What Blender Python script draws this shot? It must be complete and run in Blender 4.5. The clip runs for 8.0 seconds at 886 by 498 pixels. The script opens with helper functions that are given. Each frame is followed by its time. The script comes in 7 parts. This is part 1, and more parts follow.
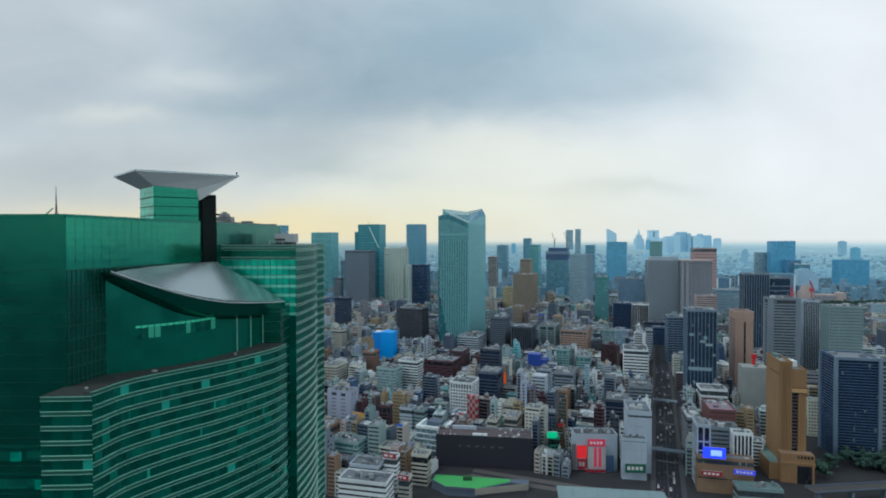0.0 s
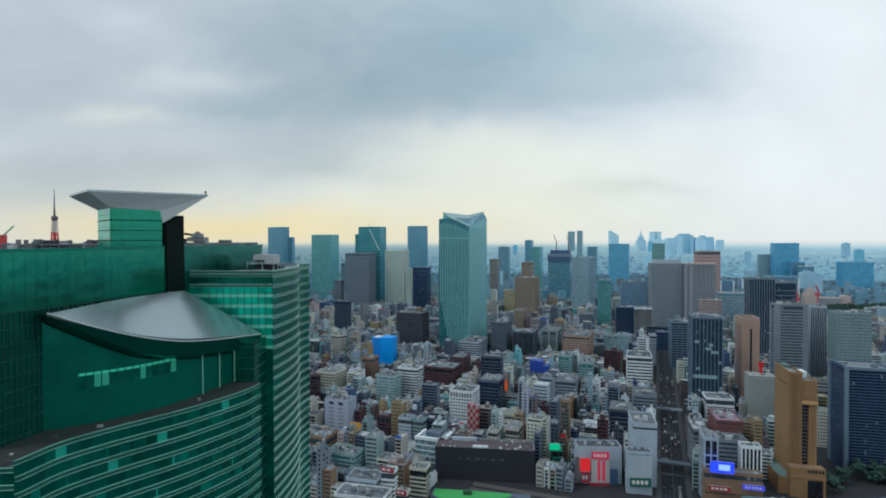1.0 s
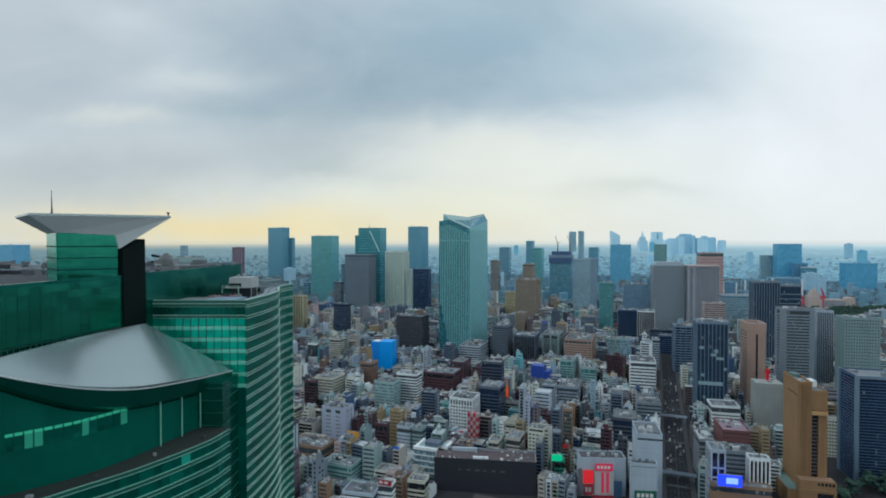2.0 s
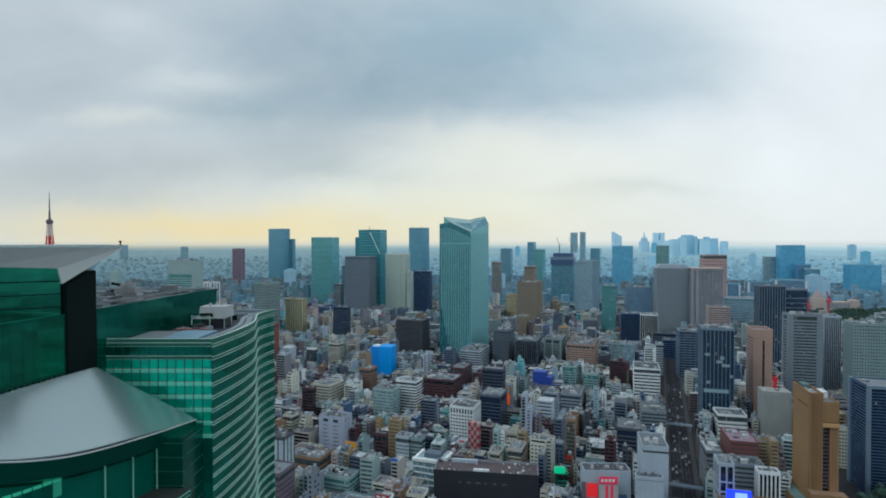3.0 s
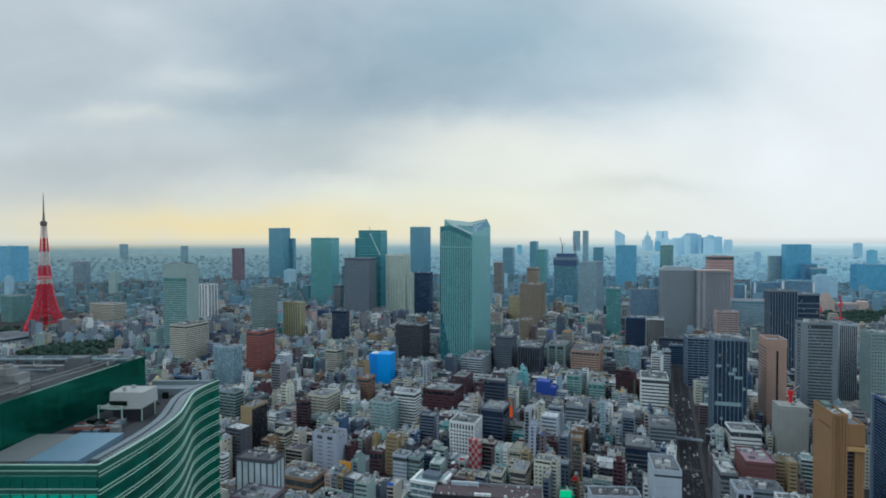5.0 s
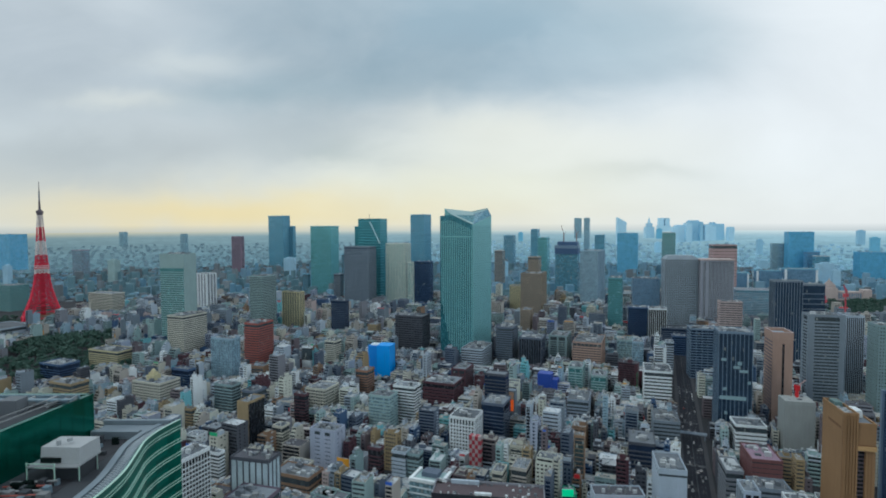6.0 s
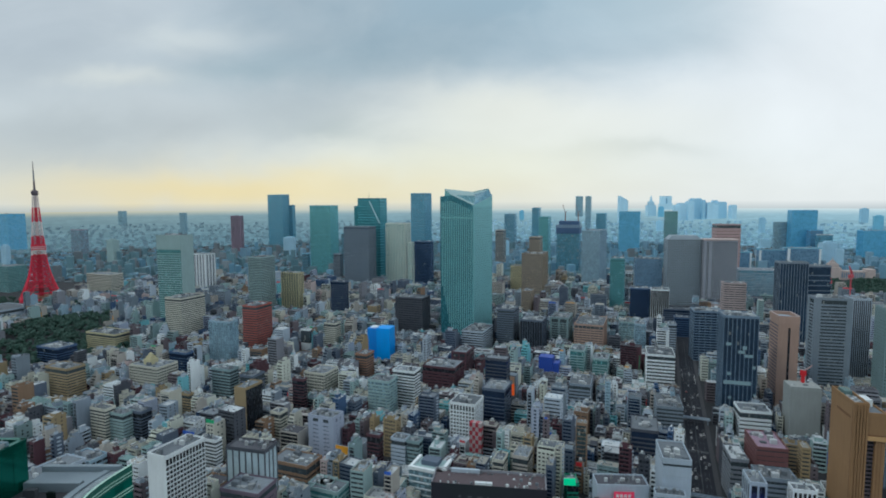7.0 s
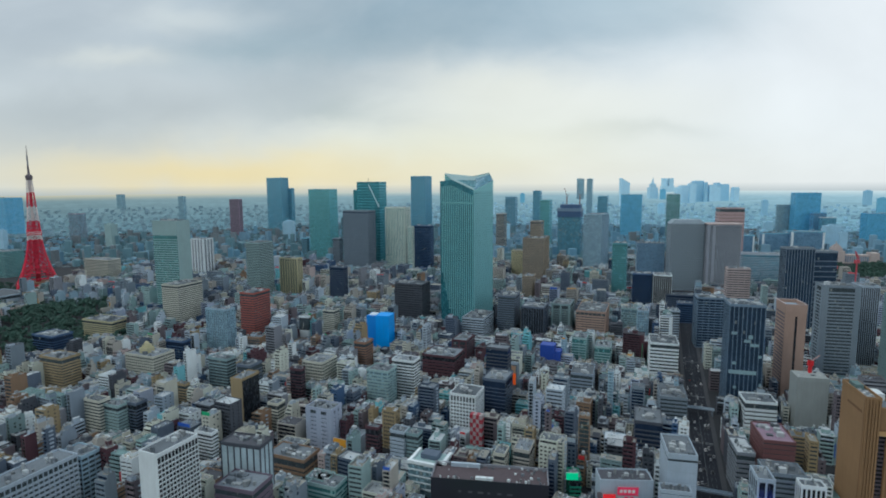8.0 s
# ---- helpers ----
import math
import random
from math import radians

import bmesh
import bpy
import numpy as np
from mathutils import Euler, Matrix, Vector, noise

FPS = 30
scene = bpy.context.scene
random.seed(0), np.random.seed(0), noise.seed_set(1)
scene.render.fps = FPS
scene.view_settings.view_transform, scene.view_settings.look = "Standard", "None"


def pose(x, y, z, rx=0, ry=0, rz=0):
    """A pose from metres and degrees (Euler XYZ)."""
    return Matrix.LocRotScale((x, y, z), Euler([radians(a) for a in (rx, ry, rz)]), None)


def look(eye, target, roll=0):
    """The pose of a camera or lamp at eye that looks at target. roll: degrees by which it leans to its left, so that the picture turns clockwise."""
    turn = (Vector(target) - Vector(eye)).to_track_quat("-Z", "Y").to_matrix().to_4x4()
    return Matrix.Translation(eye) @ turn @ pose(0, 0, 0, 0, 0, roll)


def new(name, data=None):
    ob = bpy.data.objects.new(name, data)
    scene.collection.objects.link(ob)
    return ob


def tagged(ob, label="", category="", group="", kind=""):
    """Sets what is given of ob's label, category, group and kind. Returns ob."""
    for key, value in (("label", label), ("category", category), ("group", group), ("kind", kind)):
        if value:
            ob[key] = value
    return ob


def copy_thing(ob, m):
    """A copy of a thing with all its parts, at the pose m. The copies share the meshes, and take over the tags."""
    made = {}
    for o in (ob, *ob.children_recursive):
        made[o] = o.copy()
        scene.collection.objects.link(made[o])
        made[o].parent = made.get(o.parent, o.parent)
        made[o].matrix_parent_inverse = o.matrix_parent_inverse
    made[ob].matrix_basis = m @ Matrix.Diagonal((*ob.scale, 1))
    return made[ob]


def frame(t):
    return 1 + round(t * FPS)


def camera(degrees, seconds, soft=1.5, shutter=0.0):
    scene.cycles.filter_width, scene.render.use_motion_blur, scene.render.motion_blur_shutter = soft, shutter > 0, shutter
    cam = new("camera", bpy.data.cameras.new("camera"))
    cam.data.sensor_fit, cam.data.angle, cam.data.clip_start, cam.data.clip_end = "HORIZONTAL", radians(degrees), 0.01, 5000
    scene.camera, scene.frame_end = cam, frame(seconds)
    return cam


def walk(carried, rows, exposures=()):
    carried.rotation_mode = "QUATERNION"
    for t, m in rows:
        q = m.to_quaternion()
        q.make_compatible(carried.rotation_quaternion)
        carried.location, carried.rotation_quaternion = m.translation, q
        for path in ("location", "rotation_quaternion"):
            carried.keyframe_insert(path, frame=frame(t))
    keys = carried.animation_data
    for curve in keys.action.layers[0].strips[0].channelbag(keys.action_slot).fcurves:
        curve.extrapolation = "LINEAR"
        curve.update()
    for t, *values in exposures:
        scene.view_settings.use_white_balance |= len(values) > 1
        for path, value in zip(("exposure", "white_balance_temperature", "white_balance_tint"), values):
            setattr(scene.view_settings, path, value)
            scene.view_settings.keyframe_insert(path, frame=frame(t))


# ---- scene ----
cam = camera(78.1, 8.0, soft=1.9)
PATH = [
    (0, (-4.335, -30.847, 202.034), (-4.3250, -28.8474, 201.9988), -0.10),
    (0.5, (-3.364, -24.453, 204.647), (-3.3562, -22.4533, 204.6112), -0.09),
    (1, (-2.496, -18.175, 207.133), (-2.4917, -16.1755, 207.1008), -0.08),
    (1.5, (-1.725, -11.962, 209.563), (-1.7225, -9.9616, 209.5295), -0.07),
    (3, (0.269, 6.770, 216.934), (0.2651, 8.7683, 216.9015), -0.07),
    (3.5, (0.955, 13.191, 219.466), (0.9490, 15.1900, 219.4354), -0.08),
    (4, (1.590, 19.714, 222.059), (1.5818, 21.7121, 222.0284), -0.09),
    (4.5, (2.215, 26.363, 224.662), (2.2052, 28.3636, 224.6282), -0.11),
    (6, (3.891, 46.951, 232.329), (3.8766, 48.9483, 232.2376), -0.19),
    (6.5, (4.325, 53.996, 234.722), (4.3096, 55.9912, 234.5877), -0.23),
    (7, (4.685, 61.134, 237.053), (4.6677, 63.1272, 236.8809), -0.28),
    (7.5, (5.022, 68.383, 239.277), (5.0038, 70.3715, 239.0709), -0.33),
    (8, (5.368, 75.733, 241.314), (5.3485, 77.7184, 241.0776), -0.38),
]
walk(cam, [(t, look(eye, target, roll)) for t, eye, target, roll in PATH],
     exposures=[(0.0, 0.0, 6100, 4), (8.0, 0.0, 6100, 4)])

# ---- world, sun ----
world = bpy.data.worlds.new("overcast_sky")
scene.world = world
world.use_nodes = True
wt = world.node_tree
wt.nodes.clear()


def N(tree, kind, **kw):
    n = tree.nodes.new(kind)
    for k, v in kw.items():
        if k == "op":
            n.operation = v
        elif k == "blend":
            n.blend_type = v
        elif k == "dtype":
            n.data_type = v
        elif k == "dims":
            n.noise_dimensions = v
    return n


def put(tree, socket, value):
    """Links a socket or sets a value."""
    if isinstance(value, bpy.types.NodeSocket):
        tree.links.new(value, socket)
    elif isinstance(value, tuple) and len(value) == 3 and socket.type == "RGBA":
        socket.default_value = (*value, 1)
    else:
        socket.default_value = value


def M(tree, op, a, b=0.0, c=0.0, clamp=False):
    n = N(tree, "ShaderNodeMath", op=op)
    n.use_clamp = clamp
    for k, v in enumerate((a, b, c)):
        put(tree, n.inputs[k], v)
    return n.outputs[0]


def mix(tree, f, a, b, blend="MIX"):
    n = N(tree, "ShaderNodeMix", dtype="RGBA", blend=blend)
    put(tree, n.inputs[0], f)
    put(tree, n.inputs[6], a)
    put(tree, n.inputs[7], b)
    return n.outputs[2]


def noise_tex(tree, vec, scale, detail=3.0, rough=0.55, dist=0.0):
    n = N(tree, "ShaderNodeTexNoise")
    if vec is not None:
        put(tree, n.inputs["Vector"], vec)
    n.inputs["Scale"].default_value, n.inputs["Detail"].default_value = scale, detail
    n.inputs["Roughness"].default_value, n.inputs["Distortion"].default_value = rough, dist
    return n.outputs["Fac"]


def ramp(tree, f, lo, hi, clamp=True):
    n = N(tree, "ShaderNodeMapRange")
    n.clamp = clamp
    put(tree, n.inputs[0], f)
    n.inputs[1].default_value, n.inputs[2].default_value = lo, hi
    return n.outputs[0]


def build_sky():
    t = wt
    out = N(t, "ShaderNodeOutputWorld")
    bg = N(t, "ShaderNodeBackground")
    t.links.new(bg.outputs[0], out.inputs[0])
    sky = N(t, "ShaderNodeTexSky")
    sky.sky_type, sky.sun_disc = "NISHITA", False
    sky.sun_elevation, sky.sun_rotation = radians(SUN_EL), radians(SUN_ROT)
    co = N(t, "ShaderNodeTexCoord").outputs["Generated"]
    sep = N(t, "ShaderNodeSeparateXYZ")
    t.links.new(co, sep.inputs[0])
    x, y, z = sep.outputs
    ay = M(t, "MAXIMUM", M(t, "ABSOLUTE", y), 0.25)
    u0, v0 = M(t, "DIVIDE", x, ay), M(t, "DIVIDE", z, ay)
    comb = N(t, "ShaderNodeCombineXYZ")
    put(t, comb.inputs[0], M(t, "MULTIPLY", u0, 1.0))
    put(t, comb.inputs[1], M(t, "MULTIPLY", v0, 1.9))
    put(t, comb.inputs[2], M(t, "MULTIPLY", y, 0.7))
    n1 = noise_tex(t, comb.outputs[0], 3.2, 5, 0.5, 0.5)
    n2 = noise_tex(t, comb.outputs[0], 7.0, 4, 0.5, 0.3)
    n3 = noise_tex(t, comb.outputs[0], 4.0, 6, 0.55, 0.3)
    u = M(t, "ADD", u0, M(t, "MULTIPLY", M(t, "SUBTRACT", n1, 0.5), 0.16))
    v = M(t, "ADD", v0, M(t, "MULTIPLY", M(t, "SUBTRACT", n2, 0.5), 0.06))

    def blob(cu, cv, su, sv):
        a = M(t, "DIVIDE", M(t, "SUBTRACT", u, cu), su)
        b = M(t, "DIVIDE", M(t, "SUBTRACT", v, cv), sv)
        d = M(t, "ADD", M(t, "MULTIPLY", a, a), M(t, "MULTIPLY", b, b))
        return M(t, "POWER", 2.718, M(t, "MULTIPLY", d, -1.0))

    # a grey overcast sheet, brighter to the north-west
    col = mix(t, ramp(t, u0, -0.7, 0.6), (0.58, 0.62, 0.66), (0.92, 0.93, 0.95))
    low = M(t, "SUBTRACT", 1.0, ramp(t, v0, 0.0, 0.28))
    col = mix(t, M(t, "MULTIPLY", low, 0.7), col, (0.90, 0.885, 0.82))
    for cu, cv, su, sv, k, c in (
        (0.75, 0.25, 0.36, 0.40, 0.85, (0.98, 0.97, 0.98)),
        (-0.26, 0.40, 0.24, 0.08, 0.55, (0.42, 0.50, 0.57)),
        (-0.06, 0.40, 0.26, 0.09, 0.45, (0.32, 0.45, 0.54)),
        (0.12, 0.35, 0.30, 0.09, 0.72, (0.30, 0.44, 0.54)),
        (-0.12, 0.28, 0.28, 0.06, 0.75, (0.32, 0.43, 0.51)),
        (0.20, 0.27, 0.24, 0.05, 0.60, (0.40, 0.51, 0.59)),
        (0.16, 0.45, 0.24, 0.07, 0.50, (0.36, 0.49, 0.57)),
        (0.36, 0.34, 0.17, 0.08, 0.45, (0.44, 0.57, 0.64)),
        (-0.34, 0.235, 0.17, 0.035, 0.70, (0.36, 0.47, 0.52)),
        (-0.30, 0.15, 0.20, 0.04, 0.45, (0.52, 0.56, 0.58)),
        (-0.19, 0.135, 0.07, 0.022, 0.60, (0.44, 0.50, 0.52)),
        (-0.66, 0.13, 0.26, 0.04, 0.65, (0.48, 0.51, 0.53)),
        (-0.80, 0.30, 0.20, 0.10, 0.35, (0.46, 0.51, 0.56)),
        (-0.26, 0.33, 0.20, 0.12, 0.55, (0.36, 0.44, 0.50)),
        (-0.12, 0.245, 0.24, 0.06, 0.50, (0.34, 0.44, 0.50)),
        (-0.72, 0.085, 0.30, 0.035, 0.50, (0.56, 0.57, 0.56)),
        (0.33, 0.090, 0.13, 0.016, 0.45, (0.60, 0.63, 0.62)),
        (-0.47, 0.295, 0.11, 0.022, 0.70, (0.74, 0.76, 0.75)),
        (-0.61, 0.228, 0.10, 0.016, 0.75, (0.80, 0.80, 0.76)),
        (-0.58, 0.40, 0.08, 0.03, 0.50, (0.74, 0.77, 0.80)),
        (0.07, 0.165, 0.17, 0.045, 0.80, (0.93, 0.90, 0.80)),
        (-0.36, 0.022, 0.48, 0.042, 0.92, (0.97, 0.78, 0.43)),
        (-0.22, 0.18, 0.17, 0.045, 0.45, (0.45, 0.49, 0.51)),
        (0.24, 0.145, 0.24, 0.05, 0.60, (1.0, 0.965, 0.88)),
        (0.02, 0.07, 0.30, 0.06, 0.65, (0.99, 0.93, 0.72)),
    ):
        col = mix(t, M(t, "MULTIPLY", blob(cu, cv, su, sv), k), col, c)
    wisp = M(t, "MULTIPLY", M(t, "SUBTRACT", n1, 0.5), 0.20)
    col = mix(t, 1.0, col, M(t, "ADD", 1.0, wisp), "MULTIPLY")
    lump = M(t, "MULTIPLY", ramp(t, n3, 0.44, 0.64), M(t, "MULTIPLY", ramp(t, v0, 0.10, 0.22), M(t, "SUBTRACT", 1.0, ramp(t, u0, 0.15, 0.55))))
    col = mix(t, M(t, "MULTIPLY", lump, 0.12), col, (0.93, 0.94, 0.96))
    lo = M(t, "SUBTRACT", 1.0, ramp(t, v0, -0.03, 0.0))
    col = mix(t, lo, col, (0.32, 0.40, 0.45))
    clear = mix(t, 1.0, sky.outputs[0], (0.10, 0.10, 0.10), "MULTIPLY")
    col = mix(t, 0.93, clear, col)
    t.links.new(col, bg.inputs[0])
    bg.inputs[1].default_value = SKY_POWER


SUN_EL, SUN_ROT, SKY_POWER = 48.0, -112.0, 0.945
build_sky()
sun = new("sun", bpy.data.lights.new("sun", "SUN"))
sun.data.energy, sun.data.angle, sun.data.color = 0.85, radians(12), (1.0, 0.94, 0.85)
_a = radians(SUN_ROT)
sun.matrix_world = look((0, 0, 900), (-math.sin(_a), -math.cos(_a), 900 - math.tan(radians(SUN_EL))))

# ---- materials ----
MATS = {}


def material(name):
    m = bpy.data.materials.new(name)
    m.use_nodes = True
    b = m.node_tree.nodes["Principled BSDF"]
    return m, m.node_tree, b


def facade(name, color, rough=0.75, spread=0.25, dirt=0.35, per="object", hue=None, metal=0.0):
    """Painted concrete, tile or plaster: colour varied by piece, large stains, streaks and fine grain."""
    if name in MATS:
        return MATS[name]
    m, t, b = material(name)
    pos = N(t, "ShaderNodeNewGeometry").outputs["Position"]
    rnd = N(t, "ShaderNodeObjectInfo").outputs["Random"] if per == "object" else N(t, "ShaderNodeNewGeometry").outputs["Random Per Island"]
    big = noise_tex(t, pos, 0.045, 4, 0.6)
    mp = N(t, "ShaderNodeMapping")
    t.links.new(pos, mp.inputs[0])
    mp.inputs["Scale"].default_value = (0.5, 0.5, 0.06)
    streak = noise_tex(t, mp.outputs[0], 1.0, 4, 0.65)
    fine = noise_tex(t, pos, 2.2, 3, 0.6)
    k = M(t, "ADD", 1.0 - spread / 2, M(t, "MULTIPLY", rnd, spread))
    k = M(t, "MULTIPLY", k, M(t, "ADD", 1 - dirt * 0.5, M(t, "MULTIPLY", big, dirt)))
    k = M(t, "MULTIPLY", k, M(t, "ADD", 1 - dirt * 0.45, M(t, "MULTIPLY", streak, dirt * 0.9)))
    k = M(t, "MULTIPLY", k, M(t, "ADD", 0.9, M(t, "MULTIPLY", fine, 0.2)))
    # cool shift: the blue of haze is put into every wall colour
    color = (color[0] * 0.91, color[1], color[2] * 1.085)
    base = mix(t, rnd, color, hue) if hue else color
    col = mix(t, 1.0, base, k, "MULTIPLY")
    t.links.new(col, b.inputs["Base Color"])
    b.inputs["Roughness"].default_value, b.inputs["Metallic"].default_value = rough, metal
    b.inputs["Specular IOR Level"].default_value = 0.3
    bump = N(t, "ShaderNodeBump")
    bump.inputs["Strength"].default_value, bump.inputs["Distance"].default_value = 0.25, 0.06
    t.links.new(fine, bump.inputs["Height"])
    t.links.new(bump.outputs[0], b.inputs["Normal"])
    MATS[name] = m
    return m


def glazing(name, color, metal=0.55, rough=0.12, cell=(1.6, 1.6, 3.4), vary=0.6, blind=(0.22, 0.25, 0.25), blinds=0.07):
    """Coated window glass, pane by pane a little different, some with blinds down."""
    if name in MATS:
        return MATS[name]
    m, t, b = material(name)
    pos = N(t, "ShaderNodeNewGeometry").outputs["Position"]
    sn = N(t, "ShaderNodeVectorMath")
    sn.operation = "SNAP"
    t.links.new(pos, sn.inputs[0])
    sn.inputs[1].default_value = cell
    wn = N(t, "ShaderNodeTexWhiteNoise")
    t.links.new(sn.outputs[0], wn.inputs["Vector"])
    big = noise_tex(t, pos, 0.05, 3, 0.6)
    k = M(t, "ADD", 1 - vary / 2, M(t, "MULTIPLY", wn.outputs["Value"], vary))
    k = M(t, "MULTIPLY", k, M(t, "ADD", 0.65, M(t, "MULTIPLY", big, 0.7)))
    col = mix(t, 1.0, color, k, "MULTIPLY")
    drawn = M(t, "GREATER_THAN", wn.outputs["Value"], 1 - blinds)
    col = mix(t, drawn, col, blind)
    t.links.new(col, b.inputs["Base Color"])
    put(t, b.inputs["Metallic"], M(t, "MULTIPLY", M(t, "SUBTRACT", 1.0, drawn), metal))
    put(t, b.inputs["Roughness"], M(t, "ADD", rough, M(t, "MULTIPLY", wn.outputs["Value"], 0.1)))
    bump = N(t, "ShaderNodeBump")
    bump.inputs["Strength"].default_value, bump.inputs["Distance"].default_value = 0.2, 0.1
    t.links.new(noise_tex(t, pos, 0.5, 2, 0.5), bump.inputs["Height"])
    t.links.new(bump.outputs[0], b.inputs["Normal"])
    MATS[name] = m
    return m


def plain(name, color, rough=0.6, metal=0.0, scale=0.8, dirt=0.3):
    if name in MATS:
        return MATS[name]
    m, t, b = material(name)
    pos = N(t, "ShaderNodeNewGeometry").outputs["Position"]
    n1, n2 = noise_tex(t, pos, scale * 0.1, 4), noise_tex(t, pos, scale * 3, 3)
    k = M(t, "ADD", 1 - dirt * 0.75, M(t, "ADD", M(t, "MULTIPLY", n1, dirt), M(t, "MULTIPLY", n2, dirt * 0.5)))
    t.links.new(mix(t, 1.0, color, k, "MULTIPLY"), b.inputs["Base Color"])
    b.inputs["Roughness"].default_value, b.inputs["Metallic"].default_value = rough, metal
    MATS[name] = m
    return m


def glow(name, color, power):
    if name in MATS:
        return MATS[name]
    m, t, b = material(name)
    b.inputs["Base Color"].default_value = (*color, 1)
    b.inputs["Emission Color"].default_value = (*color, 1)
    b.inputs["Emission Strength"].default_value = power
    MATS[name] = m
    return m


GLASS = glazing("window_glass", (0.075, 0.10, 0.118), 0.35, 0.15, vary=0.35, blinds=0.03)
GLASS_BLUE = glazing("blue_window_glass", (0.11, 0.28, 0.38), 0.4, 0.2, vary=0.07, blinds=0.04)
GLASS_NAVY = glazing("navy_window_glass", (0.025, 0.048, 0.10), 0.5, 0.12, vary=0.35, blinds=0.01)
GLASS_TEAL = glazing("teal_window_glass", (0.13, 0.37, 0.39), 0.6, 0.18, vary=0.16, blinds=0.03, blind=(0.2, 0.4, 0.4))
GLASS_PALE = glazing("pale_blue_window_glass", (0.24, 0.39, 0.47), 0.5, 0.2, vary=0.10, blinds=0.03)
GLASS_BLACK = glazing("black_window_glass", (0.024, 0.030, 0.04), 0.3, 0.2, blinds=0.0)
# the bright sky these windows reflect is put into the glass colour
GLASS_SKY = glazing("sky_coloured_glass", (0.50, 0.64, 0.72), 0.25, 0.10, vary=0.1, blinds=0.0)
# far glass: haze is put into these two blues, over their own tint
GLASS_AZURE = glazing("hazed_azure_glass", (0.12, 0.40, 0.62), 0.3, 0.25, vary=0.04, blinds=0.0)
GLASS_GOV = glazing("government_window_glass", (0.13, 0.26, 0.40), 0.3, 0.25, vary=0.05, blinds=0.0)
GLASS_SLATE = glazing("slate_blue_window_glass", (0.045, 0.085, 0.15), 0.5, 0.14, vary=0.35, blinds=0.01)
ROOF = facade("roof_concrete", (0.155, 0.17, 0.185), 0.85, 0.7, 0.7)
ROOF_GREEN = facade("roof_waterproofing", (0.13, 0.20, 0.19), 0.8, 0.6, 0.6)
ROOF_PALE = facade("pale_roof_coating", (0.40, 0.41, 0.41), 0.8, 0.5, 0.7)
ROOF_BEIGE = facade("beige_roof_screed", (0.30, 0.28, 0.24), 0.85, 0.5, 0.7)
ROOF_DARK = facade("dark_roof_felt", (0.075, 0.075, 0.085), 0.9, 0.5, 0.6)
PLANT = facade("roof_plant_metal", (0.36, 0.365, 0.36), 0.55, 0.9, 0.4, metal=0.1)

# ---- mesh helpers ----
BOX_F = ((0, 3, 2, 1), (4, 5, 6, 7), (0, 1, 5, 4), (1, 2, 6, 5), (2, 3, 7, 6), (3, 0, 4, 7))


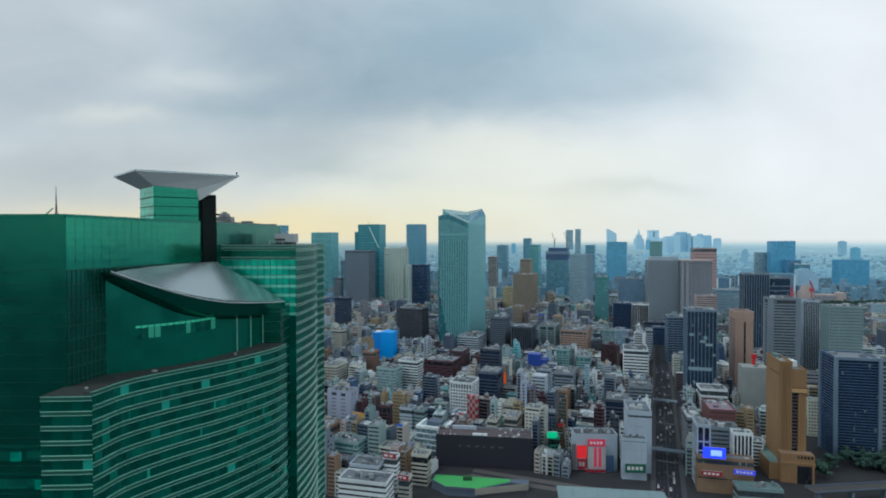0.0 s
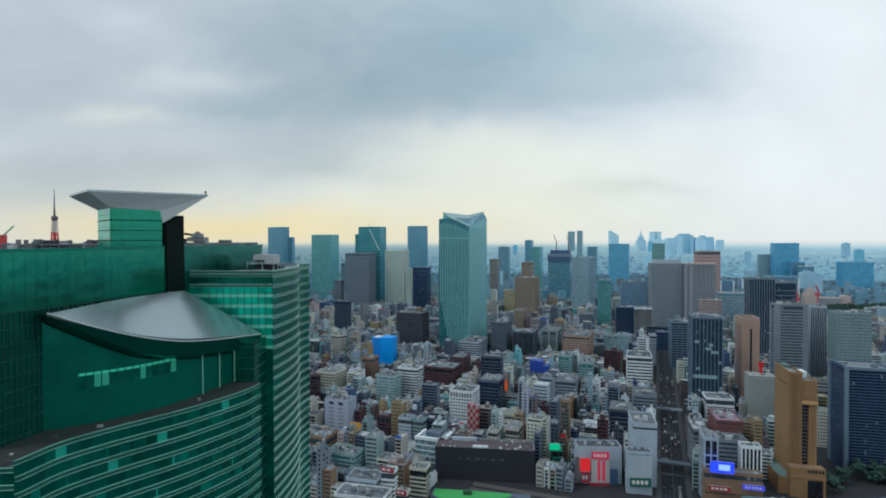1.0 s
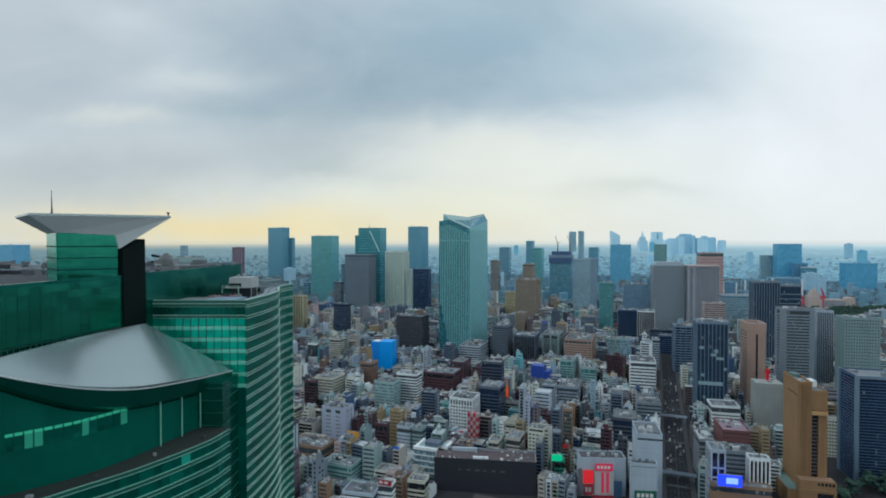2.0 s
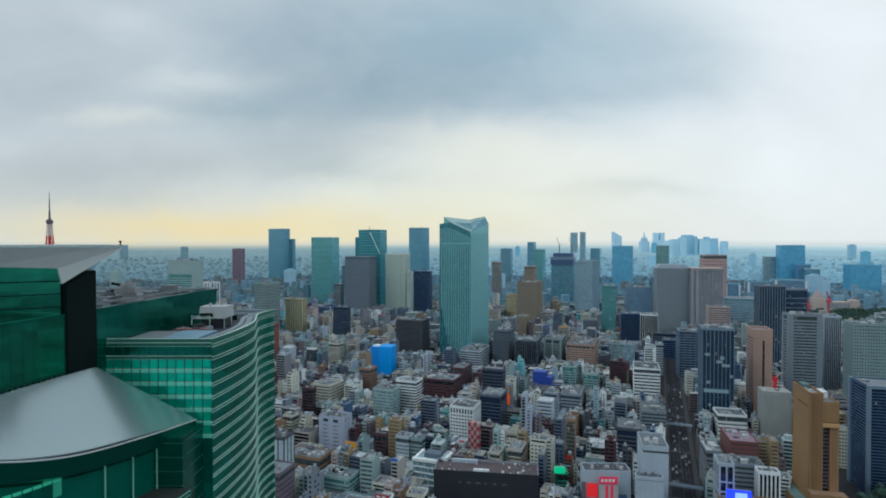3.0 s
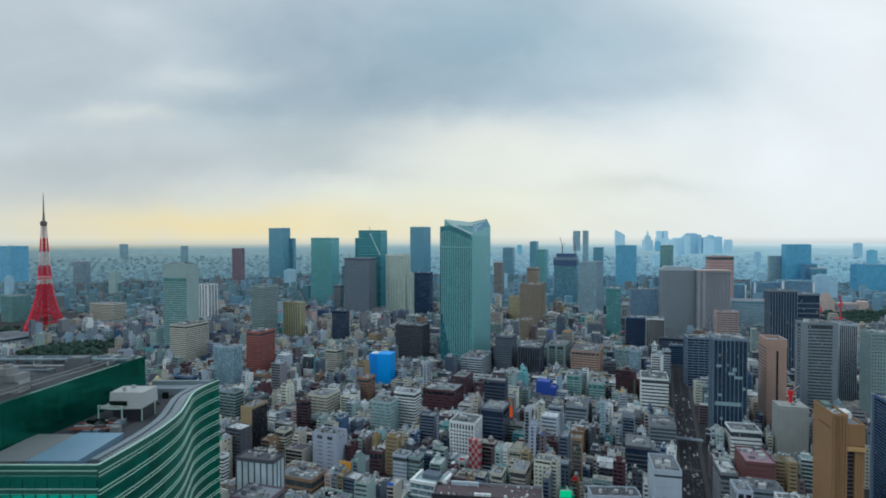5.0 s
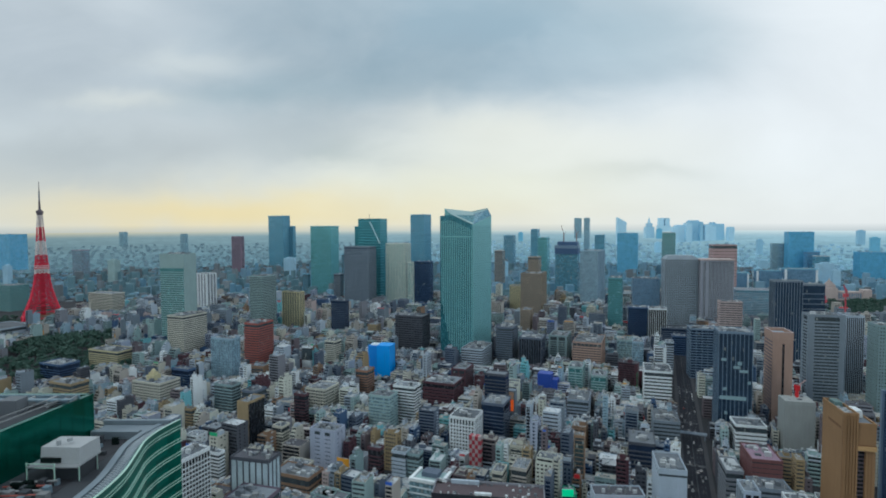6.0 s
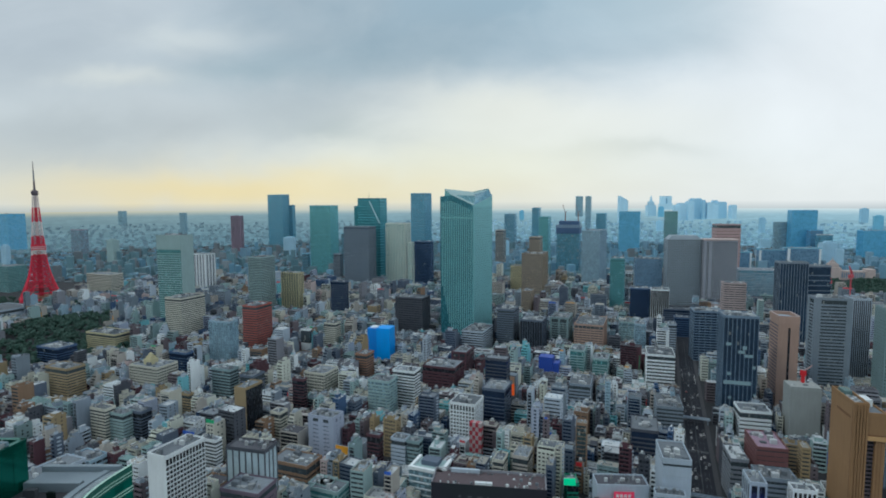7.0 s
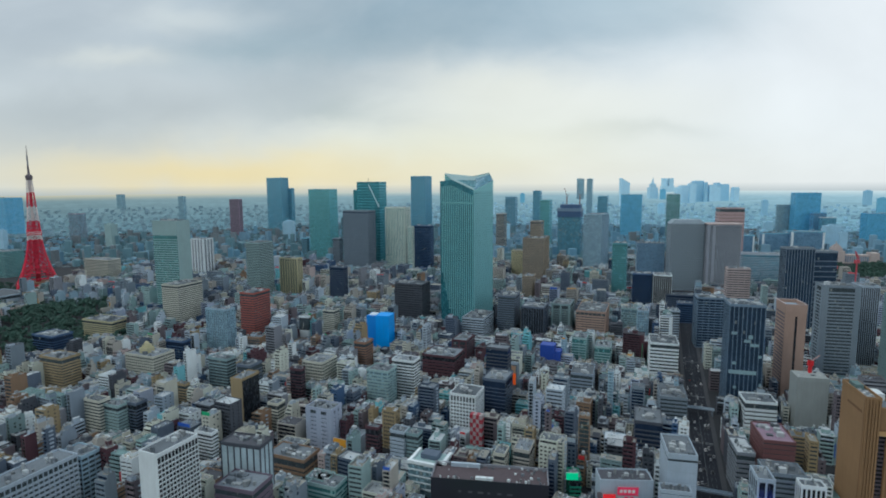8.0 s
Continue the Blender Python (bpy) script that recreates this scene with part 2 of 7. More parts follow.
class Geo:
    """Collects faces with a material index."""

    def __init__(self):
        self.v, self.f, self.m = [], [], []

    def box(self, x0, x1, y0, y1, z0, z1, mi=0, rot=None):
        k = len(self.v)
        pts = [(x0, y0, z0), (x1, y0, z0), (x1, y1, z0), (x0, y1, z0), (x0, y0, z1), (x1, y0, z1), (x1, y1, z1), (x0, y1, z1)]
        if rot:
            cx, cy, a = rot
            c, s = math.cos(a), math.sin(a)
            pts = [(cx + x * c - y * s, cy + x * s + y * c, z) for x, y, z in pts]
        self.v += pts
        self.f += [tuple(k + i for i in q) for q in BOX_F]
        self.m += [mi] * 6
        return self

    def prism(self, low, high, mi=0):
        """A closed solid between two loops of equal length, listed anticlockwise from above."""
        k, n = len(self.v), len(low)
        self.v += [tuple(p) for p in low] + [tuple(p) for p in high]
        self.f += [tuple(k + i for i in reversed(range(n))), tuple(k + n + i for i in range(n))]
        self.f += [(k + i, k + (i + 1) % n, k + n + (i + 1) % n, k + n + i) for i in range(n)]
        self.m += [mi] * (n + 2)
        return self

    def ribbon(self, pts, z0, z1, inner, outer, mi=0):
        """A band along a plan line; outward is to the right of its run."""
        n = len(pts)
        nor = []
        for i in range(n):
            a, b = Vector(pts[max(i - 1, 0)]), Vector(pts[min(i + 1, n - 1)])
            d = (b - a).normalized()
            nor.append(Vector((d.y, -d.x)))
        k = len(self.v)
        for z in (z0, z1):
            for o in (inner, outer):
                self.v += [(p[0] + nn.x * o, p[1] + nn.y * o, z) for p, nn in zip(pts, nor)]
        li, lo, hi, ho = k, k + n, k + 2 * n, k + 3 * n
        for i in range(n - 1):
            self.f += [(lo + i, lo + i + 1, ho + i + 1, ho + i), (li + i + 1, li + i, hi + i, hi + i + 1),
                       (hi + i, ho + i, ho + i + 1, hi + i + 1), (li + i, li + i + 1, lo + i + 1, lo + i)]
        self.f += [(li, lo, ho, hi), (lo + n - 1, li + n - 1, hi + n - 1, ho + n - 1)]
        self.m += [mi] * (4 * (n - 1) + 2)
        return self

    def cyl(self, x, y, z0, z1, r0, r1=None, n=12, mi=0):
        r1 = r0 if r1 is None else r1
        a = [2 * math.pi * i / n for i in range(n)]
        return self.prism([(x + r0 * math.cos(b), y + r0 * math.sin(b), z0) for b in a],
                          [(x + r1 * math.cos(b), y + r1 * math.sin(b), z1) for b in a], mi)

    def beam(self, a, b, r, mi=0, n=4):
        a, b = Vector(a), Vector(b)
        d = (b - a).normalized()
        s = d.cross(Vector((0, 0, 1)))
        s = s.normalized() if s.length > 1e-4 else Vector((1, 0, 0))
        w = s.cross(d)
        ring = [s * (r * math.cos(2 * math.pi * (i + 0.5) / n)) + w * (r * math.sin(2 * math.pi * (i + 0.5) / n)) for i in range(n)]
        return self.prism([a + q for q in ring], [b + q for q in ring], mi)

    def mesh(self, name, mats):
        me = bpy.data.meshes.new(name)
        me.from_pydata(self.v, [], self.f)
        for m in mats:
            me.materials.append(m)
        if len(mats) > 1:
            me.polygons.foreach_set("material_index", self.m)
        me.update()
        return me


def part(name, geo, mats, parent=None, label="", at=None):
    me = geo if isinstance(geo, bpy.types.Mesh) else geo.mesh(name, mats if isinstance(mats, (list, tuple)) else [mats])
    ob = new(name, me)
    if parent:
        ob.parent = parent
    if at:
        ob.location = at
    if label:
        ob["label"] = label
    return ob


def thing(name, m, label, category, group="", kind=""):
    ob = new(name)
    ob.empty_display_size = 2
    ob.matrix_world = m
    return tagged(ob, label, category, group, kind)


TAKEN, HIGH = [], []


def taken(x, y, r):
    TAKEN.append((x, y, r))


def clutter(ob, w, d, z, n, rnd, near):
    """Roof machines, a stair house and tanks."""
    for _ in range(n):
        s = min(5.0, rnd.uniform(0.07, 0.24) * min(w, d))
        px, py = rnd.uniform(-0.5, 0.5) * (w - s * 1.6), rnd.uniform(-0.5, 0.5) * (d - s * 1.6)
        hh = rnd.uniform(0.8, 3.6)
        g = Geo()
        if rnd.random() < 0.25 and s < 5:
            g.cyl(px, py, z, z + hh, s * 0.4, n=10)
            part("water_tank", g, PLANT, ob)
        else:
            g.box(px - s * 0.6, px + s * 0.6, py - s * 0.4, py + s * 0.4, z, z + hh)
            part("roof_unit", g, PLANT if rnd.random() < 0.6 else ROOF, ob)


def tower(x, y, w, d, h, rot, wall, glass, label, floor=3.8, band=1.3, pier=0.0, pier_w=0.6, proud=0.35, joined=False,
          name="office_tower", category="building", top=None, base=0.0, roof=None, units=0, crown=1.6, seed=1, front=True, group="", blank=""):
    """A high building: glazed core, a spandrel at each floor, piers round it, a parapet and roof machines. x, y is the middle of the side towards the camera."""
    rnd = random.Random(seed * 77 + int(x * 3 + y))
    a = radians(rot)
    cx, cy = (x - math.sin(a) * d / 2, y + math.cos(a) * d / 2) if front else (x, y)
    ob = thing(name, pose(cx, cy, 0, 0, 0, rot), label, category, group)
    taken(cx, cy, math.hypot(w, d) / 2)
    HIGH.append((cx, cy, w / 2 + 3, h))
    w2, d2 = w / 2, d / 2
    part("glazed_wall", Geo().box(-w2 + proud, w2 - proud, -d2 + proud, d2 - proud, 0, h - 0.4), glass, ob)
    part("roof", Geo().box(-w2 + 0.1, w2 - 0.1, -d2 + 0.1, d2 - 0.1, h - 0.39, h), roof or ROOF, ob)
    g = Geo()
    for bx in ((-w2, w2, -d2, -d2 + 0.5), (-w2, w2, d2 - 0.5, d2), (-w2, -w2 + 0.5, -d2 + 0.5, d2 - 0.5), (w2 - 0.5, w2, -d2 + 0.5, d2 - 0.5)):
        g.box(*bx, h - crown, h + 1.1)
    part("parapet", g, top or wall, ob)
    n = max(1, int((h - crown) / floor))
    spans = [i * floor for i in range(n)]
    if band > 0:
        if joined:
            g = Geo()
            for z in spans:
                g.box(-w2 + 0.05, w2 - 0.05, -d2 + 0.05, d2 - 0.05, z, z + band)
            part("facade_grid", g, wall, ob)["kind"] = "stuff"
        else:
            me = Geo().box(-w2 + 0.05, w2 - 0.05, -d2 + 0.05, d2 - 0.05, 0, band).mesh("spandrel", [wall])
            for z in spans:
                part("spandrel", me, None, ob, at=(0, 0, z))
    if pier > 0:
        g = Geo()
        me = Geo().box(-pier_w / 2, pier_w / 2, -pier_w / 2, pier_w / 2, 0, h - crown).mesh("pier", [wall])
        spots = []
        for length, other, swap in ((w, d2, False), (d, w2, True)):
            k = max(1, round(length / pier))
            for i in range(k + 1):
                if swap and i in (0, k):
                    continue
                p = -length / 2 + pier_w / 2 + (length - pier_w) * i / k
                for sgn in (-1, 1):
                    q = sgn * (other - pier_w / 2 + 0.1)
                    spots.append((q, p) if swap else (p, q))
        if joined:
            for px, py in spots:
                g.box(px - pier_w / 2, px + pier_w / 2, py - pier_w / 2, py + pier_w / 2, 0, h - crown)
            part("rib_grid", g, wall, ob)["kind"] = "stuff"
        else:
            for px, py in spots:
                part("pier", me, None, ob, at=(px, py, 0))
    for face in blank.split():
        bx = {"front": (-w2 - 0.12, w2 + 0.12, -d2 - 0.12, -d2 + 0.3), "right": (w2 - 0.3, w2 + 0.12, -d2 - 0.1, d2 + 0.1), "left": (-w2 - 0.12, -w2 + 0.3, -d2 - 0.1, d2 + 0.1)}[face]
        part("end_wall", Geo().box(*bx, 0, h + 0.6), wall, ob)
    clutter(ob, w - 2, d - 2, h, units or (3 if joined else 5 + int(w * d / 90)), rnd, True)
    return ob

# ---- facade colours ----
WHITE = facade("white_tile", (0.70, 0.715, 0.70), spread=0.12)
GREY_LIGHT = facade("pale_grey_panel", (0.40, 0.45, 0.50), spread=0.1)
GREY = facade("grey_concrete", (0.24, 0.28, 0.325), spread=0.12)
GREY_WARM = facade("warm_grey_concrete", (0.20, 0.235, 0.265), spread=0.08)
GREY_GREEN = facade("grey_green_tile", (0.21, 0.29, 0.29), spread=0.1)
GREEN_PALE = facade("pale_green_tile", (0.30, 0.40, 0.385), spread=0.1)
# slate blue of far walls, paled and blued with painted haze
GREY_BLUE = facade("hazed_slate_panel", (0.20, 0.46, 0.58), spread=0.12)
PALE_BLUE = facade("pale_blue_panel", (0.31, 0.42, 0.49), spread=0.1)
STEEL_BLUE = facade("steel_blue_rib", (0.20, 0.27, 0.34), 0.45, spread=0.1, metal=0.3)
# azure of far blue towers, with haze put into the colour
AZURE = facade("hazed_azure_panel", (0.13, 0.43, 0.65), spread=0.1)
TEAL_GREY = facade("teal_panel", (0.18, 0.44, 0.48), spread=0.1)
NAVY = facade("navy_panel", (0.06, 0.11, 0.20), 0.5, spread=0.1)
SLATE = facade("slate_panel", (0.105, 0.13, 0.17), spread=0.1)
CHARCOAL = facade("charcoal_stone", (0.075, 0.08, 0.095), spread=0.1)
# stone of two far slabs, lightened and blued by haze in the colour
SLAB_GREY = facade("hazed_grey_stone", (0.29, 0.33, 0.36), spread=0.1)
SLAB_ROSE = facade("hazed_rose_grey_stone", (0.33, 0.335, 0.365), spread=0.1)
ROSE = facade("dusty_rose_stone", (0.44, 0.29, 0.27), spread=0.1)
TEAL_DEEP = facade("deep_teal_panel", (0.10, 0.26, 0.29), spread=0.1)
TAUPE = facade("taupe_stone", (0.23, 0.23, 0.25), spread=0.1)
TAUPE_DARK = facade("dark_taupe_stone", (0.21, 0.22, 0.24), spread=0.1)
DARK_BROWN = facade("dark_brown_stone", (0.15, 0.12, 0.13), spread=0.1)
# ochre brick of far towers, dulled by haze put into the colour
HAZE_BROWN = facade("hazed_ochre_brick", (0.31, 0.245, 0.18), spread=0.1)
BROWN = facade("brown_brick", (0.26, 0.16, 0.10), spread=0.1)
BRICK = facade("orange_brick", (0.28, 0.145, 0.09), spread=0.1)
BRICK_RED = facade("dark_red_tile", (0.33, 0.09, 0.07), spread=0.1)
MAROON = facade("maroon_tile", (0.095, 0.042, 0.052), spread=0.1)
MAUVE = facade("mauve_tile", (0.30, 0.20, 0.25), spread=0.1)
SALMON = facade("salmon_stone", (0.40, 0.26, 0.20), spread=0.1)
PINK = facade("pale_pink_stone", (0.47, 0.36, 0.33), spread=0.1)
CREAM = facade("cream_tile", (0.53, 0.50, 0.41), spread=0.1)
BEIGE = facade("beige_tile", (0.42, 0.38, 0.33), spread=0.1)
YELLOW = facade("mustard_stone", (0.48, 0.42, 0.25), spread=0.1)
TAN = facade("tan_tile", (0.32, 0.235, 0.13), spread=0.1)
LAVENDER = facade("lavender_grey_tile", (0.36, 0.39, 0.47), spread=0.1)
PALE_STONE = facade("pale_stone", (0.62, 0.62, 0.52), spread=0.08)
# for far towers: haze is put into this pale grey
FAR_GREY = facade("hazed_grey_far_panel", (0.30, 0.385, 0.40), spread=0.1)
MAUVE_DARK = facade("dark_mauve_tile", (0.15, 0.115, 0.145), spread=0.1)
WINE_WALL = facade("wine_red_wall", (0.18, 0.08, 0.08), spread=0.1)
# pale blue with the haze of distance put into it
HAZE_BLUE = facade("hazed_blue_panel", (0.36, 0.53, 0.62), spread=0.1)
STONE_GREY = facade("stone_grey_panel", (0.30, 0.31, 0.29), spread=0.1)
GREEN_SIGN = facade("green_sign_panel", (0.03, 0.27, 0.17), spread=0.05)
HOTEL = facade("ochre_stone", (0.29, 0.165, 0.08), spread=0.1)

# ---- ground ----
RIM = 176.0


def rise(r):
    """The land climbs slowly to a far rim."""
    k = max(0.0, (r - 3000.0) / 1900.0)
    return RIM * k ** 1.35


def build_ground():
    rings = [0, 60, 150, 300, 500, 800, 1200, 1700, 2300, 3000, 3200]
    n = 96
    v, f = [(0, 0, 0)], []
    for r in rings[1:]:
        v += [(r * math.cos(2 * math.pi * i / n), r * math.sin(2 * math.pi * i / n), rise(r)) for i in range(n)]
    f += [(0, 1 + i, 1 + (i + 1) % n) for i in range(n)]
    for k in range(len(rings) - 2):
        a, b = 1 + k * n, 1 + (k + 1) * n
        f += [(a + i, b + i, b + (i + 1) % n, a + (i + 1) % n) for i in range(n)]
    me = bpy.data.meshes.new("ground")
    me.from_pydata(v, [], f)
    me.materials.append(plain("asphalt_ground", (0.036, 0.040, 0.047), 0.9, 0, 0.5, 0.5))
    tagged(new("ground", me), "dark asphalt and paving of a dense city plain", "ground", kind="structure")


build_ground()


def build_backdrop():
    """The plain beyond three kilometres, glowing with painted haze, up to the horizon."""
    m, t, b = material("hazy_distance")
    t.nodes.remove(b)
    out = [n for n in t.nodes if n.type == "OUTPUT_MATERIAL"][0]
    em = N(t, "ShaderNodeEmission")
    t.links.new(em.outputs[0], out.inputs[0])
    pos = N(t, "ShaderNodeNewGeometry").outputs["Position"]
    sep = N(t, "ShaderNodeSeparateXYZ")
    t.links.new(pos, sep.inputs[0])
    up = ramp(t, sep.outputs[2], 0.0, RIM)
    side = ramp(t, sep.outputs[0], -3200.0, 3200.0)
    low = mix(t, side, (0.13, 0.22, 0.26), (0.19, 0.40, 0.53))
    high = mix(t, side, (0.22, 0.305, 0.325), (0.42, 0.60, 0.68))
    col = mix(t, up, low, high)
    # the rim pales towards the sky, haze put into the glow colour
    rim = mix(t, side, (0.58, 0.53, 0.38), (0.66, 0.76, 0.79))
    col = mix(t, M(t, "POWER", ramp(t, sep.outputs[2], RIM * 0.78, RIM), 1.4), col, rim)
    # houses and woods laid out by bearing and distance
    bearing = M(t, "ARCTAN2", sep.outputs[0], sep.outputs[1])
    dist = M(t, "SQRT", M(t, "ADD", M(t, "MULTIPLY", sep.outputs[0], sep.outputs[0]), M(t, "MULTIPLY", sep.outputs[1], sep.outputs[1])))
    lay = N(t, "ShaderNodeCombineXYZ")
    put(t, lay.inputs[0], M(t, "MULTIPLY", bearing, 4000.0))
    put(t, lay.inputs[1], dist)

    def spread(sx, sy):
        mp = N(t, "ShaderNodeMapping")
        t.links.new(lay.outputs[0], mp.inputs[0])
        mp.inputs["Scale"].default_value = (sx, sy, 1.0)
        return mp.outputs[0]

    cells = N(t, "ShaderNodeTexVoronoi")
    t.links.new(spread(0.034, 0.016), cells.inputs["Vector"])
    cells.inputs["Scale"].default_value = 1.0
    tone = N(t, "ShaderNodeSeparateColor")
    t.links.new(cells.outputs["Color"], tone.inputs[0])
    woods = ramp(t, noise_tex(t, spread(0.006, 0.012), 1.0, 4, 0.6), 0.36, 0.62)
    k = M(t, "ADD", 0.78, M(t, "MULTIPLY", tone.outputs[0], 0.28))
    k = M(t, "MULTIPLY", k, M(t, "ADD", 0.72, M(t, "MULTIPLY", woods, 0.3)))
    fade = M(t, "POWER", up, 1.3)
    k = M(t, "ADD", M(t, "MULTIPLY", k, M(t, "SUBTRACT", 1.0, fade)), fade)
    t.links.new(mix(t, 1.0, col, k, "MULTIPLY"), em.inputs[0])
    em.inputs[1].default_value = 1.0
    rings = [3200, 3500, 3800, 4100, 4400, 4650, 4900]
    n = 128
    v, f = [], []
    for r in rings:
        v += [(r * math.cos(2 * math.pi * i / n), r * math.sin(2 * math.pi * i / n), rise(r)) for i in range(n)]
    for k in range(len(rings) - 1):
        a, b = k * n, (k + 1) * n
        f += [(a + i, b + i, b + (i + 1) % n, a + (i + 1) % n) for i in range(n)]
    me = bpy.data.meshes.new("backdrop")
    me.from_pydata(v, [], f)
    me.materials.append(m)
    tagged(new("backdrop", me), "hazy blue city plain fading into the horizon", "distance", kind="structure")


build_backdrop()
GRID = -21.5
GA = radians(GRID)
GU, GV = Vector((math.cos(GA), math.sin(GA))), Vector((-math.sin(GA), math.cos(GA)))


def plan(p, q):
    """Street-grid coordinates to the world."""
    c = GU * p + GV * q
    return c.x, c.y


AVE, AVE_W = 18.5, 27.0


def build_avenue():
    road = thing("road_avenue", pose(0, 0, 0), "wide grey asphalt avenue with white lane markings", "road", kind="structure")
    part("carriageway", Geo().box(AVE - AVE_W / 2 + 4, AVE + AVE_W / 2 - 4, 250, 1500, 0.0, 0.02, rot=(0, 0, GA)), plain("avenue_asphalt", (0.020, 0.024, 0.034), 0.85, 0, 0.6, 0.4), road)
    for s in (-1, 1):
        x = AVE + s * (AVE_W / 2 - 2)
        part("kerb_pavement", Geo().box(x - 2, x + 2, 250, 1500, 0.0, 0.17, rot=(0, 0, GA)), plain("pavement_slabs", (0.05, 0.055, 0.065), 0.9), road)
    paint = plain("road_paint", (0.13, 0.145, 0.16), 0.8)
    g = Geo()
    for k in range(90):
        q = 300 + k * 11
        for lane in (-6.2, -3.1, 3.1, 6.2):
            g.box(AVE + lane - 0.1, AVE + lane + 0.1, q, q + 5, 0.024, 0.028, rot=(0, 0, GA))
    g.box(AVE - 0.15, AVE + 0.15, 250, 1500, 0.024, 0.03, rot=(0, 0, GA))
    part("lane_markings", g, paint, road)["kind"] = "stuff"
    g = Geo()
    for q in (404, 500, 610, 730, 860):
        for k in range(18):
            x = AVE - 8.6 + k
            g.box(x, x + 0.5, q, q + 4, 0.024, 0.028, rot=(0, 0, GA))
    part("crosswalk_stripes", g, paint, road)["kind"] = "stuff"
    for q in (407, 418, 613, 735):
        part("cross_street", Geo().box(-140, AVE - 9.6, q, q + 7, 0.0, 0.015, rot=(0, 0, GA)), plain("side_street_asphalt", (0.09, 0.088, 0.09), 0.8), road)


build_avenue()
for word in ("avenue_asphalt", "asphalt_ground"):
    MATS[word].node_tree.nodes["Principled BSDF"].inputs["Specular IOR Level"].default_value = 0.2

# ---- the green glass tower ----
# six tones of one green glass; what each face reflects is put into colour
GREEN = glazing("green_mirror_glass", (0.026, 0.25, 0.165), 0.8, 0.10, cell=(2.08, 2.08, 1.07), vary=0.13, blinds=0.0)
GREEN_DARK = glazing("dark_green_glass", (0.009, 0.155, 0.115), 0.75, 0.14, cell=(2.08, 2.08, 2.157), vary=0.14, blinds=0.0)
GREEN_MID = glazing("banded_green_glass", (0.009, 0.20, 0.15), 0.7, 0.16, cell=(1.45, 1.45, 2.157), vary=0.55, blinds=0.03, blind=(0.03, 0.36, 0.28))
GREEN_LIT = glazing("brightened_green_glass", (0.015, 0.50, 0.345), 0.5, 0.14, cell=(1.42, 1.42, 2.157), vary=0.45, blinds=0.0)
GREEN_DEEP = glazing("deep_green_glass", (0.006, 0.125, 0.095), 0.35, 0.3, cell=(2.85, 2.85, 2.157), vary=0.6, blinds=0.0)
GREEN_DEEP.node_tree.nodes["Principled BSDF"].inputs["Specular IOR Level"].default_value = 0.15
GREEN_PANE = glazing("reflect_green_glass", (0.014, 0.30, 0.22), 0.6, 0.16, cell=(2.85, 2.85, 2.157), vary=0.5, blinds=0.0)
FRIT = plain("pale_green_fritted_glass", (0.16, 0.72, 0.58), 0.35, 0.2, 0.5, 0.2)
SPANDREL = plain("grey_green_spandrel_glass", (0.018, 0.12, 0.095), 0.3, 0.2)
RAIL = plain("pale_green_aluminium", (0.24, 0.54, 0.44), 0.45, 0.2)
RAIL_PALE = plain("pale_aluminium_rail", (0.46, 0.70, 0.62), 0.4, 0.2)
MULLION = plain("green_mullion", (0.03, 0.16, 0.125), 0.4, 0.4)
METAL = plain("silver_roof_metal", (0.34, 0.43, 0.46), 0.22, 0.75, 0.3, 0.15)
SOFFIT = plain("grey_soffit_panel", (0.50, 0.56, 0.58), 0.6, 0.1, 0.3, 0.15)
DARKPIER = plain("dark_stone_pier", (0.005, 0.012, 0.012), 0.7)
DARKPIER.node_tree.nodes["Principled BSDF"].inputs["Specular IOR Level"].default_value = 0.06
ROOF_DECK = plain("roof_deck", (0.042, 0.052, 0.066), 0.85, 0, 0.6, 0.4)
ROOF_BLUE = plain("blue_roof_sheet", (0.15, 0.23, 0.29), 0.5, 0, 0.5, 0.3)


def curve(pts, n):
    """A smooth line through plan points (Catmull-Rom)."""
    P = [Vector(p) for p in pts]
    P = [P[0] * 2 - P[1]] + P + [P[-1] * 2 - P[-2]]
    out = []
    for k in range(len(P) - 3):
        a, b, c, d = P[k:k + 4]
        for i in range(n):
            t = i / n
            out.append(tuple(0.5 * ((2 * b) + (c - a) * t + (2 * a - 5 * b + 4 * c - d) * t * t + (3 * b - a - 3 * c + d) * t ** 3)))
    return out + [tuple(P[-2])]


LAMP_PANE = glow("lit_green_pane", (0.03, 0.32, 0.21), 0.12)
LAMP_STRIP = glow("lit_window_strip", (0.05, 0.46, 0.28), 0.28)
W0, W1, W2 = (-57.0, 46.2), (-51.6, 77.4), (-47.4, 116.8)
ZTOP, ZWING, ZTERR = 205.7, 200.8, 181.3
FL = 1.97
# the tower is drawn at a smaller size and enlarged about this point
TOWER_AT, TOWER_K = (-4.335, -30.847, 202.034), 1.095
ZBASE = TOWER_AT[2] * (TOWER_K - 1) / TOWER_K


def grid_wall(parent, a, b, z0, z1, mat, step, row, out=0.0, name="glass_pane", gap=0.07):
    """A curtain wall between two plan points: single panes with open joints."""
    a, b = Vector(a), Vector(b)
    d = (b - a)
    L = d.length
    ang = math.atan2(d.y, d.x)
    n = max(1, round(L / step))
    m = max(1, round((z1 - z0) / row))
    sw, sh = L / n, (z1 - z0) / m
    me = Geo().box(gap / 2, sw - gap / 2, -0.06 - out, 0.0 - out, gap / 2, sh - gap / 2).mesh(name, [mat])
    for i in range(n):
        for j in range(m):
            ob = part(name, me, None, parent, at=(a.x + d.x * i / n, a.y + d.y * i / n, z0 + j * sh))
            ob.rotation_euler = (0, 0, ang)


